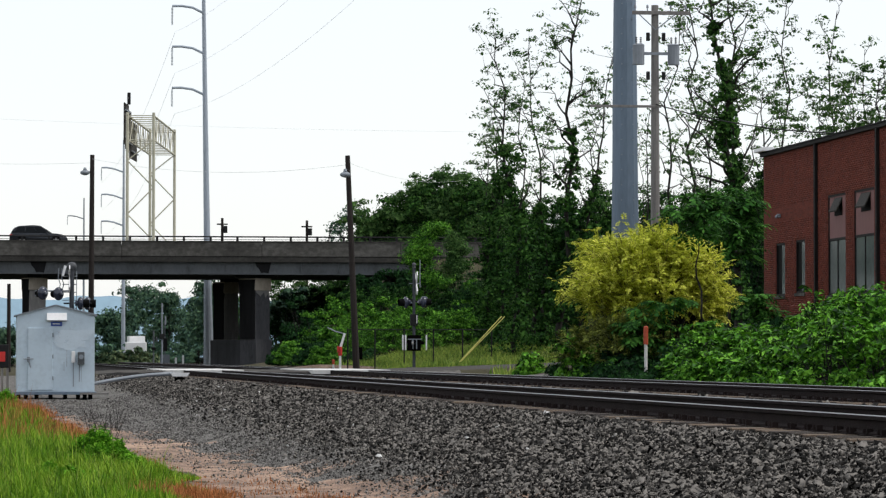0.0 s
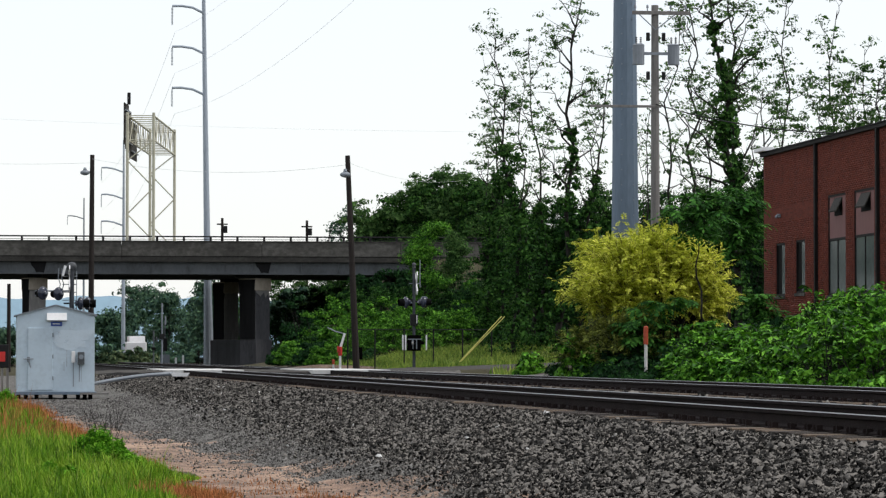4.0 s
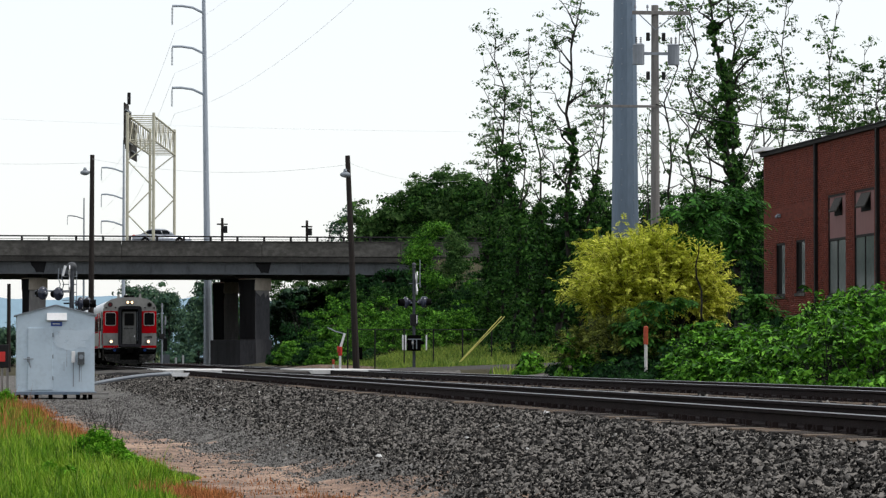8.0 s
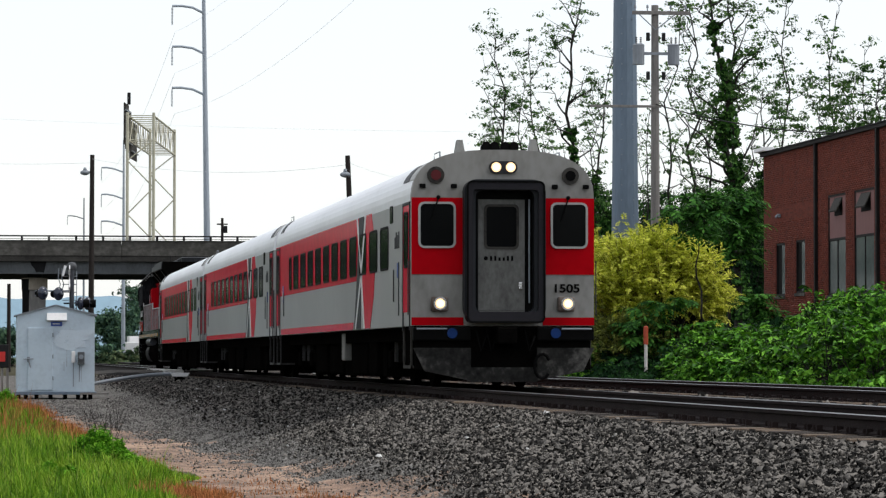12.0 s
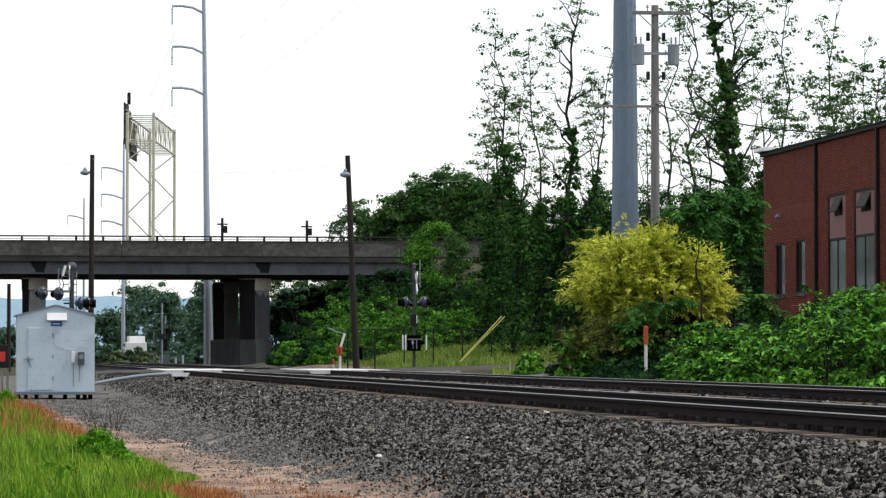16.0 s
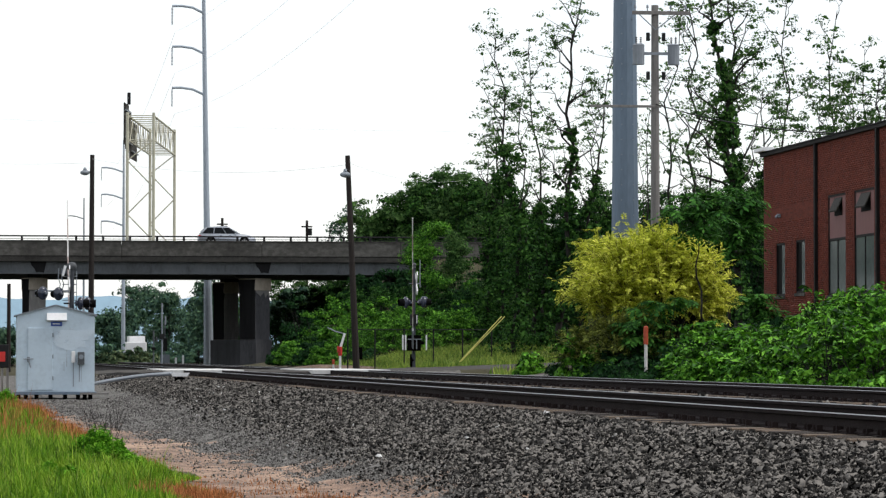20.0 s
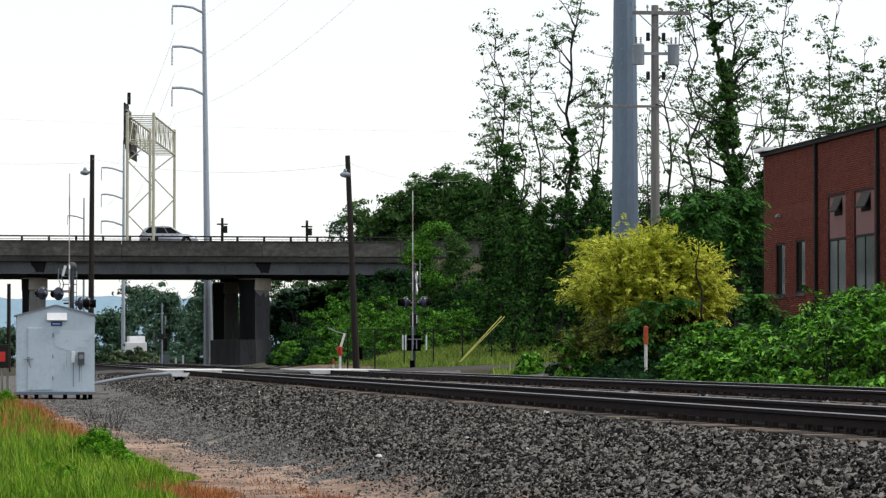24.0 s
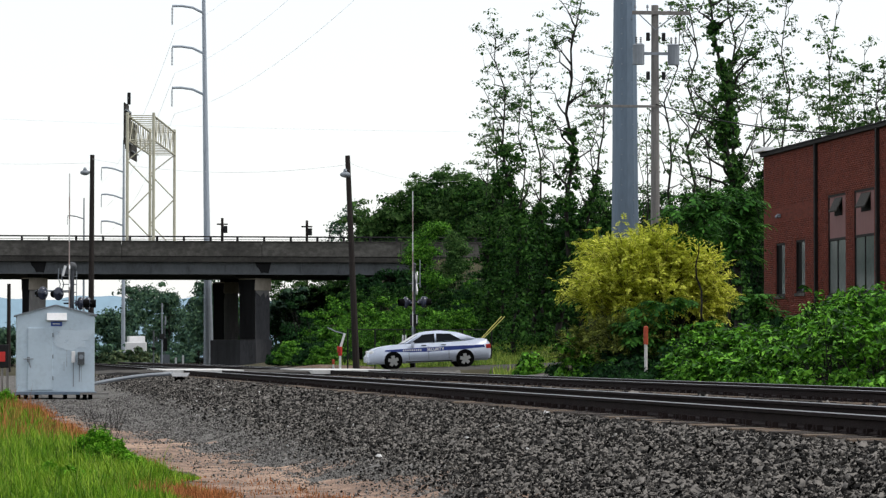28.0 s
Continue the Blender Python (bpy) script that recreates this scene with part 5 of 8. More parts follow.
def clump_points(centres, radii, per, flat=0.8, shell=0.55):
    """Points in round clumps, thicker towards their skins, and their directions from the clump's middle."""
    c = np.repeat(np.asarray(centres), per, 0)
    r = np.repeat(np.asarray(radii), per)
    d = rng.normal(0, 1, (len(c), 3))
    d /= np.linalg.norm(d, axis=1, keepdims=True)
    k = (shell + (1 - shell) * rng.random(len(c))) * np.where(rng.random(len(c)) < 0.12, 1.25, 1)
    d[:, 2] = np.where(d[:, 2] < 0, d[:, 2] * 0.4, d[:, 2])
    return c + d * (r * k)[:, None] * np.array([1, 1, flat]), d


def fronds(name, bases, ways, length, material, parent, pairs=6, wide=0.3, sag=0.5, label=""):
    """Feathered leaves: each a sagging midrib with pairs of narrow leaflets."""
    b, w = np.asarray(bases, float), np.asarray(ways, float)
    n = len(b)
    w = w / (np.linalg.norm(w, axis=1, keepdims=True) + 1e-9)
    ln = length * rng.lognormal(0, 0.22, n)
    side = np.cross(w, [0, 0, 1.0]) + rng.normal(0, 0.12, (n, 3))
    side /= np.linalg.norm(side, axis=1, keepdims=True) + 1e-9
    vs, fs, k = [], [], 0
    for j in range(pairs + 1):
        u = 0.18 + 0.82 * j / pairs
        mid = b + w * (ln * u)[:, None] - np.array([0, 0, 1.0]) * (ln * sag * u * u)[:, None]
        way = w - np.array([0, 0, 2 * sag * u])
        way /= np.linalg.norm(way, axis=1, keepdims=True)
        for sg in ((1, -1) if j < pairs else (0,)):
            q = (side * sg * 0.85 + way * (0.5 if sg else 1.0) - np.array([0, 0, 0.22]) + rng.normal(0, 0.1, (n, 3)))
            q *= (ln * wide * (1.15 - 0.5 * abs(u - 0.5)))[:, None]
            o = np.cross(q, np.cross(side, way)) * 0.2
            vs.append(np.stack([mid, mid + q * 0.5 + o, mid + q, mid + q * 0.5 - o], 1))
    v = np.stack(vs, 1).reshape(-1, 3)
    i = 4 * np.arange(len(v) // 4)[:, None]
    return raw(name, v, np.concatenate([i + [0, 1, 2], i + [0, 2, 3]]), material, parent, label)


def limb_mesh(segs, n=6):
    """Tapered limbs from rows of (start, end, radius, radius)."""
    a = np.array([s[0] for s in segs], float)
    b = np.array([s[1] for s in segs], float)
    d = b - a
    d /= np.linalg.norm(d, axis=1, keepdims=True) + 1e-9
    h = np.where(np.abs(d[:, 2:3]) > 0.9, [[1.0, 0, 0]], [[0, 0, 1.0]])
    u = np.cross(d, h)
    u /= np.linalg.norm(u, axis=1, keepdims=True)
    w = np.cross(d, u)
    ang = np.arange(n) * 2 * np.pi / n
    ring = np.cos(ang)[None, :, None] * u[:, None] + np.sin(ang)[None, :, None] * w[:, None]
    ra, rb = np.array([s[2] for s in segs])[:, None, None], np.array([s[3] for s in segs])[:, None, None]
    v = np.concatenate([a[:, None] + ring * ra, b[:, None] + ring * rb], 1).reshape(-1, 3)
    i = np.arange(n)
    q = np.stack([i, (i + 1) % n, n + (i + 1) % n, n + i], -1)
    return v, (q[None] + 2 * n * np.arange(len(segs))[:, None, None]).reshape(-1, 4)


def grow(rnd, base, tip, r, bend, steps):
    """A wandering limb from base to tip: its points and radii."""
    base, tip = np.array(base, float), np.array(tip, float)
    pts = [base + (tip - base) * k / steps + (np.array([rnd.gauss(0, 1), rnd.gauss(0, 1), rnd.gauss(0, 0.4)]) * bend * (0 < k < steps)) for k in range(steps + 1)]
    return [(pts[k], pts[k + 1], r * (1 - 0.85 * k / steps), r * (1 - 0.85 * (k + 1) / steps)) for k in range(steps)], pts


def tree(at, height, spread, label, seed, r=0.16, ivy=0.0, start=0.4, limbs=9, twigs=6, leaves=30, leaf=0.2, lean=(0, 0), material="leaf", clump=0.55, ivy_r=0.66, name="tree", group="trees beyond the crossing", bow=0.0, rise=(0.35, 1.3), flat=0.75, feather=0.0):
    """A tree: wandering trunk, limbs and twigs, tufts of leaves at their ends, and climbing ivy on the lower trunk."""
    rnd = random.Random(seed)
    t = thing(name, at, label, "tree", group)
    segs, trunk = grow(rnd, (0, 0, -0.4), (lean[0], lean[1], height), r, height * 0.010, 12)
    for i, p in enumerate(trunk):
        p[0] += bow * math.sin(i / 12 * math.pi)
    segs = [(trunk[i], trunk[i + 1], a[2], a[3]) for i, a in enumerate(segs)]
    tufts, radii, ways = [], [], []
    for k in range(limbs):
        f = start + (1 - start) * (k + rnd.random()) / limbs
        q = f * 12
        i = min(11, int(q))
        p = trunk[i] + (trunk[i + 1] - trunk[i]) * (q - i)
        a = rnd.uniform(0, 2 * math.pi)
        reach = spread * rnd.uniform(0.5, 1.0) * (1.15 - 0.6 * f)
        end = p + np.array([math.cos(a) * reach, math.sin(a) * reach, reach * rnd.uniform(*rise)])
        s, pts = grow(rnd, p, end, r * 0.42 * (1.2 - f * 0.6), reach * 0.07, 5)
        segs += s
        for j in range(twigs):
            b = pts[rnd.randint(2, 5)]
            e = b + np.array([rnd.gauss(0, 1), rnd.gauss(0, 1), rnd.gauss(0.35, 0.7)]) * spread * 0.22
            s, _ = grow(rnd, b, e, r * 0.12, 0.05, 2)
            segs += s
            tufts.append(e), radii.append(clump * rnd.uniform(0.6, 1.3)), ways.append(e - b)
        tufts.append(end), radii.append(clump), ways.append(end - p)
    v, q = limb_mesh(segs, 5)
    raw("trunk", v, q, M["bark"], t, smooth=True)
    if leaves and feather:
        m = max(2, leaves)
        b = np.repeat(np.array(tufts), m, 0) - rng.random((len(tufts) * m, 1)) * np.repeat(np.array(ways), m, 0) * 0.35
        a = rng.uniform(0, 2 * np.pi, len(b))
        fronds("crown", b, np.stack([np.cos(a), np.sin(a), rng.uniform(-0.1, 0.9, len(b))], -1) + 0.4 * np.repeat(np.array(ways), m, 0), feather, M[material], t)
    elif leaves:
        p, d = clump_points(tufts, radii, leaves, flat, 0.2)
        leaf_cloud("crown", p, leaf, M[material], t, 0.55, out=d)
    if ivy:
        top = ivy * 12
        c, cr = [], []
        for _ in range(int(top * 12)):
            q = min(11.99, rnd.random() * top)
            i = int(q)
            bulge = 0.75 + 0.45 * math.sin(q * 2.1 + seed) + 0.25 * math.sin(q * 4.7 + 2 * seed)
            w = ivy_r * 1.45 * (1.15 - 0.6 * q / top) * max(0.45, bulge)
            c.append(trunk[i] + (trunk[i + 1] - trunk[i]) * (q - i) + np.array([rnd.gauss(0, 0.38), rnd.gauss(0, 0.38), 0]) * w)
            cr.append(w * rnd.uniform(0.3, 0.7))
        p, d = clump_points(c, cr, 62, 1.2, 0.3)
        leaf_cloud("ivy", p, max(leaf, 0.15), M["leaf"], t, 0.7, label="dark ivy climbing the trunk", out=d)
    return t


def mass(at, sx, sy, sz, n, per, leaf, material, label, name="shrub", category="shrub", group="", flat=0.8, clump=0.22, aspect=0.6, droop=0.0, stems=6):
    """A dense shrub: stems and many clumps of leaves over an uneven dome."""
    t = thing(name, at, label, category, group)
    d = rng.normal(0, 1, (n, 3))
    d /= np.linalg.norm(d, axis=1, keepdims=True)
    d[:, 2] = np.abs(d[:, 2])
    k = rng.uniform(0.55, 1.0, n) * (1 + 0.16 * np.sin(d[:, 0] * 5 + at[0]) * np.cos(d[:, 2] * 6 + at[1]))
    c = d * k[:, None] * np.array([sx, sy, sz])
    c[:, 2] = np.maximum(c[:, 2], 0.12 * sz)
    segs = []
    for p in c[rng.choice(n, min(stems * 3, n), replace=False)]:
        foot = np.array([rng.normal(0, 0.08) * sx, rng.normal(0, 0.08) * sy, -0.3])
        midp = (foot + p) / 2 + rng.normal(0, 0.06, 3) * sx
        segs += [(foot, midp, 0.028 * sz ** 0.5, 0.02 * sz ** 0.5), (midp, p, 0.02 * sz ** 0.5, 0.006)]
    v, q = limb_mesh(segs, 5)
    raw("branchwork", v, q, M["bark"], t)
    rad = rng.uniform(0.6, 1.3, n) * clump * (sx + sy + sz) / 3
    p, d = clump_points(c, rad, per, flat, 0.35)
    leaf_cloud("foliage", p, leaf, M[material], t, aspect, droop, out=d)
    return t


def sapling(at, h, seed, material, lab, leaf=0.15):
    """Upright dark stems with side twigs, each ending in a whorl of drooping leaves."""
    rnd = random.Random(seed)
    t = thing("sapling", at, lab, "shrub", "saplings beside the track")
    segs, pts, ways = [], [], []

    def whorl(c, r, n):
        for _ in range(n):
            a = rnd.uniform(0, 6.28)
            o = np.array([math.cos(a), math.sin(a), rnd.uniform(-0.5, 0.9)])
            pts.append(c + o * np.array([r, r, r * 0.7]) * rnd.uniform(0.5, 1.1))
            ways.append(o * [0.7, 0.7, 1.0] + np.array([0, 0, 0.55]))

    for _ in range(rnd.randint(2, 4)):
        tip = (rnd.gauss(0, 0.2) * h ** 0.5, rnd.gauss(0, 0.3), h * rnd.uniform(0.6, 1.0))
        s, p = grow(rnd, (rnd.gauss(0, 0.08), rnd.gauss(0, 0.12), -0.1), tip, 0.014 + 0.007 * h, 0.03, 6)
        segs += s
        whorl(p[6], 0.13, 16)
        for i in range(1, 6):
            for _ in range(2 if i > 2 else 1):
                a, d = rnd.uniform(0, 6.28), rnd.uniform(0.14, 0.34) * (1.0 if i < 5 else 0.75)
                b = p[i] + np.array([math.cos(a) * d, math.sin(a) * d, rnd.uniform(0.05, 0.22)])
                segs.append((p[i], b, 0.008, 0.004))
                whorl(b, 0.10, rnd.randint(9, 14))
    v, q = limb_mesh(segs, 5)
    tagged(raw("branchwork", v, q, M["bark"], t), kind="stuff")
    ways = np.array(ways)
    leaf_cloud("foliage", np.array(pts), leaf, M[material], t, 0.5, 0.5, out=ways / np.linalg.norm(ways, axis=1, keepdims=True))
    return t


def site(px, y, lift=0.0):
    """A place on the ground at the distance y along the line of sight px."""
    x = y * math.tan(math.atan((px - 784) / 5929) + radians(7.877))
    return (x, y, surface_z(x, y) + lift)


def rise_to(px, y, top):
    """How high a plant stands at site(px, y) to reach the line of sight top."""
    return 0.513 + (632 - top) / 5929 * y * 1.01 - site(px, y)[2]


# tall ivy-clad trees beyond the road: thin bare stems, ivy columns below, small airy tufts against the sky
# foot and top along the view, distance, spread, stem, share in ivy and its width, bow, limbs, tuft
TALL = "tall thin tree with sparse spring leaves and ivy"
for k, (px, y, tip, top, sp, r, ivy, ivy_r, bow, limbs, leaves) in enumerate([
    (914, 160, 876, 62, 2.4, 0.12, 0.66, 0.85, 0.35, 11, 16), (938, 166, 926, 110, 1.6, 0.08, 0.40, 0.5, -0.2, 8, 14), (960, 162, 934, 88, 2.0, 0.10, 0.50, 0.55, 0.3, 9, 15),
    (998, 158, 1036, -30, 2.6, 0.17, 0.66, 0.62, -0.3, 13, 17), (1026, 164, 1086, 100, 1.9, 0.12, 0.62, 0.55, -0.2, 8, 15), (1045, 170, 1052, 150, 1.4, 0.08, 0.5, 0.5, 0.1, 6, 13),
    (1132, 160, 1152, 180, 1.2, 0.08, 0.3, 0.4, 0.1, 6, 3), (1145, 165, 1128, 215, 1.0, 0.06, 0.3, 0.4, 0.1, 4, 3),
    (1186, 152, 1206, 15, 1.9, 0.10, 0.42, 0.45, -0.2, 10, 12), (1222, 150, 1214, -25, 2.2, 0.12, 0.40, 0.45, 0.25, 10, 13), (1234, 148, 1276, 120, 1.6, 0.10, 0.42, 0.4, -0.1, 8, 12),
    (1312, 130, 1252, -70, 2.4, 0.20, 0.86, 0.52, 0.15, 13, 20), (1322, 134, 1296, -50, 2.2, 0.14, 0.80, 0.5, -0.1, 11, 20), (1338, 142, 1352, 150, 2.0, 0.11, 0.70, 0.7, 0.1, 9, 26),
    (1380, 146, 1398, -25, 1.8, 0.10, 0.42, 0.45, -0.3, 10, 14), (1476, 140, 1484, 8, 1.5, 0.10, 0.52, 0.5, -0.2, 9, 13), (1504, 136, 1508, 150, 2.2, 0.10, 0.66, 0.8, 0.1, 13, 34), (1452, 138, 1446, 180, 1.6, 0.08, 0.6, 0.6, 0.1, 8, 26), (1552, 134, 1560, 128, 2.2, 0.11, 0.66, 0.8, 0.1, 13, 34), (1534, 138, 1532, 78, 1.0, 0.07, 0.5, 0.4, 0.1, 5, 4),
    (884, 170, 880, 215, 1.8, 0.10, 0.80, 0.85, 0.1, 8, 22), (866, 172, 860, 255, 1.6, 0.10, 0.75, 0.7, 0.0, 7, 20)]):
    h = rise_to(px, y, top)
    tree(site(px, y), h, sp, TALL, 100 + k, r, ivy, 0.42, limbs + 2, 5, leaves + 4, 0.135, ((tip - px) / 5929 * y, 0), "leaf_tall", 0.42, ivy_r, bow=bow, rise=(0.5, 1.7), flat=0.6)

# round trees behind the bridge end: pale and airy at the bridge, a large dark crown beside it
# Lighter leaf materials behind the bridge carry the distance haze in their colour.
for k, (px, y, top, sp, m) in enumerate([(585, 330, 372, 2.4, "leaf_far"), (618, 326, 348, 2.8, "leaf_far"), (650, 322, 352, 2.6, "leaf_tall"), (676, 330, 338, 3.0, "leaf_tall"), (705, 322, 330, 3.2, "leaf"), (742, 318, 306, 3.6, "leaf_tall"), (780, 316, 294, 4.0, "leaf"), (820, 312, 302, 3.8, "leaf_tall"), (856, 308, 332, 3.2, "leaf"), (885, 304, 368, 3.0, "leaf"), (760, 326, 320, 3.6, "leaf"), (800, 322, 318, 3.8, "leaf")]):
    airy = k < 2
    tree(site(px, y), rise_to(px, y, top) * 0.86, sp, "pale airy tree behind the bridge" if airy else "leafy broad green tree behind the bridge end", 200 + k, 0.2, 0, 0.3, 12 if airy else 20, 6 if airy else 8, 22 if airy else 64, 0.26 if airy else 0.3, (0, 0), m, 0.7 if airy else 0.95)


# smaller trees on the slope before the bridge end; the parapet shows between them
for k, (px, y, top, sp, m) in enumerate([(752, 226, 362, 1.5, "leaf_mid"), (744, 232, 398, 1.3, "leaf"), (804, 262, 400, 1.3, "leaf_tall"), (892, 232, 378, 1.8, "leaf"), (915, 215, 420, 2.0, "leaf"), (945, 196, 372, 2.3, "leaf"), (985, 190, 392, 2.2, "leaf"), (1030, 184, 372, 2.2, "leaf"), (910, 186, 455, 1.9, "leaf_tall"), (960, 182, 448, 1.9, "leaf_tall"), (1000, 178, 462, 1.8, "leaf"),
        (945, 178, 352, 2.2, "leaf"), (1000, 178, 345, 2.4, "leaf"), (1050, 176, 338, 2.4, "leaf_dark"), (1092, 174, 330, 2.2, "leaf"), (1150, 174, 348, 2.2, "leaf_dark"), (1198, 172, 340, 2.2, "leaf"), (1245, 170, 326, 2.2, "leaf_dark"), (1295, 166, 306, 2.4, "leaf"), (1345, 162, 296, 2.4, "leaf")]):
    tree(site(px, y), rise_to(px, y, top) * 0.80, sp, "leafy broad green tree on the slope by the bridge", 230 + k, 0.15, 0, 0.38, 15, 7, 100, 0.14, (0, 0), m, 0.62)

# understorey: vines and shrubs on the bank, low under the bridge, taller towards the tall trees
# leaf_dark clumps below the bridge put its shade into the leaf colour.
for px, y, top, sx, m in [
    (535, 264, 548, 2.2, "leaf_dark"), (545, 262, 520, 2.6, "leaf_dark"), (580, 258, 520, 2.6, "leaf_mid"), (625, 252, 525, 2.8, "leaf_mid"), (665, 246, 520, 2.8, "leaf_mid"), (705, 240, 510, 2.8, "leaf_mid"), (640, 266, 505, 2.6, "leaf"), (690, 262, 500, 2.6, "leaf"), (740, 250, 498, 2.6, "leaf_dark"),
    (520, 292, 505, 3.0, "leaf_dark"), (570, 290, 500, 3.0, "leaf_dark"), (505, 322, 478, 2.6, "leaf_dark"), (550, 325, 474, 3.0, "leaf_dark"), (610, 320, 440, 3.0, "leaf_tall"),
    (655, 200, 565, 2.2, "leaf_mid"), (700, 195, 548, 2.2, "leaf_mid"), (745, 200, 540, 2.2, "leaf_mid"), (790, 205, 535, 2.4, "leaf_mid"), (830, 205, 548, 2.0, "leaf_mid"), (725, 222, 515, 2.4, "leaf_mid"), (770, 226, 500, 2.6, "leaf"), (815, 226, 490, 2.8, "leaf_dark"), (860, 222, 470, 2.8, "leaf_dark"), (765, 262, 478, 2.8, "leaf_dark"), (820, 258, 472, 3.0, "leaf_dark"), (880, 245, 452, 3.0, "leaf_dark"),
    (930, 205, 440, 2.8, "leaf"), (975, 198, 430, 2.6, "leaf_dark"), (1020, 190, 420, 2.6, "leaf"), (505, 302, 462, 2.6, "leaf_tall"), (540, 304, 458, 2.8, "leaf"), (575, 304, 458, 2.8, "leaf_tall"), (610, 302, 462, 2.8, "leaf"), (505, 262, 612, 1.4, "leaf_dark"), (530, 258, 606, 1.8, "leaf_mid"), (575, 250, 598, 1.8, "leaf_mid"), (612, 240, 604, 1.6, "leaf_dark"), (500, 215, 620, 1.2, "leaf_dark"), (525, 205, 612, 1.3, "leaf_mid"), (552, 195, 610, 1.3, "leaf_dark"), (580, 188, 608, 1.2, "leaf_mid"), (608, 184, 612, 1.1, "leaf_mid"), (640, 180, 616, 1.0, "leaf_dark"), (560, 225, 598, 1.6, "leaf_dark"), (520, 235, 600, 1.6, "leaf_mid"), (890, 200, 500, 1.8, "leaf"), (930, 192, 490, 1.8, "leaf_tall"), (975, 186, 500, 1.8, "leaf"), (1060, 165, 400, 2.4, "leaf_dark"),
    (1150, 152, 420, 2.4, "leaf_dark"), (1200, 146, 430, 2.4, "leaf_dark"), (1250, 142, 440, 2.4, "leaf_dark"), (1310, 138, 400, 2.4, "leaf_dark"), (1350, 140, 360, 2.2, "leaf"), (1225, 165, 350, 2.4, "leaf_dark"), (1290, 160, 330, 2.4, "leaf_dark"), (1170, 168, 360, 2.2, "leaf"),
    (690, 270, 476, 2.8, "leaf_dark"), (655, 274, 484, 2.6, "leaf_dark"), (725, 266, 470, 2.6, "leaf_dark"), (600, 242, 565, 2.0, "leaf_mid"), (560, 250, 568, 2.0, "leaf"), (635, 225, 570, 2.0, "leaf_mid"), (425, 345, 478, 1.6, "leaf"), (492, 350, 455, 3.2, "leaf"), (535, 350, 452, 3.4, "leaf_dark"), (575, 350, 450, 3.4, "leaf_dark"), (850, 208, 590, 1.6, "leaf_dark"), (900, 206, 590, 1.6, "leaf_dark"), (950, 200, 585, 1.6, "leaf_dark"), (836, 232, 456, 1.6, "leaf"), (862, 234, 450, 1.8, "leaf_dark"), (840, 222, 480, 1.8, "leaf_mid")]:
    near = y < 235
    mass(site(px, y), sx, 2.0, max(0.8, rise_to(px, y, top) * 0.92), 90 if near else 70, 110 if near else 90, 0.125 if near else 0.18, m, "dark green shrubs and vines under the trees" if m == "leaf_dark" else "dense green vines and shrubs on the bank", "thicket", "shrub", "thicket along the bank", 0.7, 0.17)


# yellow-leaved shrub, saplings and brambles before the building
def plumes(at, sx, sy, sz, n, per, leaf, material, label, low=0.2):
    """A feathery shrub: arching shoots on a round crown that narrows to its foot, each set with pairs of narrow leaves."""
    t = thing("yellow_shrub", at, label, "shrub", "yellow shrubs")
    d = rng.normal(0, 1, (n, 3))
    d /= np.linalg.norm(d, axis=1, keepdims=True)
    d[:, 2] = np.where(d[:, 2] < -0.55, -d[:, 2], d[:, 2])
    k = rng.uniform(0.45, 0.9, n) * (1 + 0.16 * np.sin(d[:, 0] * 7 + 1.0) * np.cos(d[:, 2] * 6))
    mid = np.array([0, 0, sz * (1 + low) / 2])
    foot = mid + d * k[:, None] * np.array([sx, sy, sz * (1 - low) / 2])
    out = d * [1.0, 1.0, 0.7] + [0, 0, 0.5] + rng.normal(0, 0.3, (n, 3))
    out /= np.linalg.norm(out, axis=1, keepdims=True)
    long = rng.uniform(0.3, 0.85, n) * np.where(rng.random(n) < 0.06, 1.5, 1.0)
    root = np.array([0, 0, -0.2]) + d * [0.3, 0.3, 0.0]
    segs = [(f, f + o * q, 0.010, 0.004) for f, o, q in zip(foot, out, long)] + [(r, f, 0.028, 0.010) for r, f in list(zip(root, foot))[::3]]
    v, q = limb_mesh(segs, 4)
    raw("branchwork", v, q, M["bark"], t)
    # side shoots along each branch, feathered
    u = rng.random((n, per, 1))
    b = foot[:, None] + out[:, None] * long[:, None, None] * u
    w = out[:, None] * 0.9 + rng.normal(0, 0.55, (n, per, 3)) + [0, 0, 0.15]
    fronds("foliage", b.reshape(-1, 3), w.reshape(-1, 3), leaf, M[material], t, 5, 0.36, 0.3)
    return t


plumes(site(1156, 97, -0.1), 2.2, 1.6, 3.78, 1150, 9, 0.24, "leaf_yellow", "large rounded shrub with bright yellow-green feathery leaves", 0.16)
plumes(site(1068, 100, 0.0), 0.62, 0.6, 3.95, 120, 9, 0.24, "leaf_yellow", "upright yellow-green shrub behind the larger one", 0.35)
plumes(site(1062, 95.5, -0.05), 1.0, 0.7, 1.35, 170, 8, 0.2, "leaf_olive", "low olive-brown feathery shrub beneath the yellow one", 0.1)

plumes(site(1120, 93.6, -0.05), 1.05, 0.6, 1.5, 170, 8, 0.2, "leaf_olive", "low olive feathery shrub at the foot of the yellow one", 0.08)


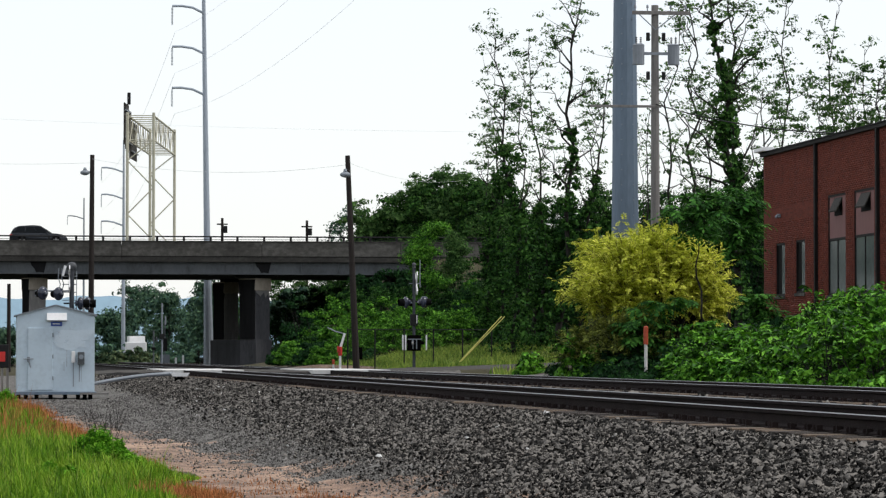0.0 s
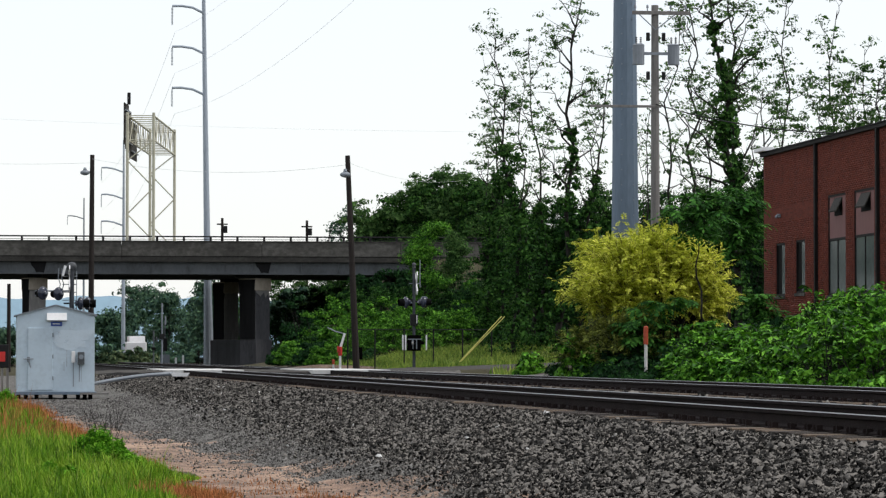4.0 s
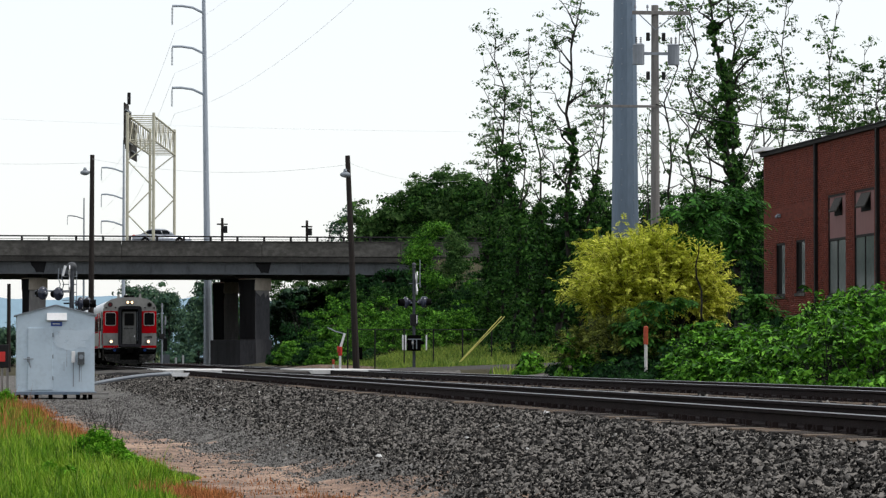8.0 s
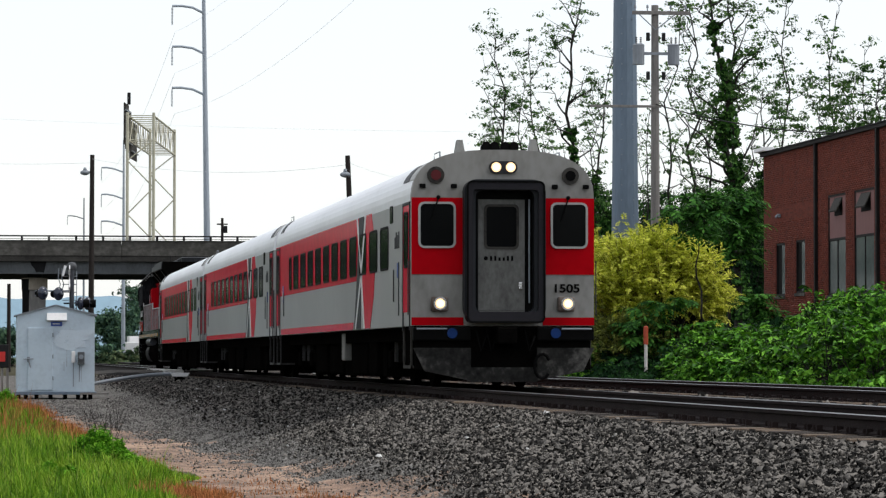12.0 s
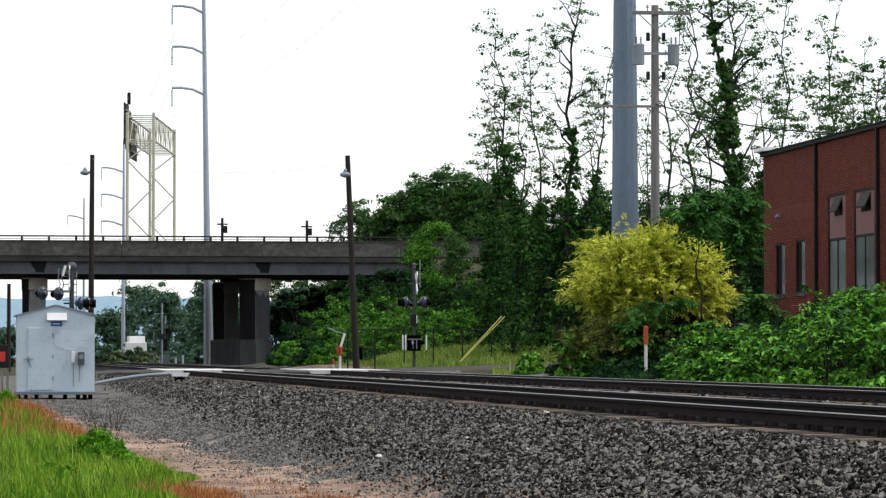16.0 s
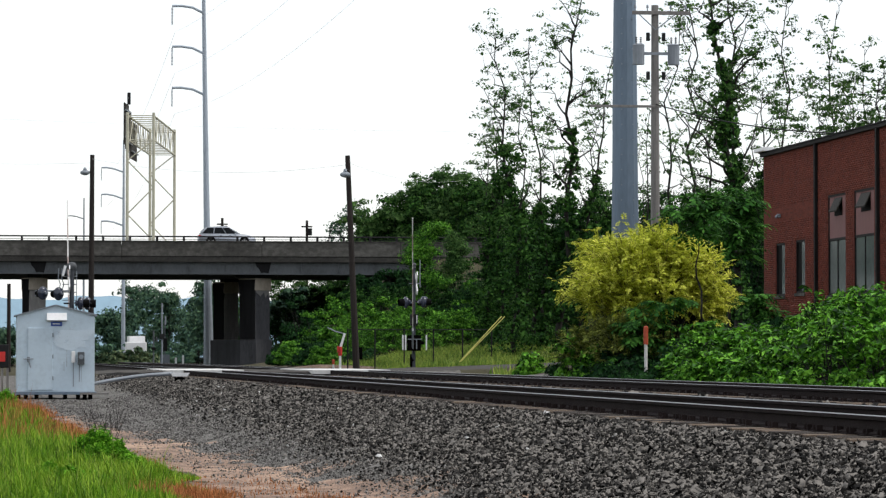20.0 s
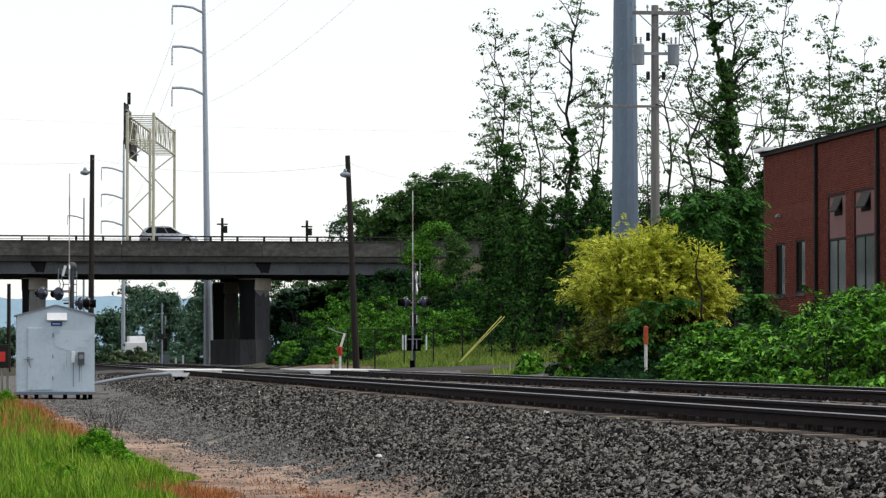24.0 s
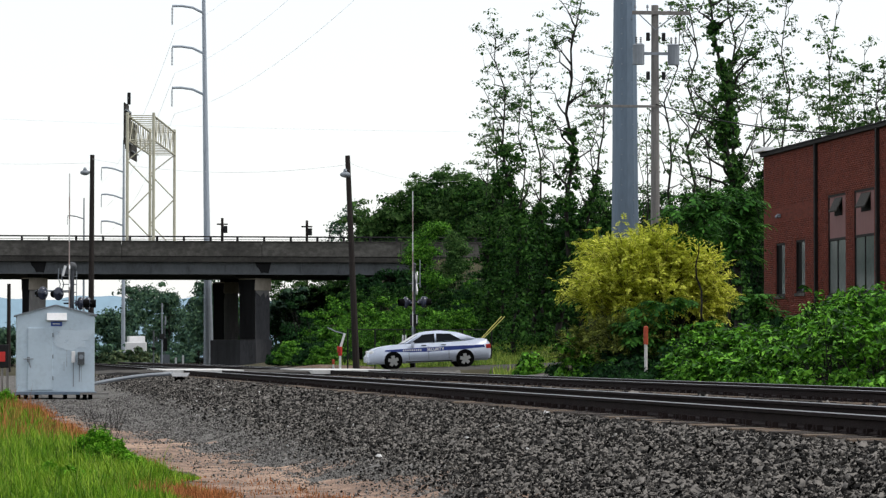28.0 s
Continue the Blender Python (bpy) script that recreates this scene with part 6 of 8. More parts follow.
def fern_shrub(at, sx, sy, sz, n, leaf, material, label):
    """A shrub of long feathered leaves in tiers."""
    t = thing("sumac_shrub", at, label, "shrub", "feather-leaved shrubs")
    c = rng.normal(0, 0.45, (n, 3)) * [sx, sy, 0] + np.array([0, 0, 1.0]) * (sz * (0.3 + 0.65 * rng.random((n, 1))))
    v, q = limb_mesh([((p[0] * 0.3, p[1] * 0.3, -0.2), p, 0.022, 0.008) for p in c], 4)
    raw("branchwork", v, q, M["bark"], t)
    b = np.repeat(c, 9, 0)
    a = rng.uniform(0, 2 * np.pi, len(b))
    fronds("foliage", b, np.stack([np.cos(a), np.sin(a), rng.uniform(-0.1, 0.6, len(b))], -1), leaf, M[material], t, 7, 0.3, 0.5)
    return t


fern_shrub(site(1165, 93.5, -0.1), 0.95, 0.5, 2.35, 24, 0.5, "leaf_fern", "dark green feather-leaved shrub growing through the yellow one")
fern_shrub(site(1115, 93.2, -0.1), 0.8, 0.5, 1.75, 20, 0.42, "leaf_fern", "dark green feather-leaved shrub before the yellow one")
fern_shrub(site(1345, 98, -0.1), 0.6, 0.5, 1.5, 14, 0.5, "leaf_fern", "low feather-leaved shrub beside the brick wall")
# leaf_dark shrubs behind the saplings stand in for the shaded gaps between them.
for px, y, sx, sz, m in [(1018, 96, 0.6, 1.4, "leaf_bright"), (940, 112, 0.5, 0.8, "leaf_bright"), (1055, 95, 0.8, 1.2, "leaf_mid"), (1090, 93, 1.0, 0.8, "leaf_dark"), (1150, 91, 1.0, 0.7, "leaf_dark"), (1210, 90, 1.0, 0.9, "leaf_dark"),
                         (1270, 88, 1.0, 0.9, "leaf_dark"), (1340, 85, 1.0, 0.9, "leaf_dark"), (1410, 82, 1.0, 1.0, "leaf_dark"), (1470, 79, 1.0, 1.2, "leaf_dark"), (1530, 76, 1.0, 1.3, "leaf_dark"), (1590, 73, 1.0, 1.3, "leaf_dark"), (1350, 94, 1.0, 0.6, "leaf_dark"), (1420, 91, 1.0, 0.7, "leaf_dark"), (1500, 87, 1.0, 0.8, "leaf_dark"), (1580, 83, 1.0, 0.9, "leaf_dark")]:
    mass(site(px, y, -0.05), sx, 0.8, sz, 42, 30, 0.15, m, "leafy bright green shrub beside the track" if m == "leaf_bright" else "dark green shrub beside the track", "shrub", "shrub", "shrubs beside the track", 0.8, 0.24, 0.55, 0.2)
# upright saplings: how high they reach along the line of the track
k = 0
for px in range(1200, 1600, 13):
    for y0, lower in ((-6.5, 58), (-3.5, 30), (0, 8), (3.5, 0)):
        y = 88 - (px - 1200) * 0.042 + y0 + random.uniform(-1.5, 1.5)
        ytop = float(np.interp(px, [1200, 1250, 1320, 1400, 1450, 1480, 1520, 1600], [598, 570, 580, 560, 535, 492, 505, 492])) + random.uniform(-8, 22) + lower
        at = site(px + random.uniform(-6, 6), y, -0.03)
        top = 0.513 + (632 - ytop) / 5929 * y * 1.02
        if at[0] > 17.2 and top - at[2] > 0.3:
            sapling(at, top - at[2], 900 + k, "leaf_bright" if random.random() < 0.8 else "leaf_mid", "upright bright green sapling with drooping leaves")
        k += 1
for k, y in enumerate(np.arange(64, 101, 3.2)):
    x = 17.45 + 0.25 * math.sin(k * 2.1)
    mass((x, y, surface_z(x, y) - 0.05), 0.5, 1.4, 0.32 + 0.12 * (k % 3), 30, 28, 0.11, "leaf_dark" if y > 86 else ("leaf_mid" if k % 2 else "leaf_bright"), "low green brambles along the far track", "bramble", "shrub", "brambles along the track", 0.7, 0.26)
tree(site(1268, 92.5), rise_to(1268, 92.5, 372), 1.35, "young tree with a bent thin trunk and feathered leaves", 301, 0.05, 0, 0.8, 9, 4, 4, 0.17, (-0.4, 0), "leaf_fern", 0.42, name="young_tree", group="", bow=-0.25, feather=0.5)
tree(site(1292, 104), rise_to(1292, 104, 360), 0.95, "young leafy tree beside the brick wall", 302, 0.07, 0, 0.5, 13, 4, 5, 0.24, (0.1, 0), "leaf_fern", 0.6, name="young_tree", group="", feather=0.6)
tree(site(1225, 112), rise_to(1225, 112, 390), 1.3, "young feather-leaved tree behind the yellow shrub", 303, 0.06, 0, 0.5, 9, 4, 5, 0.24, (0.1, 0), "leaf_fern", 0.6, name="young_tree", group="", feather=0.6)

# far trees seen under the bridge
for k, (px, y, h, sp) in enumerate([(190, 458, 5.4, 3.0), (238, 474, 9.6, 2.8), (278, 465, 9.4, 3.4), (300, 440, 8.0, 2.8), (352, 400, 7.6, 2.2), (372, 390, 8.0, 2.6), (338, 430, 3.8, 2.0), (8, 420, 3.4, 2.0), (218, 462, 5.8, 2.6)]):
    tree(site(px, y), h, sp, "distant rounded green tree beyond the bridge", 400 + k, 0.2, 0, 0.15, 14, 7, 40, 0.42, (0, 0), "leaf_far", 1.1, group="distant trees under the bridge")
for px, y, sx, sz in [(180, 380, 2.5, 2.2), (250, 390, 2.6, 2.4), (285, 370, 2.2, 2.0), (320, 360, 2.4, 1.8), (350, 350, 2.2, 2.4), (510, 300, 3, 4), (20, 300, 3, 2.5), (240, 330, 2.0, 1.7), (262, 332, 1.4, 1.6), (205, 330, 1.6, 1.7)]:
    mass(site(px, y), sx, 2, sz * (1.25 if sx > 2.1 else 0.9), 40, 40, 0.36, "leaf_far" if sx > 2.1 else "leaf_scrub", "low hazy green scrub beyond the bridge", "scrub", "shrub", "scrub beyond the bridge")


# ---- grasses ----
def blades(name, n, place, height, material, label, width=0.012, bend=0.35):
    p, hs = place(n)
    n = len(p)
    h = height * rng.lognormal(0, 0.3, n) * hs
    a = rng.uniform(0, 2 * np.pi, n)
    lean = np.stack([np.cos(a), np.sin(a)], -1) * (h * bend * rng.random(n))[:, None]
    side = np.stack([-np.sin(a), np.cos(a)], -1) * (width * (0.6 + rng.random(n)))[:, None]
    z0 = p[:, 2]
    v = np.stack([np.c_[p[:, :2] - side, z0], np.c_[p[:, :2] + side, z0], np.c_[p[:, :2] + lean * 0.4 + side * 0.7, z0 + h * 0.6], np.c_[p[:, :2] + lean * 0.4 - side * 0.7, z0 + h * 0.6], np.c_[p[:, :2] + lean, z0 + h]], 1)
    i = 5 * np.arange(n)[:, None]
    f = np.concatenate([i + [0, 1, 2], i + [0, 2, 3], i + [3, 2, 4]])
    return tagged(raw(name, v.reshape(-1, 3), f, material), label, "grass", kind="stuff")


def verge(y0, y1, x0, inset, keep_red=None):
    def place(n):
        y = rng.uniform(y0, y1, n)
        edge = dirt_edge(y)[1] + 0.25 * np.sin(y * 1.7) - inset
        x = x0 + (edge - x0) * rng.random(n)
        hs = np.clip((edge - x) / 0.8 + 0.25, 0.25, 1.0) * (0.8 + 0.3 * np.sin(x * 3.1 + 0.4 * y) * np.sin(y * 0.7) + 0.35 * np.sin(x * 7.3 + 1) * np.sin(y * 1.9))
        return np.stack([x, y, ground_z(x, y)], -1), hs
    return place


blades("grass", 84000, verge(31, 62, -0.9, 0.4), 0.17, M["grass"], "lush green grass beside the path", 0.005, 0.9)
blades("grass", 32000, verge(62, 104, -0.9, 0.3), 0.22, M["grass"], "lush green grass beside the path", 0.008, 0.8)
blades("dry_grass", 6000, verge(31, 96, -0.9, 0.5), 0.3, M["grass_pale"], "thin pale seed stalks in the grass", 0.003, 0.7)
blades("sorrel", 5000, verge(55, 104, -0.9, 0.15), 0.33, M["grass_red"], "thin rusty red seed heads over the grass", 0.007, 0.6)
for px, y, n_, w_, h_ in ((300, 36.5, 2400, 0.26, 0.10), (360, 36, 1300, 0.22, 0.07), (250, 37, 1500, 0.18, 0.12), (600, 35, 500, 0.2, 0.04), (520, 36.5, 400, 0.2, 0.04), (470, 39.5, 260, 0.2, 0.04), (230, 47, 500, 0.2, 0.07), (120, 63, 700, 0.25, 0.12), (45, 84, 900, 0.22, 0.26), (65, 80, 500, 0.2, 0.2), (90, 68, 400, 0.25, 0.12)):
    cx_, cy_ = site(px, y)[:2]
    blades("sorrel", n_, lambda n: (lambda x, yy: (np.stack([x, yy, ground_z(x, yy)], -1), 0.5 + 0.6 * rng.random(n)))(cx_ + rng.normal(0, w_, n), cy_ + rng.normal(0, w_ * 4, n)), h_, M["grass_red"], "loose patch of rusty red sorrel", 0.004, 0.9)
blades("sorrel", 700, verge(31, 60, 2.2, -0.1), 0.04, M["grass_red"], "rusty red sorrel at the edge of the grass", 0.012)
blades("sorrel", 2200, verge(60, 96, 0.6, -0.1), 0.11, M["grass_red"], "rusty red sorrel at the edge of the grass", 0.016)


def field(x0, x1, y0, y1):
    def place(n):
        x, y = rng.uniform(x0, x1, n), rng.uniform(y0, y1, n)
        return np.stack([x, y, ground_z(x, y)], -1), 0.6 + 0.5 * np.sin(x * 2) ** 2
    return place


blades("meadow_grass", 60000, field(18.6, 30.5, 140.5, 186), 0.27, M["grass_pale"], "pale tall meadow grass beyond the crossing road", 0.009, 1.1)
blades("meadow_grass", 5000, field(19.5, 30, 118, 128), 0.34, M["grass_pale"], "pale tall meadow grass before the crossing road", 0.03)
for px, y in ((180, 62), (200, 60), (165, 64), (205, 66)):
    w = thing("dry_weed", site(px, y), "thin dry brown weed stalks on the dirt", "weed", "dry weeds")
    one("stalk", lambda m: [tube(m, (random.uniform(-0.08, 0.08), 0, 0), (random.uniform(-0.25, 0.25), random.uniform(-0.1, 0.1), random.uniform(0.3, 0.65)), 0.006, 0.003, n=5) for _ in range(6)], M["bark"], w)
for px, y, s, h, m in ((178, 46, 0.30, 0.50, "leaf_weed"), (155, 47, 0.26, 0.42, "leaf_weed"), (208, 45.5, 0.22, 0.36, "leaf_weed"), (235, 44, 0.2, 0.2, "leaf_weed"), (8, 88, 0.3, 0.5, "leaf_weed"), (120, 40, 0.16, 0.2, "leaf_weed"), (90, 41, 0.16, 0.22, "leaf_weed"), (155, 39, 0.14, 0.18, "leaf_weed"), (60, 52, 0.16, 0.2, "leaf_mid"), (185, 38.5, 0.12, 0.14, "leaf_weed"), (215, 39.5, 0.1, 0.12, "leaf_weed"), (260, 39, 0.12, 0.08, "leaf_weed")):
    mass(site(px, y), s, s * 1.4, h, 80, 42, 0.065, m, "leafy bright green weed clump in the grass", "weed_clump", "weed", "weed clumps", 0.9, 0.26, 0.28, 0.0, 4)
blades("seed_stalks", 900, verge(34, 70, -0.9, 0.5), 0.36, M["bark"], "thin dark seed stalks over the grass", 0.0022, 0.5)


# ---- belts of trees added out of view behind the camera and beyond the path, to block sky and darken reflections ----
def tree_belt(x0, y0, x1, y1, h, seed):
    t = thing("tree_belt", (0, 0, 0), "unseen belt of leafy green trees added behind the path to darken reflections", "trees")
    tagged(t, kind="structure")
    n = 34
    k = np.linspace(0, 1, n)
    c = np.stack([x0 + (x1 - x0) * k, y0 + (y1 - y0) * k, np.zeros(n)], -1)
    segs = [(p + [0, 0, -1.2], p + [rng.normal(0, 0.3), rng.normal(0, 0.3), h * 0.8], 0.3, 0.1) for p in c]
    v, q = limb_mesh(segs, 6)
    raw("trunk_row", v, q, M["bark"], t)
    up = rng.beta(1.2, 1.6, n * 260)
    wide = 2.2 * (1.1 - up ** 2)
    pts = np.repeat(c, 260, 0) + np.stack([rng.normal(0, 1, n * 260) * wide, rng.normal(0, 1, n * 260) * wide, up * h * np.repeat(0.5 + 1.0 * rng.random(n) ** 2, 260) * 1.25 - 1.0], -1)
    leaf_cloud("foliage", pts, 0.95, M["leaf"], t, 0.75)
    return t


tree_belt(-60, -30, 70, -34, 10, 1)
tree_belt(-34, -30, -32, 90, 11, 2)
tree_belt(-32, 90, -26, 245, 14, 3)
tree_belt(-25, 305, -16, 640, 18, 4)
tree_belt(-7.5, 152, -14, 226, 8, 5)


# ---- the train ----
COACH_L, HALF = 25.95, 1.505


def coach_section(z):
    """Half width of the body at the height z."""
    if z < 3.1:
        return HALF
    return HALF * max(0.0, 1 - min(1.0, (z - 3.1) / 0.82) ** 2.6) ** 0.36


def coach_outline(z_lo, z_hi, grow_by=0.0):
    """The closed outline of the body between two heights, as (x, z)."""
    zs_ = [z for z in (1.02, 2.0, 3.08, 3.2, 3.3, 3.4, 3.5, 3.58, 3.66, 3.72, 3.78, 3.82, 3.855, 3.88, 3.9, 3.915, 3.92) if z_lo - 1e-6 <= z <= z_hi + 1e-6]
    r = [(coach_section(z) + grow_by, z) for z in zs_]
    return r + [(-x, z) for x, z in reversed(r) if x > 0.001]


def side_panel(name, b, pts, material, side, depth=0.006, label=""):
    """A painted area of the side, a few millimetres proud; pts are (y, z)."""
    x = HALF if side > 0 else -HALF
    return one(name, lambda m: prism(m, pts, "x", x, x + side * depth), material, b, label)


def coach(cab, lab):
    c = thing("passenger_coach", (0, 0, 0), lab, "railway coach", "coaches of the train")
    L = COACH_L
    y0, y1 = 0.28, L - 0.28
    one("lower_body", lambda m: prism(m, coach_outline(1.02, 3.08), "y", y0, y1), M["train_grey"], c)
    one("roof", lambda m: prism(m, coach_outline(3.08, 3.92), "y", y0, y1), M["train_roof"], c, "pale silver curved roof", )
    for side in (-1, 1):
        yd0, yd1 = 7.5, L - 0.35
        side_panel("red_band", c, [(8.35, 1.93), (yd1, 1.93), (yd1, 3.1), (7.95, 3.1)], M["train_red"], side)
        side_panel("red_sill_stripe", c, [(9.0, 1.025), (yd1 - 1.3, 1.025), (yd1 - 1.3, 1.16), (8.95, 1.16)], M["train_red"], side)
        side_panel("charcoal_flash", c, [(8.8, 1.03), (7.7, 1.03), (7.75, 1.95), (7.2, 3.1), (7.95, 3.1), (8.35, 1.95)], M["train_dark"], side, 0.009)
        side_panel("red_flash", c, [(7.0, 1.03), (6.2, 1.03), (5.65, 1.6), (5.45, 2.1), (5.6, 2.7), (6.0, 3.1), (6.9, 3.1), (7.45, 1.95)], M["train_red"], side, 0.009)
        side_panel("white_line", c, [(8.62, 1.03), (8.45, 1.03), (7.55, 2.0), (6.75, 3.1), (6.95, 3.1), (7.7, 2.05)], M["white_plain"], side, 0.013)
        side_panel("white_line", c, [(7.2, 1.03), (7.0, 1.03), (7.5, 2.0), (8.15, 3.1), (8.35, 3.1), (7.65, 2.0)], M["white_plain"], side, 0.013)
        x = side * HALF
        for i in range(12):
            ya = 3.45 + 1.65 * i
            w = 1.14 if i < 11 else 0.55
            if ya + w > L - 3.0 and i == 11:
                ya = 21.55
            win = one("window", lambda m: prism(m, rounded(w - 0.05, 0.71, 0.07, 3, ya + w / 2, 2.4), "x", x, x + side * 0.010), M["window"], c)
            one("window_gasket", lambda m: frame_ring(m, rounded(w, 0.76, 0.1, 3, ya + w / 2, 2.4), rounded(w - 0.075, 0.685, 0.07, 3, ya + w / 2, 2.4), "x", x, x + side * 0.018), M["black"], win)
        one("small_window", lambda m: prism(m, rounded(0.36, 0.3, 0.04, 3, 3.0, 2.95), "x", x, x + side * 0.016), M["window"], c)
        for ya in (0.45, L - 1.45):
            d = one("vestibule_door", lambda m: box(m, (min(x, x + side * 0.012), ya + 0.09, 1.25), (max(x, x + side * 0.012), ya + 0.91, 3.02)), M["train_red"], c)
            one("door_window", lambda m: prism(m, rounded(0.45, 0.85, 0.05, 3, ya + 0.5, 2.45), "x", x, x + side * 0.02), M["window"], d)
            one("door_window_gasket", lambda m: frame_ring(m, rounded(0.53, 0.93, 0.09, 3, ya + 0.5, 2.45), rounded(0.44, 0.84, 0.06, 3, ya + 0.5, 2.45), "x", x, x + side * 0.026), M["black"], d)
            one("door_surround", lambda m: (box(m, (min(x, x + side * 0.02), ya + 0.035, 0.95), (max(x, x + side * 0.02), ya + 0.08, 3.07)), box(m, (min(x, x + side * 0.02), ya + 0.92, 0.95), (max(x, x + side * 0.02), ya + 0.965, 3.07)), box(m, (min(x, x + side * 0.02), ya + 0.08, 3.03), (max(x, x + side * 0.02), ya + 0.92, 3.07))), M["train_dark"], d)
            for yr in (ya - 0.12, ya + 1.12):
                one("door_handrail", lambda m: tube(m, (x + side * 0.06, yr, 1.2), (x + side * 0.06, yr, 2.1), 0.011, n=6), M["louvre_grey"], d)
            st = one("step_well", lambda m: box(m, (x - side * 0.5, ya + 0.02, 0.35), (x - side * 0.04, ya + 0.98, 1.25)), M["soot"], c)
            one("step_frame", lambda m: [box(m, (min(x, x - side * 0.03), ya + q, 0.32), (max(x, x - side * 0.03), ya + q + 0.05, 1.02)) for q in (0.0, 0.95)] and box(m, (min(x, x - side * 0.35), ya, 0.32), (max(x, x - side * 0.35), ya + 1.0, 0.37)), M["skirt" if cab and ya < 1 else "step_and_tank_grey"], st)
        one("access_sign", lambda m: box(m, (min(x, x + side * 0.008), 2.05, 1.85), (max(x, x + side * 0.008), 2.25, 2.1)), M["blue_sign"], c)
        one("access_sign", lambda m: box(m, (min(x, x + side * 0.01), L - 2.35, 1.78), (max(x, x + side * 0.01), L - 2.13, 2.16)), M["blue_sign"], c, "blue wheelchair access sign")
        one("access_symbol", lambda m: (tube(m, (x + side * 0.011, L - 2.25, 2.08), (x + side * 0.014, L - 2.25, 2.08), 0.028, n=10), path_tube(m, [(x + side * 0.012, L - 2.25, 2.03), (x + side * 0.012, L - 2.25, 1.93), (x + side * 0.012, L - 2.19, 1.93), (x + side * 0.012, L - 2.17, 1.84)], 0.012, 5)), M["white_plain"], c)
        for yy in (2.6, L - 2.5):
            one("side_cable", lambda m: tube(m, (x + side * 0.02, yy, 1.45), (x + side * 0.02, yy, 2.0), 0.012, n=6), M["louvre_grey"], c)
        for i, h in enumerate((0.2, 0.16, 0.2, 0.14)):
            one("logo_bar", lambda m: box(m, (min(x, x + side * 0.008), 1.95 + 0.17 * i, 2.35), (max(x, x + side * 0.008), 2.07 + 0.17 * i, 2.35 + h * 1.4)), M["train_dark"], c)
        for ya, yb, mt in ((1.05, 1.75, "train_dark"), (0.35, 0.95, "galv_light"), (L - 1.75, L - 1.05, "train_dark")):
            zs_ = (3.42, 3.52, 3.62, 3.70)
            hatch = [(side * (coach_section(z) + 0.012), z + 0.005) for z in zs_] + [(side * (coach_section(z) - 0.05), z) for z in reversed(zs_)]
            one("roof_hatch", lambda m: prism(m, hatch, "y", ya, yb), M[mt], c, "roof end hatch")
        one("roof_grab_iron", lambda m: path_tube(m, [(side * 1.0, 0.6, 3.78), (side * 1.0, 0.6, 3.9), (side * 1.0, 1.3, 3.9), (side * 1.0, 1.3, 3.78)], 0.014, 6), M["galv"], c)
    # underframe, boxes and trucks
    one("underframe", lambda m: (box(m, (-1.3, 1.6, 0.78), (1.3, L - 1.6, 1.02)), box(m, (-1.15, 6.6, 0.15), (1.15, L - 6.6, 0.8))), M["soot"], c)
    for ya, yb, xo, mt in ((7.2, 8.4, 1.28, "soot"), (9.0, 11.6, 1.25, "soot"), (12.2, 12.75, 1.32, "door_grey" if cab else "soot"), (13.6, 16.0, 1.22, "soot"), (16.4, 18.6, 1.25, "soot")):
        for side in (-1, 1):
            one("equipment_box", lambda m: box(m, (min(side * 0.6, side * xo), ya, 0.44 if yb - ya < 0.6 else 0.18), (max(side * 0.6, side * xo), yb, 0.98), 0.03), M[mt], c)
    for yc in (4.4, L - 4.4):
        k = one("truck", lambda m: (box(m, (-1.15, yc - 1.7, 0.4), (-0.98, yc + 1.7, 0.66), 0.03), box(m, (0.98, yc - 1.7, 0.4), (1.15, yc + 1.7, 0.66), 0.03), box(m, (-1.1, yc - 0.3, 0.35), (1.1, yc + 0.3, 0.75), 0.03), box(m, (-0.6, yc - 2.1, 0.11), (0.6, yc + 2.1, 0.8), 0.03)), M["soot"], c)
        for dy in (-1.3, 1.3):
            one("wheelset", lambda m: (tube(m, (-0.80, yc + dy, 0.455), (-0.67, yc + dy, 0.455), 0.455, n=24), tube(m, (0.67, yc + dy, 0.455), (0.80, yc + dy, 0.455), 0.455, n=24), tube(m, (-0.7, yc + dy, 0.455), (0.7, yc + dy, 0.455), 0.08, n=10)), M["soot"], k)
            for side in (-1, 1):
                one("axle_box", lambda m: box(m, (min(side * 0.98, side * 1.22), yc + dy - 0.17, 0.3), (max(side * 0.98, side * 1.22), yc + dy + 0.17, 0.62), 0.03), M["soot"], k)
                one("spring", lambda m: tube(m, (side * 1.1, yc + dy * 0.45, 0.42), (side * 1.1, yc + dy * 0.45, 0.8), 0.11, n=10), M["dark_steel"], k)
    # ends
    one("diaphragm", lambda m: frame_ring(m, rounded(1.35, 2.32, 0.2, 4, 0, 2.26), rounded(0.98, 2.0, 0.12, 4, 0, 2.24), "y", 0.02, y0), M["train_dark"], c)
    one("diaphragm", lambda m: frame_ring(m, rounded(1.35, 2.32, 0.2, 4, 0, 2.26), rounded(0.98, 2.0, 0.12, 4, 0, 2.24), "y", y1, L - 0.02), M["rubber"], c)
    one("coupler", lambda m: box(m, (-0.16, -0.25, 0.72), (0.16, 0.4, 1.0), 0.03), M["soot"], c)
    one("coupler", lambda m: box(m, (-0.2, L - 0.4, 0.72), (0.2, L + 0.02, 1.0), 0.03), M["soot"], c)
    if cab:
        cab_front(c, y0)
    return c


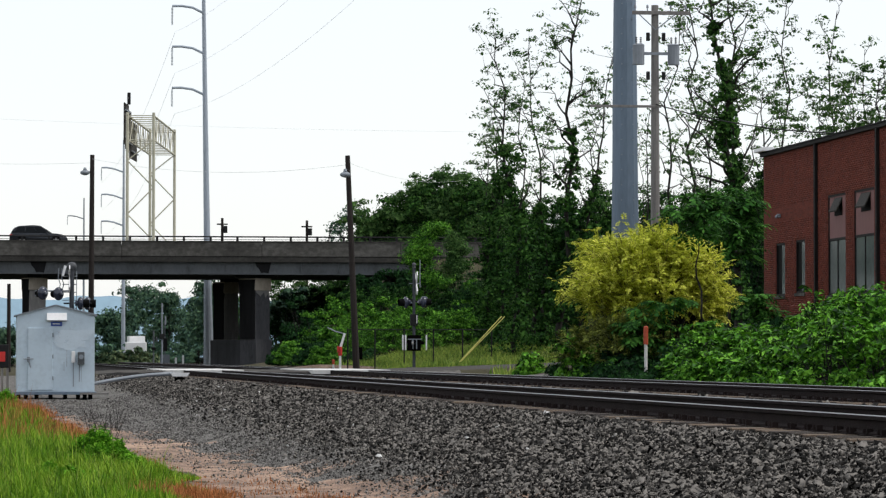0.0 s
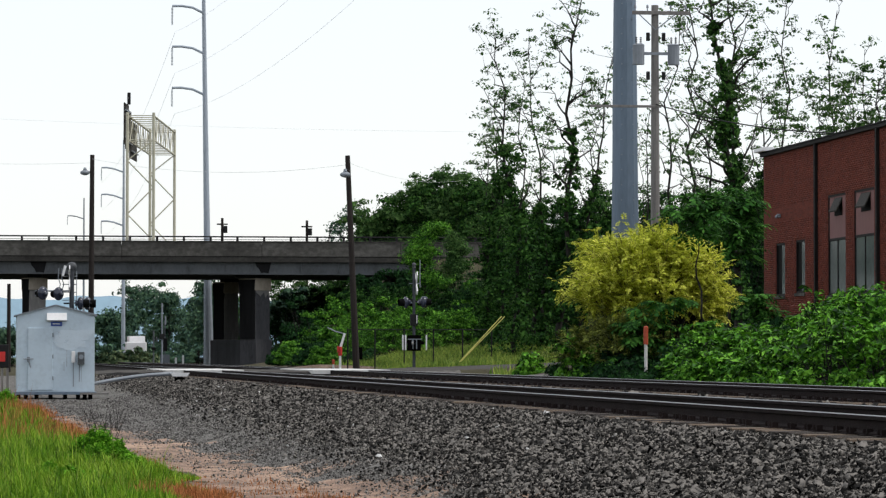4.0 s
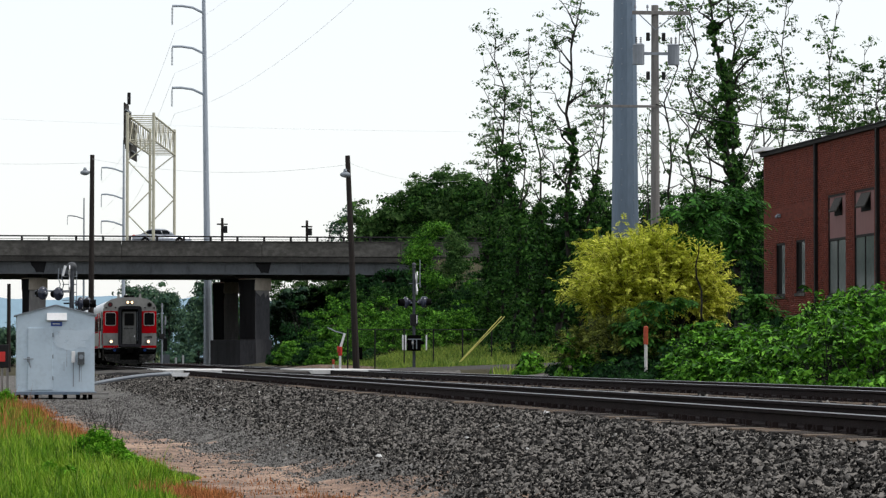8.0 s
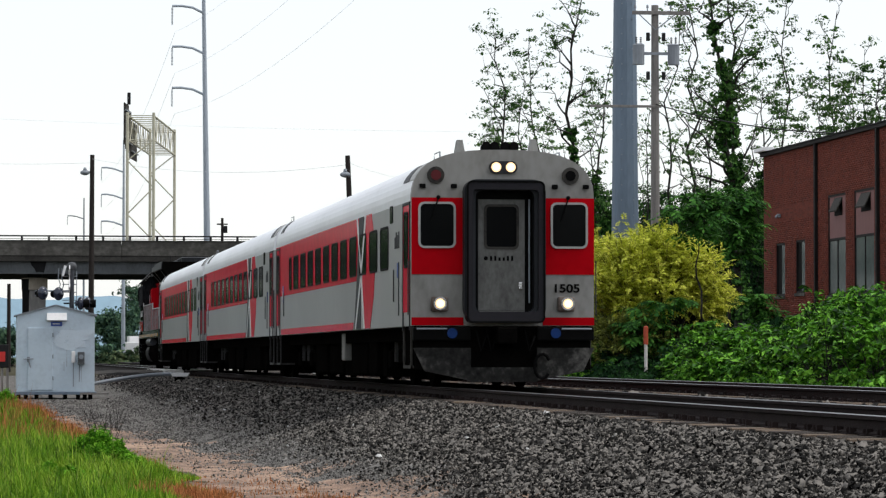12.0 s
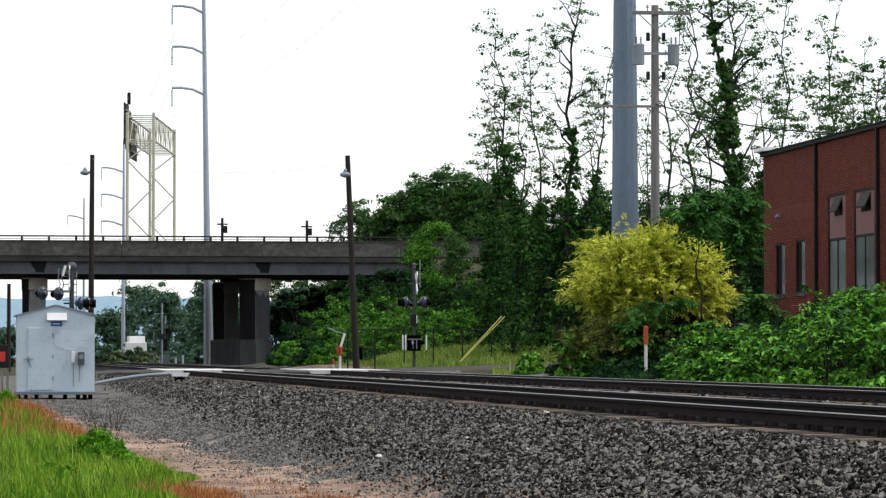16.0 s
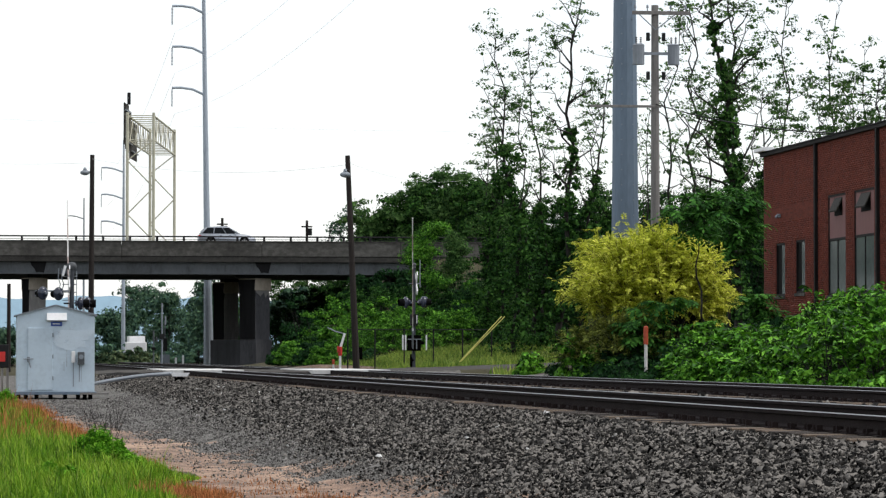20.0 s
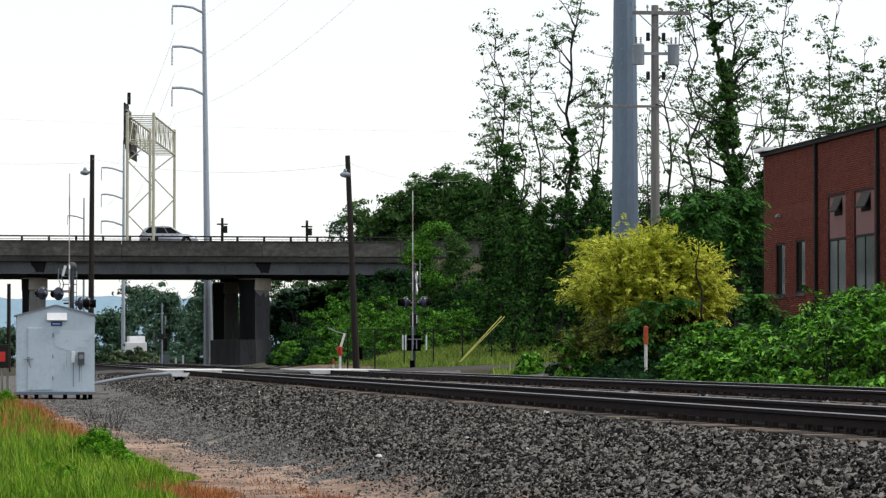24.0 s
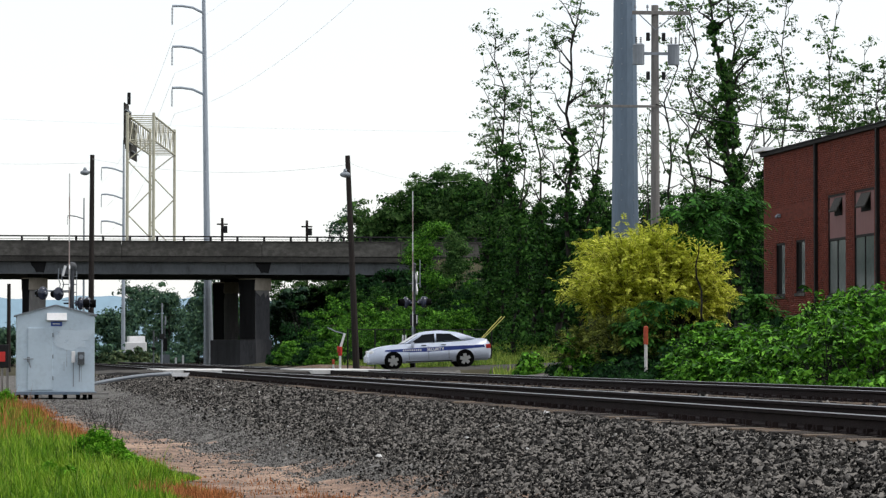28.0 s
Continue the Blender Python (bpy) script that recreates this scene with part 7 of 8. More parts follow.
def text_mesh(name, body, size, material, parent, m, label=""):
    cu = bpy.data.curves.new(name, "FONT")
    cu.offset = 0.0055
    cu.body, cu.size, cu.extrude, cu.align_x, cu.align_y = body, size, 0.004, "CENTER", "CENTER"
    tmp = bpy.data.objects.new(name, cu)
    scene.collection.objects.link(tmp)
    me = bpy.data.meshes.new_from_object(tmp.evaluated_get(bpy.context.evaluated_depsgraph_get()))
    bpy.data.objects.remove(tmp)
    ob = link(name, me, material, parent, label)
    ob.matrix_basis = m
    return ob


def cab_front(c, y0):
    """The driving end: red and grey end sheet with the gangway door, windows, lamps and pilot."""
    f = y0 - 0.03
    one("end_sheet", lambda m: prism(m, coach_outline(1.02, 3.92, 0.012), "y", f, y0 + 0.12), M["front_grey"], c, "light grey flat cab end")
    for s in (-1, 1):
        x0, x1 = s * 0.66, s * (HALF + 0.014)
        one("end_red_panel", lambda m: box(m, (min(x0, x1), f - 0.012, 1.865), (max(x0, x1), f - 0.001, 3.125)), M["front_red"], c)
        one("end_red_stripe", lambda m: box(m, (min(x0, x1), f - 0.012, 1.03), (max(x0, x1), f - 0.001, 1.16)), M["front_red"], c)
        w = one("cab_window", lambda m: prism(m, rounded(0.555, 0.695, 0.06, 4, s * 1.1, 2.675), "y", f - 0.03, f - 0.012), M["cab_glass"], c)
        one("cab_window_frame", lambda m: frame_ring(m, rounded(0.62, 0.76, 0.1, 4, s * 1.1, 2.675), rounded(0.55, 0.69, 0.07, 4, s * 1.1, 2.675), "y", f - 0.045, f - 0.012), M["galv_light"], w)
        one("wiper", lambda m: (tube(m, (s * 1.08, f - 0.06, 3.12), (s * 1.08 - 0.12, f - 0.06, 2.75), 0.012, n=6), ball(m, (s * 1.08, f - 0.05, 3.13), 0.035, n=8)), M["black"], w)
        for dx in (-0.24, 0.28):
            one("class_light", lambda m: box(m, (s * 1.1 + dx - 0.05, f - 0.05, 3.28), (s * 1.1 + dx + 0.05, f - 0.005, 3.35), 0.01), M["black"], c)
        p = one("round_port", lambda m: tube(m, (s * 1.12, f - 0.05, 3.495), (s * 1.12, f + 0.02, 3.495), 0.14, n=20), M["skirt"], c)
        one("port_lens", lambda m: tube(m, (s * 1.12, f - 0.062, 3.495), (s * 1.12, f - 0.04, 3.495), 0.085, n=16), M["port_red"] if s < 0 else M["black"], p)
        h = one("ditch_light_box", lambda m: box(m, (s * 1.05 - 0.15, f - 0.1, 1.26), (s * 1.05 + 0.13, f - 0.005, 1.5), 0.03), M["lamp_case"], c, "rust-stained lamp case")
        one("ditch_light", lambda m: tube(m, (s * 1.06, f - 0.142, 1.385), (s * 1.06, f - 0.1, 1.385), 0.05, n=18), M["lamp"], h)
        one("lamp_reflector", lambda m: tube(m, (s * 1.06, f - 0.137, 1.385), (s * 1.06, f - 0.1, 1.385), 0.08, n=18), M["lamp_rim"], h, "lamp reflector made to glow as the warm halo")
        one("light_rim", lambda m: tube(m, (s * 1.06, f - 0.13, 1.385), (s * 1.06, f - 0.09, 1.385), 0.11, n=18), M["chrome"], h)
        one("blue_marker", lambda m: tube(m, (s * 0.86, f - 0.12, 0.9), (s * 0.86, f - 0.02, 0.9), 0.085, n=14), M["marker_blue"], c)
        one("anticlimber", lambda m: box(m, (min(s * 0.55, s * 1.5), f - 0.1, 0.78), (max(s * 0.55, s * 1.5), f + 0.05, 1.0), 0.02), M["black"], c)
        one("grab_rail", lambda m: tube(m, (s * 0.95, f - 0.16, 0.97), (s * 1.45, f - 0.16, 0.97), 0.015, n=6), M["galv"], c)
        one("pilot_plate", lambda m: prism(m, [(s * 0.55, 0.12), (s * 1.32, 0.28), (s * 1.5, 0.66), (s * 0.55, 0.66)], "y", f - 0.12, f - 0.06), M["pilot"], c, "dusty black steel pilot plate")
    one("pilot_centre", lambda m: box(m, (-0.55, f - 0.12, 0.1), (0.55, f - 0.07, 0.34)), M["pilot"], c)
    one("under_beam", lambda m: box(m, (-1.45, f - 0.02, 0.3), (1.45, f + 0.5, 1.0)), M["soot"], c)
    one("air_hose", lambda m: path_tube(m, [(0.62 + 0.13 * math.cos(a), f - 0.2, 0.36 + 0.2 * math.sin(a)) for a in np.linspace(0.5, 5.6, 12)], 0.028, 6), M["rubber"], c)
    for x in (-0.45, -0.28, 0.35):
        one("hose", lambda m: path_tube(m, [(x, f - 0.05, 0.95), (x + 0.05, f - 0.22, 0.6), (x + 0.16, f - 0.1, 0.85)], 0.022, 6), M["rubber"], c)
    one("gangway_frame", lambda m: frame_ring(m, rounded(1.27, 2.30, 0.08, 5, 0, 2.23), rounded(1.09, 2.00, 0.06, 5, 0, 2.25), "y", f - 0.32, f), M["gangway"], c, "dark rubber gangway surround")
    one("gangway_edge", lambda m: frame_ring(m, rounded(1.295, 2.325, 0.09, 5, 0, 2.23), rounded(1.24, 2.27, 0.07, 5, 0, 2.23), "y", f - 0.335, f - 0.3), M["black"], c)
    d = one("gangway_door", lambda m: box(m, (-0.42, f - 0.02, 1.27), (0.36, f + 0.005, 3.1), 0.01), M["door_shade_grime"], c, "grey gangway door")
    # Flat black strips stand in for the shaded recess round the door.
    one("door_recess", lambda m: (box(m, (0.36, f - 0.012, 1.25), (0.53, f - 0.002, 3.27)), box(m, (-0.53, f - 0.012, 3.1), (0.36, f - 0.002, 3.27)), box(m, (-0.53, f - 0.012, 1.25), (-0.42, f - 0.002, 3.1))), M["black"], c)
    one("door_window", lambda m: prism(m, rounded(0.52, 0.68, 0.06, 4, -0.03, 2.65), "y", f - 0.032, f - 0.02), M["cab_glass"], d)
    one("door_window_frame", lambda m: frame_ring(m, rounded(0.58, 0.74, 0.08, 4, -0.03, 2.65), rounded(0.5, 0.66, 0.06, 4, -0.03, 2.65), "y", f - 0.036, f - 0.02), M["skirt"], d)
    one("door_handle", lambda m: box(m, (0.25, f - 0.06, 1.62), (0.31, f - 0.02, 1.74), 0.01), M["chrome"], d)
    one("logo_disc", lambda m: tube(m, (-0.29, f - 0.026, 2.13), (-0.29, f - 0.02, 2.13), 0.035, n=14), M["black"], d)
    for i, h in enumerate((0.1, 0.1, 0.07, 0.07, 0.1, 0.1)):
        one("logo_bar", lambda m: box(m, (-0.22 + 0.07 * i, f - 0.026, 2.09), (-0.185 + 0.07 * i, f - 0.02, 2.09 + h * 0.8)), M["black"], d)
    one("grab_bar", lambda m: tube(m, (0.42, f - 0.1, 1.4), (0.42, f - 0.1, 3.1), 0.014, n=6), M["galv"], d)
    hl = one("headlight_case", lambda m: prism(m, rounded(0.46, 0.2, 0.09, 4, 0, 3.63), "y", f - 0.05, f), M["train_dark"], c)
    for dx in (-0.12, 0.12):
        one("headlight", lambda m: tube(m, (dx, f - 0.072, 3.63), (dx, f - 0.04, 3.63), 0.05, n=18), M["lamp"], hl)
        one("lamp_reflector", lambda m: tube(m, (dx, f - 0.067, 3.63), (dx, f - 0.04, 3.63), 0.08, n=18), M["lamp_rim"], hl, "lamp reflector made to glow as the warm halo")
    hn = one("air_horn", lambda m: [tube(m, (x, y0 + 0.1, 3.98), (x, y0 + 0.55, 3.98), 0.085, 0.035, n=12) for x in (-0.26, -0.12, 0.06, 0.2)] and box(m, (-0.3, y0 + 0.3, 3.86), (0.28, y0 + 0.5, 3.97), 0.02), M["black"], c)
    for s, z in ((-0.62, 4.12), (0.62, 4.14)):
        def fin(m):
            box(m, (s - 0.11, y0 + 0.5, 3.68), (s + 0.11, y0 + 0.9, z))
            for v in m.verts:
                if v.co.z > 4:
                    v.co.x, v.co.y = s + (v.co.x - s) * 0.4, y0 + 0.72 + (v.co.y - y0 - 0.72) * 0.4
        one("antenna_fin", fin, M["door_grey"], c)
    text_mesh("fleet_number", "1505", 0.19, M["black"], c, pose(1.05, f - 0.016, 1.632, 90, 0, 0) @ Matrix.Diagonal((1.22, 1.0, 1.0, 1.0)))


def locomotive():
    """A four-axle road switcher; its cab end is the far one (high y)."""
    e = thing("diesel_locomotive", (0, 0, 0), "black, red and silver diesel locomotive with white handrails", "locomotive")
    L = 18.0
    one("frame_sill", lambda m: box(m, (-1.5, 0.6, 1.29), (1.5, L - 0.5, 1.62), 0.02), M["hood_black"], e)
    tank = one("fuel_tank", lambda m: prism(m, [(-1.40, 0.72), (-1.34, 0.44), (-1.15, 0.2), (1.15, 0.2), (1.34, 0.44), (1.40, 0.72), (1.36, 0.98), (-1.36, 0.98)], "y", 6.2, 12.3), M["soot"], e)
    guard = [(-1.2 - 0.25 * math.cos(a), 0.66 + 0.36 * math.sin(a)) for a in np.linspace(-1.35, 1.2, 10)]
    # Grey shell stands in for the light on the far end of the tank.
    one("tank_guard", lambda m: prism(m, guard + [(x + 0.05, z) for x, z in reversed(guard)], "y", 10.4, 12.35), M["step_and_tank_grey"], tank, "grey shell painted for the light on the tank end")
    one("air_reservoir", lambda m: (tube(m, (-1.36, 7.7, 1.13), (-1.36, 11.1, 1.13), 0.145, n=16), tube(m, (-1.36, 11.1, 1.13), (-1.36, 11.2, 1.13), 0.145, 0.09, n=16)), M["tank_steel"], e, "dull steel cylindrical air tank", smooth=False)
    # hood in panels: doors, red and silver flash, black rear
    one("long_hood", lambda m: (box(m, (-0.92, 1.3, 1.46), (0.92, 14.0, 3.72), 0.04), prism(m, [(-0.92, 3.72), (0.92, 3.72), (0.5, 4.05), (-0.5, 4.05)], "y", 1.3, 14.0)), M["hood_black"], e)
    for s in (-1, 1):
        x = s * 0.92
        def skin(name, pts, mt, d=0.01):
            return one(name, lambda m: prism(m, pts, "x", x, x + s * d), M[mt], e)
        skin("red_hood_panel", [(13.95, 1.62), (7.2, 1.62), (7.05, 2.6), (7.1, 3.68), (13.95, 3.68)], "hood_red", 0.008)
        skin("silver_flash", [(11.15, 1.62), (9.75, 1.62), (9.95, 2.3), (9.6, 3.0), (9.45, 3.68), (11.0, 3.68), (11.1, 2.6)], "flash_silver", 0.014)
        skin("charcoal_flash", [(10.45, 1.62), (10.2, 1.62), (9.95, 2.3), (9.62, 3.0), (9.45, 3.68), (9.85, 3.68), (9.95, 3.0), (10.15, 2.3)], "train_dark", 0.017)
        skin("silver_line", [(9.4, 1.62), (9.25, 1.62), (10.1, 2.6), (10.55, 3.68), (10.68, 3.68), (10.25, 2.6)], "flash_silver", 0.02)
        for y in (3.9, 4.95, 5.95):
            dr = one("hood_door", lambda m: box(m, (min(x, x + s * 0.02), y, 1.75), (max(x, x + s * 0.02), y + 1.0, 3.45), 0.012), M["hood_black"], e)
            for dy, z in ((0.12, 3.1), (0.8, 3.1), (0.46, 3.15), (0.46, 2.0)):
                one("door_latch", lambda m: box(m, (min(x, x + s * 0.035), y + dy, z), (max(x, x + s * 0.035), y + dy + 0.06, z + 0.17)), M["black"], dr)
        for y, w in ((2.9, 0.95), (2.15, 0.7), (1.45, 0.66)):
            dr = one("louvre_door", lambda m: box(m, (min(x, x + s * 0.02), y, 1.75), (max(x, x + s * 0.02), y + w, 3.45), 0.012), M["hood_black"], e)
            for z in np.concatenate([np.arange(1.85, 2.35, 0.085), np.arange(2.5, 3.15, 0.085)]):
                one("louvre", lambda m: prism(m, [(x + s * 0.02, z + 0.06), (x + s * 0.055, z), (x + s * 0.05, z - 0.012), (x + s * 0.02, z + 0.012)], "y", y + 0.12, y + w - 0.14), M["louvre_grey"], dr)
            for dy in (0.05, w - 0.1):
                one("door_latch", lambda m: box(m, (min(x, x + s * 0.035), y + dy, 3.2), (max(x, x + s * 0.035), y + dy + 0.06, 3.36)), M["black"], dr)
        one("riveted_strip", lambda m: [box(m, (min(x, x + s * 0.03), y, 3.475), (max(x, x + s * 0.03), y + 0.06, 3.53)) for y in np.arange(1.4, 7.0, 0.16)], M["train_dark"], e)["kind"] = "stuff"
        for y in np.arange(7.45, 11.6, 0.62):
            for z in (3.12, 3.44):
                one("door_latch", lambda m: box(m, (min(x, x + s * 0.03), y, z), (max(x, x + s * 0.03), y + 0.05, z + 0.13)), M["black"], e)
            one("door_seam", lambda m: box(m, (min(x, x + s * 0.0225), y + 0.28, 1.7), (max(x, x + s * 0.0225), y + 0.292, 3.6)), M["train_dark"], e)
        text_mesh("fleet_number", "6699", 0.45, M["white_plain"], e, pose(x + s * 0.045, 5.55, 2.8, 90, 0, -90) if s < 0 else pose(x + s * 0.045, 5.55, 2.8, 90, 0, 90))
        # walkway railing
        xs_ = s * 1.46
        one("handrail", lambda m: path_tube(m, [(xs_, 1.4, 1.5), (xs_, 1.4, 2.38), (xs_, 1.5, 2.45), (xs_, 5.95, 2.46), (xs_, 6.1, 2.52), (xs_, 6.3, 2.7), (xs_, 13.8, 2.7), (xs_, 14.0, 2.82), (xs_, 14.15, 3.1)], 0.021, 8), M["rail_paint"], e, "pale grey tubular handrail")
        for y in (13.8, 12.85, 11.85, 10.9, 9.9, 8.95, 8.0, 7.05, 6.3, 5.3, 4.35, 3.4, 2.45):
            one("stanchion", lambda m: path_tube(m, [(xs_ - s * 0.03, y, 1.32), (xs_ - s * 0.03, y, 1.6), (xs_ - s * 0.02, y, 2.3), (xs_, y, 2.46 if y < 6.2 else 2.7)], 0.019, 6), M["rail_paint"], e)
            one("rail_clamp", lambda m: ball(m, (xs_, y, 2.46 if y < 6.2 else 2.7), 0.032, n=8), M["rail_paint"], e)
        for i, y in enumerate(np.arange(1.7, 17.2, 0.56)):
            one("hazard_mark", lambda m: box(m, (min(xs_ * 1.028, xs_ * 1.032), y, 1.35), (max(xs_ * 1.028, xs_ * 1.032), y + 0.25, 1.46)), M["hazard_white"] if i % 2 else M["amber"], e)
        one("end_handrail", lambda m: (path_tube(m, [(xs_, 1.05, 0.75), (xs_, 1.05, 2.5), (xs_, 0.95, 2.6), (xs_, 0.45, 2.68), (xs_, 0.36, 2.6), (xs_, 0.36, 0.95)], 0.021, 8), path_tube(m, [(xs_, 1.05, 0.78), (xs_ - s * 0.12, 1.05, 0.7), (xs_ - s * 0.12, 0.36, 0.7), (xs_, 0.36, 0.95)], 0.018, 6)), M["rail_paint"], e)
        for y in (1.0, L - 1.3):
            for dy in (0.42, -0.42):
                one("ladder_side", lambda m: box(m, (min(xs_, xs_ - s * 0.03), y + dy, 0.3), (max(xs_, xs_ - s * 0.03), y + dy + 0.04, 1.3), 0.006), M["train_black"], e)
            for z in (0.35, 0.72, 1.05):
                one("step", lambda m: box(m, (min(xs_, xs_ - s * 0.28), y - 0.38, z), (max(xs_, xs_ - s * 0.28), y + 0.45, z + 0.04)), M["dark_steel"], e)
    # radiator and dynamic brake flares: black undersides carry their shade, grey lips and the ribs between them their
    # light
    for name, ya, yb, zr, xo, zo, zt in (("radiator_flare", 1.45, 6.95, 3.48, 1.36, 4.04, 4.30), ("brake_flare", 7.3, 10.65, 3.68, 1.28, 4.10, 4.28), ("hood_brow", 10.95, 14.0, 3.68, 1.12, 4.02, 4.2)):
        fl = one(name, lambda m: prism(m, [(-0.92, zr), (-xo, zo), (-xo + 0.04, zt), (xo - 0.04, zt), (xo, zo), (0.92, zr)], "y", ya, yb), M["soot"], e)
        for s in (-1, 1):
            one("flare_lip", lambda m: prism(m, [(s * (xo - 0.02), zo - 0.03), (s * (xo + 0.02), zo - 0.02), (s * (xo - 0.01), zt + 0.01), (s * (xo - 0.05), zt)], "y", ya, yb), M["louvre_grey"], fl, "outer lip with its light put into grey")
    for y, zr, xo, zo in ((6.95, 3.46, 1.38, 4.06), (10.65, 3.66, 1.32, 4.10), (2.75, 3.46, 1.38, 4.06)):
        one("flare_rib", lambda m: prism(m, [(-0.92, zr), (-xo, zo), (-xo + 0.04, 4.33), (xo - 0.04, 4.33), (xo, zo), (0.92, zr)], "y", y, y + 0.32), M["train_dark"], e)
    for y in (2.2, 3.3, 4.4, 7.2, 8.6):
        one("roof_fan", lambda m: (tube(m, (0, y, 4.2), (0, y, 4.46), 0.55, n=20), tube(m, (0, y, 4.46), (0, y, 4.5), 0.58, 0.5, n=20)), M["train_dark"], e)
    one("exhaust_silencer", lambda m: box(m, (-0.5, 9.4, 4.2), (0.5, 10.6, 4.5), 0.04), M["soot"], e)
    one("roof_rail", lambda m: path_tube(m, [(-1.0, 1.6, 4.28), (-1.0, 1.6, 4.52), (-1.0, 6.2, 4.52), (-1.0, 6.2, 4.28)], 0.02, 6), M["dark_steel"], e)
    one("blower_bulge", lambda m: (prism(m, [(11.5, 1.62), (13.15, 1.62), (13.15, 2.75)] + [(12.45 + 0.70 * math.cos(a), 2.75 + 0.70 * math.sin(a)) for a in np.linspace(0.12, 1.57, 9)] + [(11.5, 3.45)], "x", -1.24, 0), bmesh.ops.bevel(m, geom=list(m.edges), offset=0.05, segments=2, affect="EDGES")), M["hood_red"], e, "rounded red blower housing")
    one("cab_rear_pipe", lambda m: tube(m, (-1.2, 13.95, 2.4), (-1.2, 13.95, 3.2), 0.02, n=6), M["galv"], e)
    # cab and nose
    k = one("cab", lambda m: prism(m, [(-1.5, 1.46), (1.5, 1.46), (1.5, 3.7), (0.85, 4.32), (-0.85, 4.32), (-1.5, 3.7)], "y", 14.0, 16.1), M["hood_black"], e)
    one("cab_roof", lambda m: prism(m, [(-1.56, 3.68), (-0.88, 4.36), (0.88, 4.36), (1.56, 3.68), (1.56, 3.74), (0.9, 4.42), (-0.9, 4.42), (-1.56, 3.74)], "y", 13.9, 16.3), M["black"], k)
    for s in (-1, 1):
        x = s * 1.5
        for ya, yb in ((14.3, 15.05), (15.15, 15.8)):
            one("cab_window", lambda m: prism(m, rounded(yb - ya, 0.75, 0.05, 3, (ya + yb) / 2, 3.15), "x", x, x + s * 0.015), M["cab_glass"], k)
        one("window_trim", lambda m: box(m, (min(x, x + s * 0.03), 15.05, 2.75), (max(x, x + s * 0.085), 15.15, 3.55)), M["train_dark"], k)
        one("window_frame", lambda m: frame_ring(m, rounded(1.62, 0.86, 0.06, 3, 15.05, 3.15), rounded(1.52, 0.76, 0.05, 3, 15.05, 3.15), "x", x, x + s * 0.09), M["louvre_grey"], k, "grey sliding window frame")
        for ya in (14.35, 15.0, 15.6):
            one("cab_panel", lambda m: box(m, (min(x, x + s * 0.015), ya, 2.12), (max(x, x + s * 0.015), ya + 0.03, 2.68)), M["black"], k)
        one("arm_rest", lambda m: box(m, (min(x, x + s * 0.07), 14.3, 2.68), (max(x, x + s * 0.07), 15.8, 2.73), 0.01), M["black"], k)
        one("mirror", lambda m: box(m, (min(x, x + s * 0.12), 15.9, 2.95), (max(x, x + s * 0.16), 15.94, 3.45), 0.01), M["black"], k)
        one("cab_stripe", lambda m: box(m, (min(x, x + s * 0.01), 14.02, 1.62), (max(x, x + s * 0.01), 16.08, 2.05)), M["hood_red"], k)
        for i, h in enumerate((0.26, 0.26, 0.17, 0.17, 0.26, 0.26)):
            one("logo_bar", lambda m: box(m, (min(x, x + s * 0.012), 14.25 + 0.22 * i, 2.25), (max(x, x + s * 0.012), 14.35 + 0.22 * i, 2.25 + h)), M["white_plain"], k)
    one("short_hood", lambda m: box(m, (-1.15, 16.1, 1.6), (1.15, 17.2, 2.55), 0.08), M["hood_red"], e, "red short nose")
    one("end_platform", lambda m: box(m, (-1.5, 17.2, 0.6), (1.5, 17.5, 1.46), 0.02), M["train_black"], e)
    one("end_platform", lambda m: box(m, (-1.5, 0.45, 0.6), (1.5, 0.62, 1.46), 0.02), M["train_black"], e)
    one("end_railing", lambda m: (path_tube(m, [(-1.4, 17.45, 0.6), (-1.4, 17.45, 2.5), (-0.5, 17.45, 2.5)], 0.022, 6), path_tube(m, [(1.4, 17.45, 0.6), (1.4, 17.45, 2.5), (0.5, 17.45, 2.5)], 0.022, 6), path_tube(m, [(-1.45, 17.0, 1.4), (-1.45, 17.0, 2.4), (-1.45, 16.2, 2.4)], 0.022, 6)), M["white_plain"], e)
    one("snow_plough", lambda m: prism(m, [(-1.45, 0.15), (1.45, 0.15), (1.45, 0.6), (-1.45, 0.6)], "y", 17.45, 17.6), M["soot"], e)
    one("coupler", lambda m: box(m, (-0.16, L - 0.6, 0.72), (0.16, L + 0.1, 1.0), 0.03), M["soot"], e)
    one("coupler", lambda m: box(m, (-0.16, 0.0, 0.72), (0.16, 0.6, 1.0), 0.03), M["soot"], e)
    for yc in (3.9, 14.5):
        t = one("truck", lambda m: (box(m, (-1.3, yc - 1.9, 0.45), (-1.1, yc + 1.9, 0.85), 0.04), box(m, (1.1, yc - 1.9, 0.45), (1.3, yc + 1.9, 0.85), 0.04), box(m, (-1.1, yc - 0.4, 0.5), (1.1, yc + 0.4, 1.1)), box(m, (-0.62, yc - 2.1, 0.12), (0.62, yc + 2.1, 0.95))), M["soot"], e)
        for dy in (-1.37, 1.37):
            one("wheelset", lambda m: (tube(m, (-0.80, yc + dy, 0.51), (-0.67, yc + dy, 0.51), 0.51, n=24), tube(m, (0.67, yc + dy, 0.51), (0.80, yc + dy, 0.51), 0.51, n=24), tube(m, (-0.7, yc + dy, 0.51), (0.7, yc + dy, 0.51), 0.09, n=10)), M["soot"], t)
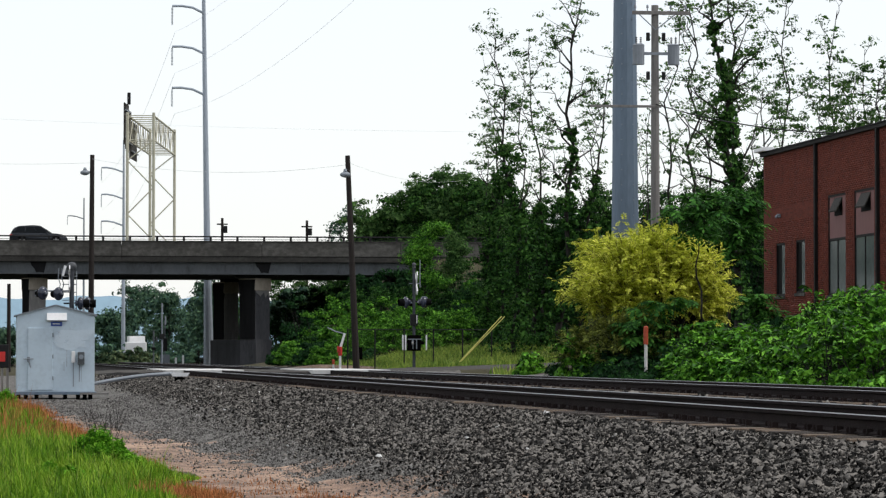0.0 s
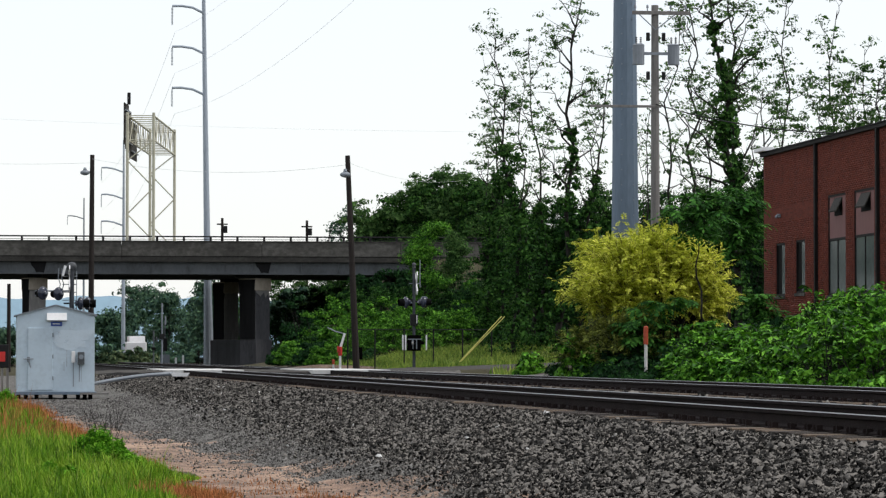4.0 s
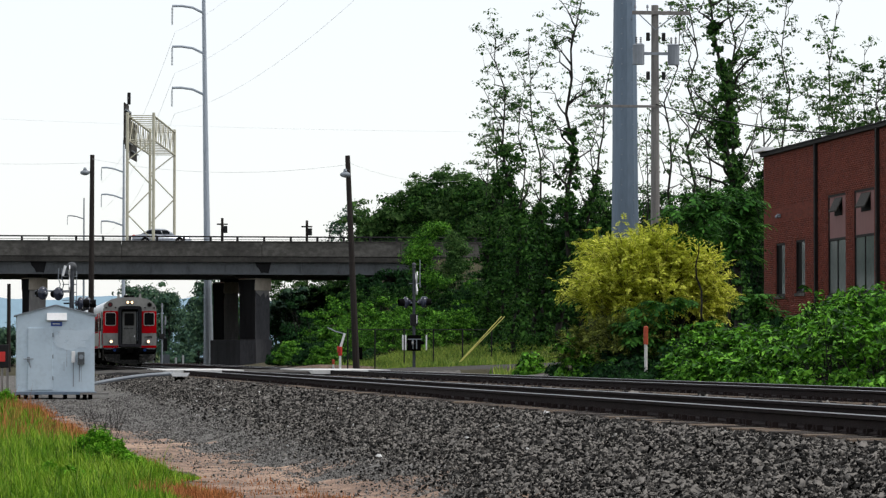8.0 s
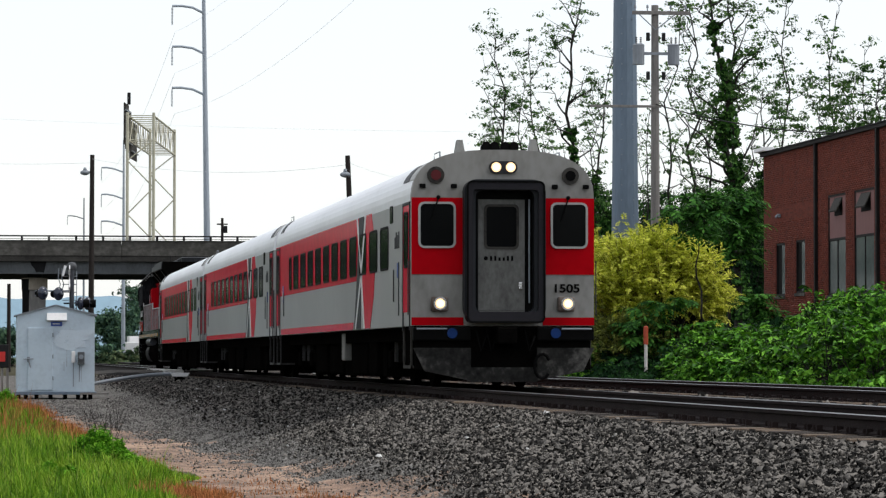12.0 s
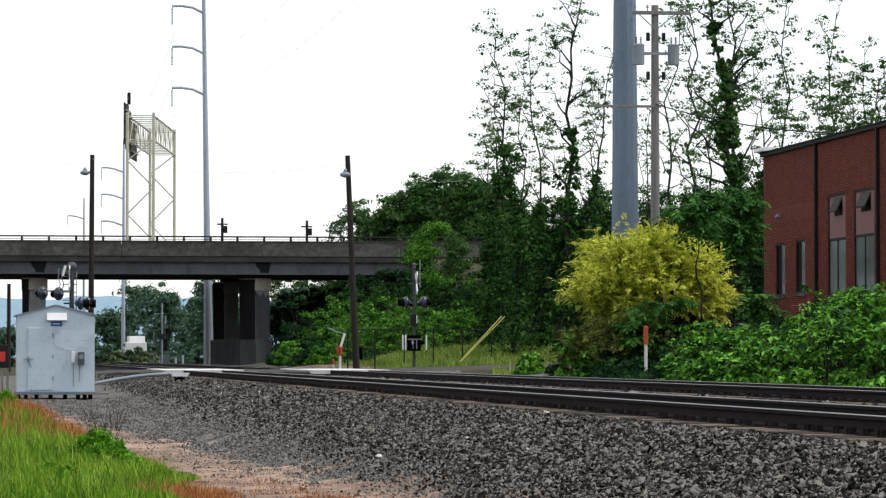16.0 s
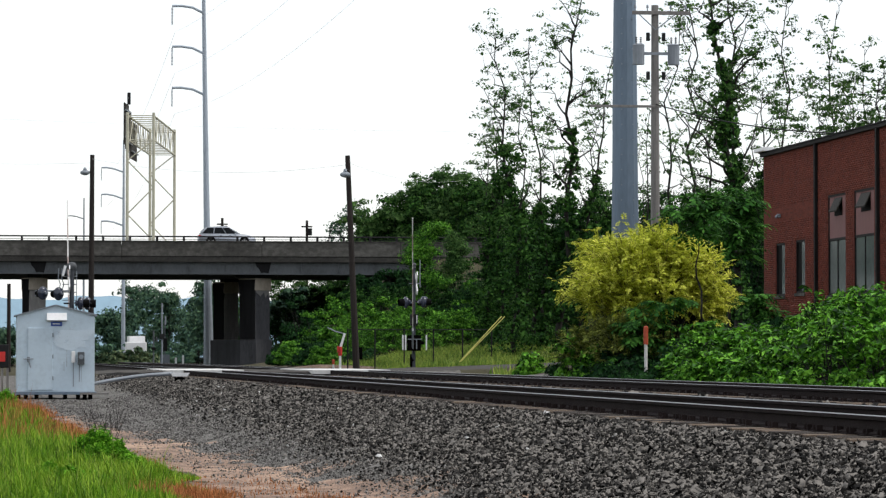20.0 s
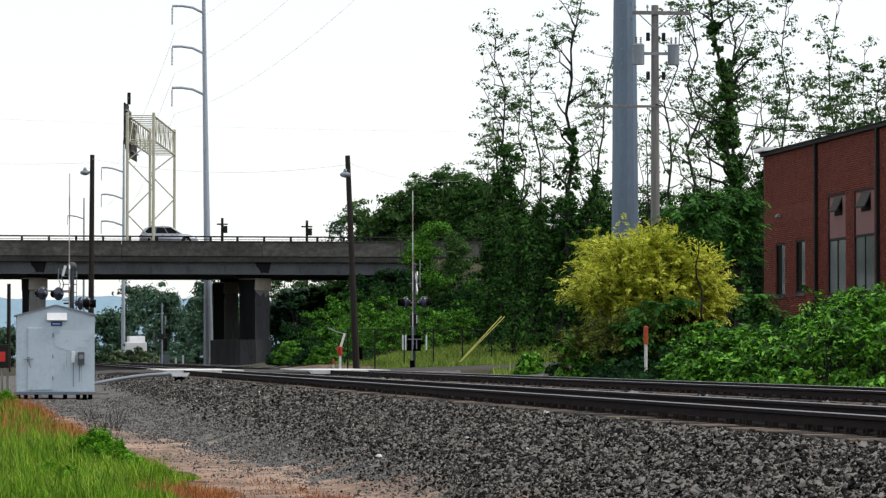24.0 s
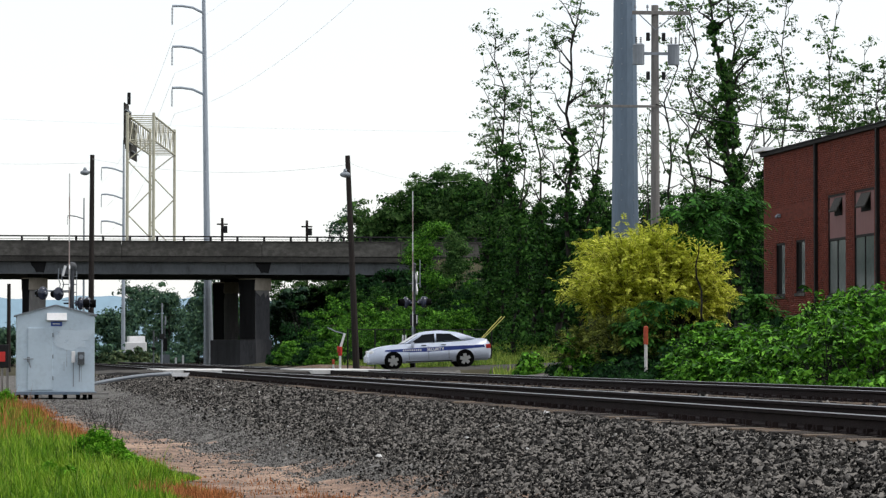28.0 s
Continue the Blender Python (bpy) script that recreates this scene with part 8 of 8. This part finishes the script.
            for s in (-1, 1):
                one("axle_box", lambda m: box(m, (min(s * 1.1, s * 1.42), yc + dy - 0.2, 0.32), (max(s * 1.1, s * 1.42), yc + dy + 0.2, 0.72), 0.04), M["soot"], t)
        for s in (-1, 1):
            one("brake_cylinder", lambda m: tube(m, (s * 1.36, yc - 0.3, 0.85), (s * 1.36, yc + 0.3, 0.85), 0.12, n=12), M["soot"], t)
            for q in (-0.62, -0.4, 0.4, 0.62):
                one("coil_spring", lambda m: tube(m, (s * 1.2, yc + q, 0.5), (s * 1.2, yc + q, 0.95), 0.1, n=10), M["pilot"], t)
    return e


cab_coach = coach(True, "grey and red control coach with lit headlights leading the train")
mid_coach = coach(False, "grey and red passenger coach with a silver roof")
rear_coach = copy_thing(mid_coach, pose(0, 0, 0))
loco = locomotive()


# ---- road vehicles ----
CAR_SHAPES = {
    # outlines of the body (x forwards, z) and of the glasshouse, for a length of 1 and the true height
    "sedan": (4.85, 1.45, [(-0.5, 0.42), (-0.49, 0.75), (-0.46, 0.92), (-0.30, 0.97), (0.17, 0.93), (0.40, 0.82), (0.485, 0.68), (0.5, 0.45), (0.49, 0.25), (-0.49, 0.25)], [(-0.36, 0.95), (-0.22, 1.36), (-0.12, 1.44), (0.02, 1.43), (0.10, 1.34), (0.22, 0.92)]),
    "suv": (4.75, 1.68, [(-0.498, 0.5), (-0.496, 0.9), (-0.475, 1.04), (0.20, 1.02), (0.34, 0.97), (0.44, 0.86), (0.49, 0.7), (0.5, 0.48), (0.49, 0.28), (-0.49, 0.28)], [(-0.475, 1.02), (-0.425, 1.42), (-0.34, 1.60), (-0.1, 1.68), (0.03, 1.63), (0.235, 1.01)]),
    "patrol": (5.15, 1.56, [(-0.496, 0.42), (-0.5, 0.74), (-0.482, 1.08), (-0.455, 1.16), (-0.40, 1.17), (-0.32, 1.09), (-0.20, 1.06), (0.20, 1.02), (0.30, 0.99), (0.40, 0.92), (0.455, 0.83), (0.487, 0.68), (0.498, 0.48), (0.488, 0.22), (-0.485, 0.26)], [(-0.405, 1.14), (-0.235, 1.45), (-0.09, 1.55), (0.02, 1.52), (0.072, 1.45), (0.225, 1.0)]),
    "pickup": (5.8, 1.85, [(-0.5, 0.55), (-0.5, 1.12), (-0.05, 1.12), (0.22, 1.12), (0.45, 1.02), (0.5, 0.85), (0.5, 0.5), (0.49, 0.35), (-0.49, 0.35)], [(-0.07, 1.10), (-0.05, 1.75), (0.0, 1.85), (0.12, 1.82), (0.23, 1.10)]),
}


def road_car(kind, paint, lab, half=0.9, stripe=False, spin=False):
    """A car that faces +x: body, glass, four wheels, lamps."""
    L, H, body, top = CAR_SHAPES[kind]
    c = thing("car", (0, 0, 0), lab, "car", "cars on the highway" if not stripe else "")
    one("body", lambda m: (prism(m, [(x * L, z) for x, z in body], "y", -half, half), bmesh.ops.bevel(m, geom=list(m.edges), offset=0.07, segments=2, affect="EDGES")), M[paint], c, smooth=True)

    def cabin(m):
        prism(m, [(x * L, z) for x, z in top], "y", -half * 0.9, half * 0.9)
        for v in m.verts:
            k = (v.co.z - 0.92) / (H - 0.92)
            v.co.y *= 1.0 - 0.22 * max(0, k)
        bmesh.ops.bevel(m, geom=list(m.edges), offset=0.05, segments=2, affect="EDGES")
    cb = one("cabin", cabin, M[paint], c, smooth=True)
    zlo = top[0][1] + 0.03 if not stripe else 1.10
    xs_ = sorted(x for x, z in top)
    for s in (-1, 1):
        hi = H - 0.13
        def edge(z):
            k = (z - 0.92) / (H - 0.92)
            return s * (half * 0.9 * (1 - 0.22 * max(0, k)) + 0.008)
        def x_at(z, rear):
            pts = top[:3] if rear else top[3:]
            pz, px_ = [p[1] for p in pts], [p[0] for p in pts]
            if not rear:
                pz, px_ = pz[::-1], px_[::-1]
            return float(np.interp(z, pz, px_)) * L
        panes = [(0.0, 0.31), (0.335, 0.66), (0.685, 1.0)] if kind not in ("pickup", "patrol") else ([(0.1, 0.9)] if kind == "pickup" else [(0, 0.5), (0.5, 1)])
        for fa, fb in panes:
            lo_a, lo_b = x_at(zlo, True) + (0.55 if stripe else 0.16), x_at(zlo, False) - 0.16
            hi_a, hi_b = x_at(hi, True) + (0.12 if stripe else 0.1), x_at(hi, False) - 0.1
            q = [(lo_a + (lo_b - lo_a) * fa, zlo), (lo_a + (lo_b - lo_a) * fb, zlo), (hi_a + (hi_b - hi_a) * fb, hi), (hi_a + (hi_b - hi_a) * fa, hi)]
            if stripe:
                q = [(x * L, z) for x, z in ([(-0.043, 1.07), (0.158, 1.04), (0.052, 1.39), (-0.043, 1.425)] if fa == 0 else [(-0.262, 1.13), (-0.058, 1.07), (-0.058, 1.425), (-0.172, 1.40)])]
            def pane(m):
                o = [m.verts.new((x, edge(z), z)) for x, z in q]
                i = [m.verts.new((x, edge(z) - s * 0.03, z)) for x, z in q]
                m.faces.new(o), m.faces.new(i[::-1])
                for a in range(4):
                    m.faces.new((o[a], o[(a + 1) % 4], i[(a + 1) % 4], i[a]))
                bmesh.ops.recalc_face_normals(m, faces=m.faces)
            one("side_window", pane, M["car_glass"], cb)
        one("door_mirror", lambda m: box(m, (0.13 * L, min(s * half, s * (half + 0.18)), 0.92), (0.13 * L + 0.12, max(s * half, s * (half + 0.18)), 1.08), 0.03), M[paint], c)
        one("headlamp", lambda m: box(m, (0.455 * L, min(s * (half - 0.45), s * (half - 0.06)), 0.66), (0.478 * L + 0.03, max(s * (half - 0.45), s * (half - 0.06)), 0.78), 0.03), M["white_plain"], c)
        one("tail_lamp", lambda m: box(m, (-0.497 * L, min(s * (half - 0.38), s * (half + 0.008)), 0.74), (-0.455 * L, max(s * (half - 0.38), s * (half + 0.008)), 0.92), 0.03), M["tail"], c)
        for z0, x0, x1 in ((0.93 if stripe else 0.86, -0.13, -0.09), (0.93 if stripe else 0.88, 0.03, 0.07)):
            one("door_handle", lambda m: box(m, (x0 * L, min(s * half, s * (half + 0.03)), z0), (x1 * L, max(s * half, s * (half + 0.03)), z0 + 0.035), 0.008), M["car_dark"], c)
        for xx in (-0.155, 0.01, 0.17):
            one("door_gap", lambda m: box(m, (xx * L, min(s * half, s * (half + 0.004)), 0.36), (xx * L + 0.014, max(s * half, s * (half + 0.004)), 0.9)), M["car_dark"], c)
        if stripe:
            one("side_stripe", lambda m: prism(m, [(-0.45 * L, 0.80), (-0.28 * L, 0.74), (0.0 * L, 0.68), (0.16 * L, 0.68), (0.37 * L, 0.74), (0.36 * L, 0.80), (0.14 * L, 0.84), (-0.1 * L, 0.88), (-0.44 * L, 0.90)], "y", s * half, s * (half + 0.005)) , M["car_blue"], c, "navy blue door stripe")
            # Dark strip painted on for the shade under the body.
            one("rocker_shade", lambda m: box(m, (-0.18 * L, min(s * half, s * (half + 0.006)), 0.25), (0.20 * L, max(s * half, s * (half + 0.006)), 0.30)), M["car_dark"], c)
            text_mesh("door_lettering", "SECURITY", 0.16, M["white_plain"], c, pose(-0.045 * L, s * (half + 0.008), 0.77, 90, 0, 180 if s > 0 else 0))
            one("lettering_bars", lambda m: [box(m, (0.07 * L + 0.09 * i, min(s * half, s * (half + 0.009)), 0.725), (0.07 * L + 0.05 + 0.09 * i, max(s * half, s * (half + 0.009)), 0.80)) for i in range(9)], M["white_plain"], c)
    for name, a, b in (("windscreen", len(top) - 2, len(top) - 1), ("rear_window", 0, 1)):
        (xa, za), (xb, zb) = top[a], top[b]
        def screen(m):
            o = []
            for x, z, k in ((xa, za, 0.12), (xb, zb, 0.12)):
                t = 0.12
                xx, zz = (xa + (xb - xa) * (t if (x, z) == (xa, za) else 1 - t), za + (zb - za) * (t if (x, z) == (xa, za) else 1 - t))
                w = half * 0.9 * (1 - 0.22 * max(0, (zz - 0.92) / (H - 0.92))) - 0.1
                o += [(xx * L, -w, zz), (xx * L, w, zz)]
            nrm = Vector((zb - za, 0, -(xb - xa) * L)).normalized()
            if nrm.x * (1 if a > 1 else -1) < 0:
                nrm.negate()
            f = [m.verts.new(Vector(o[i]) + nrm * 0.012) for i in (0, 1, 3, 2)]
            g = [m.verts.new(Vector(o[i]) - nrm * 0.03) for i in (0, 1, 3, 2)]
            m.faces.new(f), m.faces.new(g[::-1])
            for i in range(4):
                m.faces.new((f[i], f[(i + 1) % 4], g[(i + 1) % 4], g[i]))
            bmesh.ops.recalc_face_normals(m, faces=m.faces)
        one(name, screen, M["car_glass"], cb)
    one("front_bumper", lambda m: box(m, (0.47 * L, -half + 0.1, 0.3), (0.503 * L, half - 0.1, 0.56), 0.04), M["car_dark"] if not stripe else M[paint], c)
    one("rear_bumper", lambda m: box(m, (-0.504 * L, -half + 0.08, 0.3), (-0.47 * L, half - 0.08, 0.52), 0.04), M["car_dark"], c)
    wheels = []
    r = 0.335 if kind in ("sedan", "patrol") else 0.37
    for x in (-0.285 * L, 0.30 * L):
        for s in (-1, 1):
            # Black disc on the body stands in for the darkness of the wheel well.
            arch = one("wheel_arch", lambda m: tube(m, (x, s * (half - 0.24), r + 0.02), (x, s * (half + 0.003), r + 0.02), r + 0.045, n=24), M["black"], c)
            wh = new("wheel")
            wh.parent = c
            wh.matrix_basis = pose(x, s * (half - 0.1), r)
            one("tyre", lambda m: frame_ring(m, [(r * math.cos(a), r * math.sin(a)) for a in np.linspace(0, 2 * math.pi, 25)[:-1]], [(r * 0.66 * math.cos(a), r * 0.66 * math.sin(a)) for a in np.linspace(0, 2 * math.pi, 25)[:-1]], "y", -0.11, 0.115), M["rubber"], wh)
            one("rim", lambda m: ([box(m, (-0.07, s * 0.105 - 0.03, 0), (0.07, s * 0.105 + 0.03, r * 0.66)) for _ in range(1)], [bmesh.ops.rotate(m, verts=[v for v in bmesh.ops.duplicate(m, geom=[f for f in list(m.faces)[:6]])["geom"] if isinstance(v, bmesh.types.BMVert)], cent=(0, 0, 0), matrix=Euler((0, radians(72 * k), 0)).to_matrix()) for k in range(1, 5)], tube(m, (0, s * 0.02, 0), (0, s * 0.14, 0), 0.07, n=12)), M["galv_light"], wh)
            wheels.append((wh, x, s))
    if kind == "pickup":
        one("ladder_rack", lambda m: [path_tube(m, [(-0.45 * L, s * 0.8, 1.1), (-0.45 * L, s * 0.8, 2.05), (0.2 * L, s * 0.8, 2.05), (0.2 * L, s * 0.8, 1.2)], 0.035, 6) for s in (-1, 1)] and [tube(m, (x * L, -0.8, 2.05), (x * L, 0.8, 2.05), 0.03, n=6) for x in (-0.45, -0.2, 0.05, 0.2)], M["white_plain"], c, "white tubular ladder rack")
    return c, wheels


# highway traffic: kind, paint, label, seconds and view line of a passing, speed in metres a second (negative: the other way), lane
DECK_Z = 9.65
LANES = {1: BRIDGE_Y0 + 2.6, 2: BRIDGE_Y0 + 6.8, -1: BRIDGE_Y1 - 5.5}
TRAFFIC = [
    ("suv", "car_dark", "black sport utility car driving over the bridge", 0.4, 348, 33.0, 1),
    ("pickup", "car_white", "white pickup with a ladder rack driving over the bridge", 6.8, 485, -44.0, -1),
    ("sedan", "car_dark", "dark teal sedan driving over the bridge", 7.4, 483, 40.5, 1),
    ("sedan", "car_silver", "silver sedan driving over the bridge", 8.2, 457, 41.0, 1),
    ("sedan", "car_dark", "dark grey sedan driving over the bridge", 8.8, 418, 36.0, 2),
    ("sedan", "car_white", "white sedan driving over the bridge", 9.0, 394, 40.5, 1),
    ("suv", "car_white", "white sport utility car driving over the bridge", 9.4, 432, 36.0, 1),
    ("sedan", "car_white", "white low sedan driving over the bridge", 11.0, 271, 39.5, 1),
    ("sedan", "car_dark", "black sedan driving over the bridge", 17.2, 346, 35.0, 1),
    ("sedan", "car_dark", "dark low sedan driving the other way over the bridge", 17.2, 382, -34.0, -1),
    ("sedan", "car_white", "pearl white sedan driving over the bridge", 18.8, 462, 36.0, 1),
    ("suv", "car_silver", "silver sport utility car driving over the bridge", 20.0, 397, 37.0, 1),
    ("sedan", "car_dark", "grey-black sedan driving over the bridge", 21.2, 452, 37.0, 2),
    ("suv", "car_silver", "silver crossover car driving over the bridge", 24.2, 450, 36.5, 1),
]
CARS = {}
traffic = []
for kind, paint, lab, t0, px, v, lane in TRAFFIC:
    if (kind, paint) not in CARS:
        CARS[kind, paint] = road_car(kind, paint, lab)[0]
        ob = CARS[kind, paint]
    else:
        ob = tagged(copy_thing(CARS[kind, paint], pose(0, 0, 0)), lab)
    traffic.append((ob, t0, (px + 36) / 5929 * LANES[lane], v, LANES[lane]))
patrol, patrol_wheels = road_car("patrol", "car_patrol", "white security patrol car with navy stripe on the crossing road", 0.94, True)


# ---- bricks of the wall towards the railway: the nearest courses singly, the rest joined ----
BRICK = bpy.data.meshes.new("brick")
bb = bmesh.new()
box(bb, (-0.012, -0.096, -0.029), (0.014, 0.096, 0.029))
bb.to_mesh(BRICK), bb.free()
BRICK.materials.append(M["brick_single"])
rows, singles = [], 0
z, course = 1.68, 0
while z < 7.5:
    y = 99.0 - 0.1 * (course % 2)
    while y < 114.85:
        if not any(c - 0.1 < y < a + 0.1 and d - 0.03 < z < e + 0.03 for a, c, d, e in HOLES):
            if y > 106.95 and 5.2 < z < 6.1 and singles < 300:
                o = new("brick", BRICK)
                o.parent, o.location = brick_house, (random.uniform(-0.003, 0.004), y, z)
                singles += 1
            else:
                rows.append((random.uniform(-0.003, 0.004), y, z))
        y += 0.203
    z += 0.0677
    course += 1
bv = np.array([v.co for v in BRICK.vertices])
bf = np.array([list(p.vertices) for p in BRICK.polygons])
rv = (np.array(rows)[:, None, :] + bv[None]).reshape(-1, 3)
rf = (bf[None] + 8 * np.arange(len(rows))[:, None, None]).reshape(-1, 4)
tagged(raw("brickwork", rv, rf, M["brick"], brick_house), kind="stuff")


# ---- all movement ----
TRAIN_V, TRAIN_S12 = 34.5, 54.17


def patrol_x(t):
    """The front of the patrol car comes steadily down the side road towards the rails."""
    return (650 + 36) / 5929 * 139.0 + (28.0 - t) * 3.88


def motions():
    times = [2.0 * i for i in range(15)]
    for ob, off in ((cab_coach, 0.0), (mid_coach, COACH_L), (rear_coach, 2 * COACH_L), (loco, 3 * COACH_L)):
        walk(ob, [(t, pose(NEAR_X, TRAIN_S12 - TRAIN_V * (t - 12) + off, 0)) for t in times])
    for ob, t0, x0, v, y in traffic:
        walk(ob, [(t, pose(x0 + v * (t - t0), y, DECK_Z, 0, 0, 0 if v > 0 else 180)) for t in times])
    rows = []
    for i in range(57):
        t = i * 0.5
        x = patrol_x(t) + 2.5
        rows.append((t, pose(x, 139.0, surface_z(x, 139.0), 0, -math.degrees(math.atan2(surface_z(x + 1.4, 139) - surface_z(x - 1.4, 139), 2.8)) * -1, 180)))
    walk(patrol, rows)
    for wh, x, s in patrol_wheels:
        walk(wh, [(i * 0.1, pose(x, s * 0.84, 0.335, 0, math.degrees(3.88 * i * 0.1 / 0.335), 0)) for i in range(281)])
    rise = [(0, 0), (15, 0), (16.2, 0), (16.8, 14), (17.6, 30), (18.4, 37), (19.0, 42), (19.6, 52), (20.0, 60), (20.4, 67), (20.8, 77), (21.2, 87), (21.6, 89), (28.0, 89)]
    walk(near_arm, [(t, pose(-0.1, -0.35, 1.16, a, 0, 0)) for t, a in rise])
    walk(far_arm, [(t, pose(-0.1, -0.35, 1.16, 0, 0, 172.5) @ pose(0, 0, 0, max(0, a - 7) if a < 89 else 89, 0, 0)) for t, a in rise])


motions()
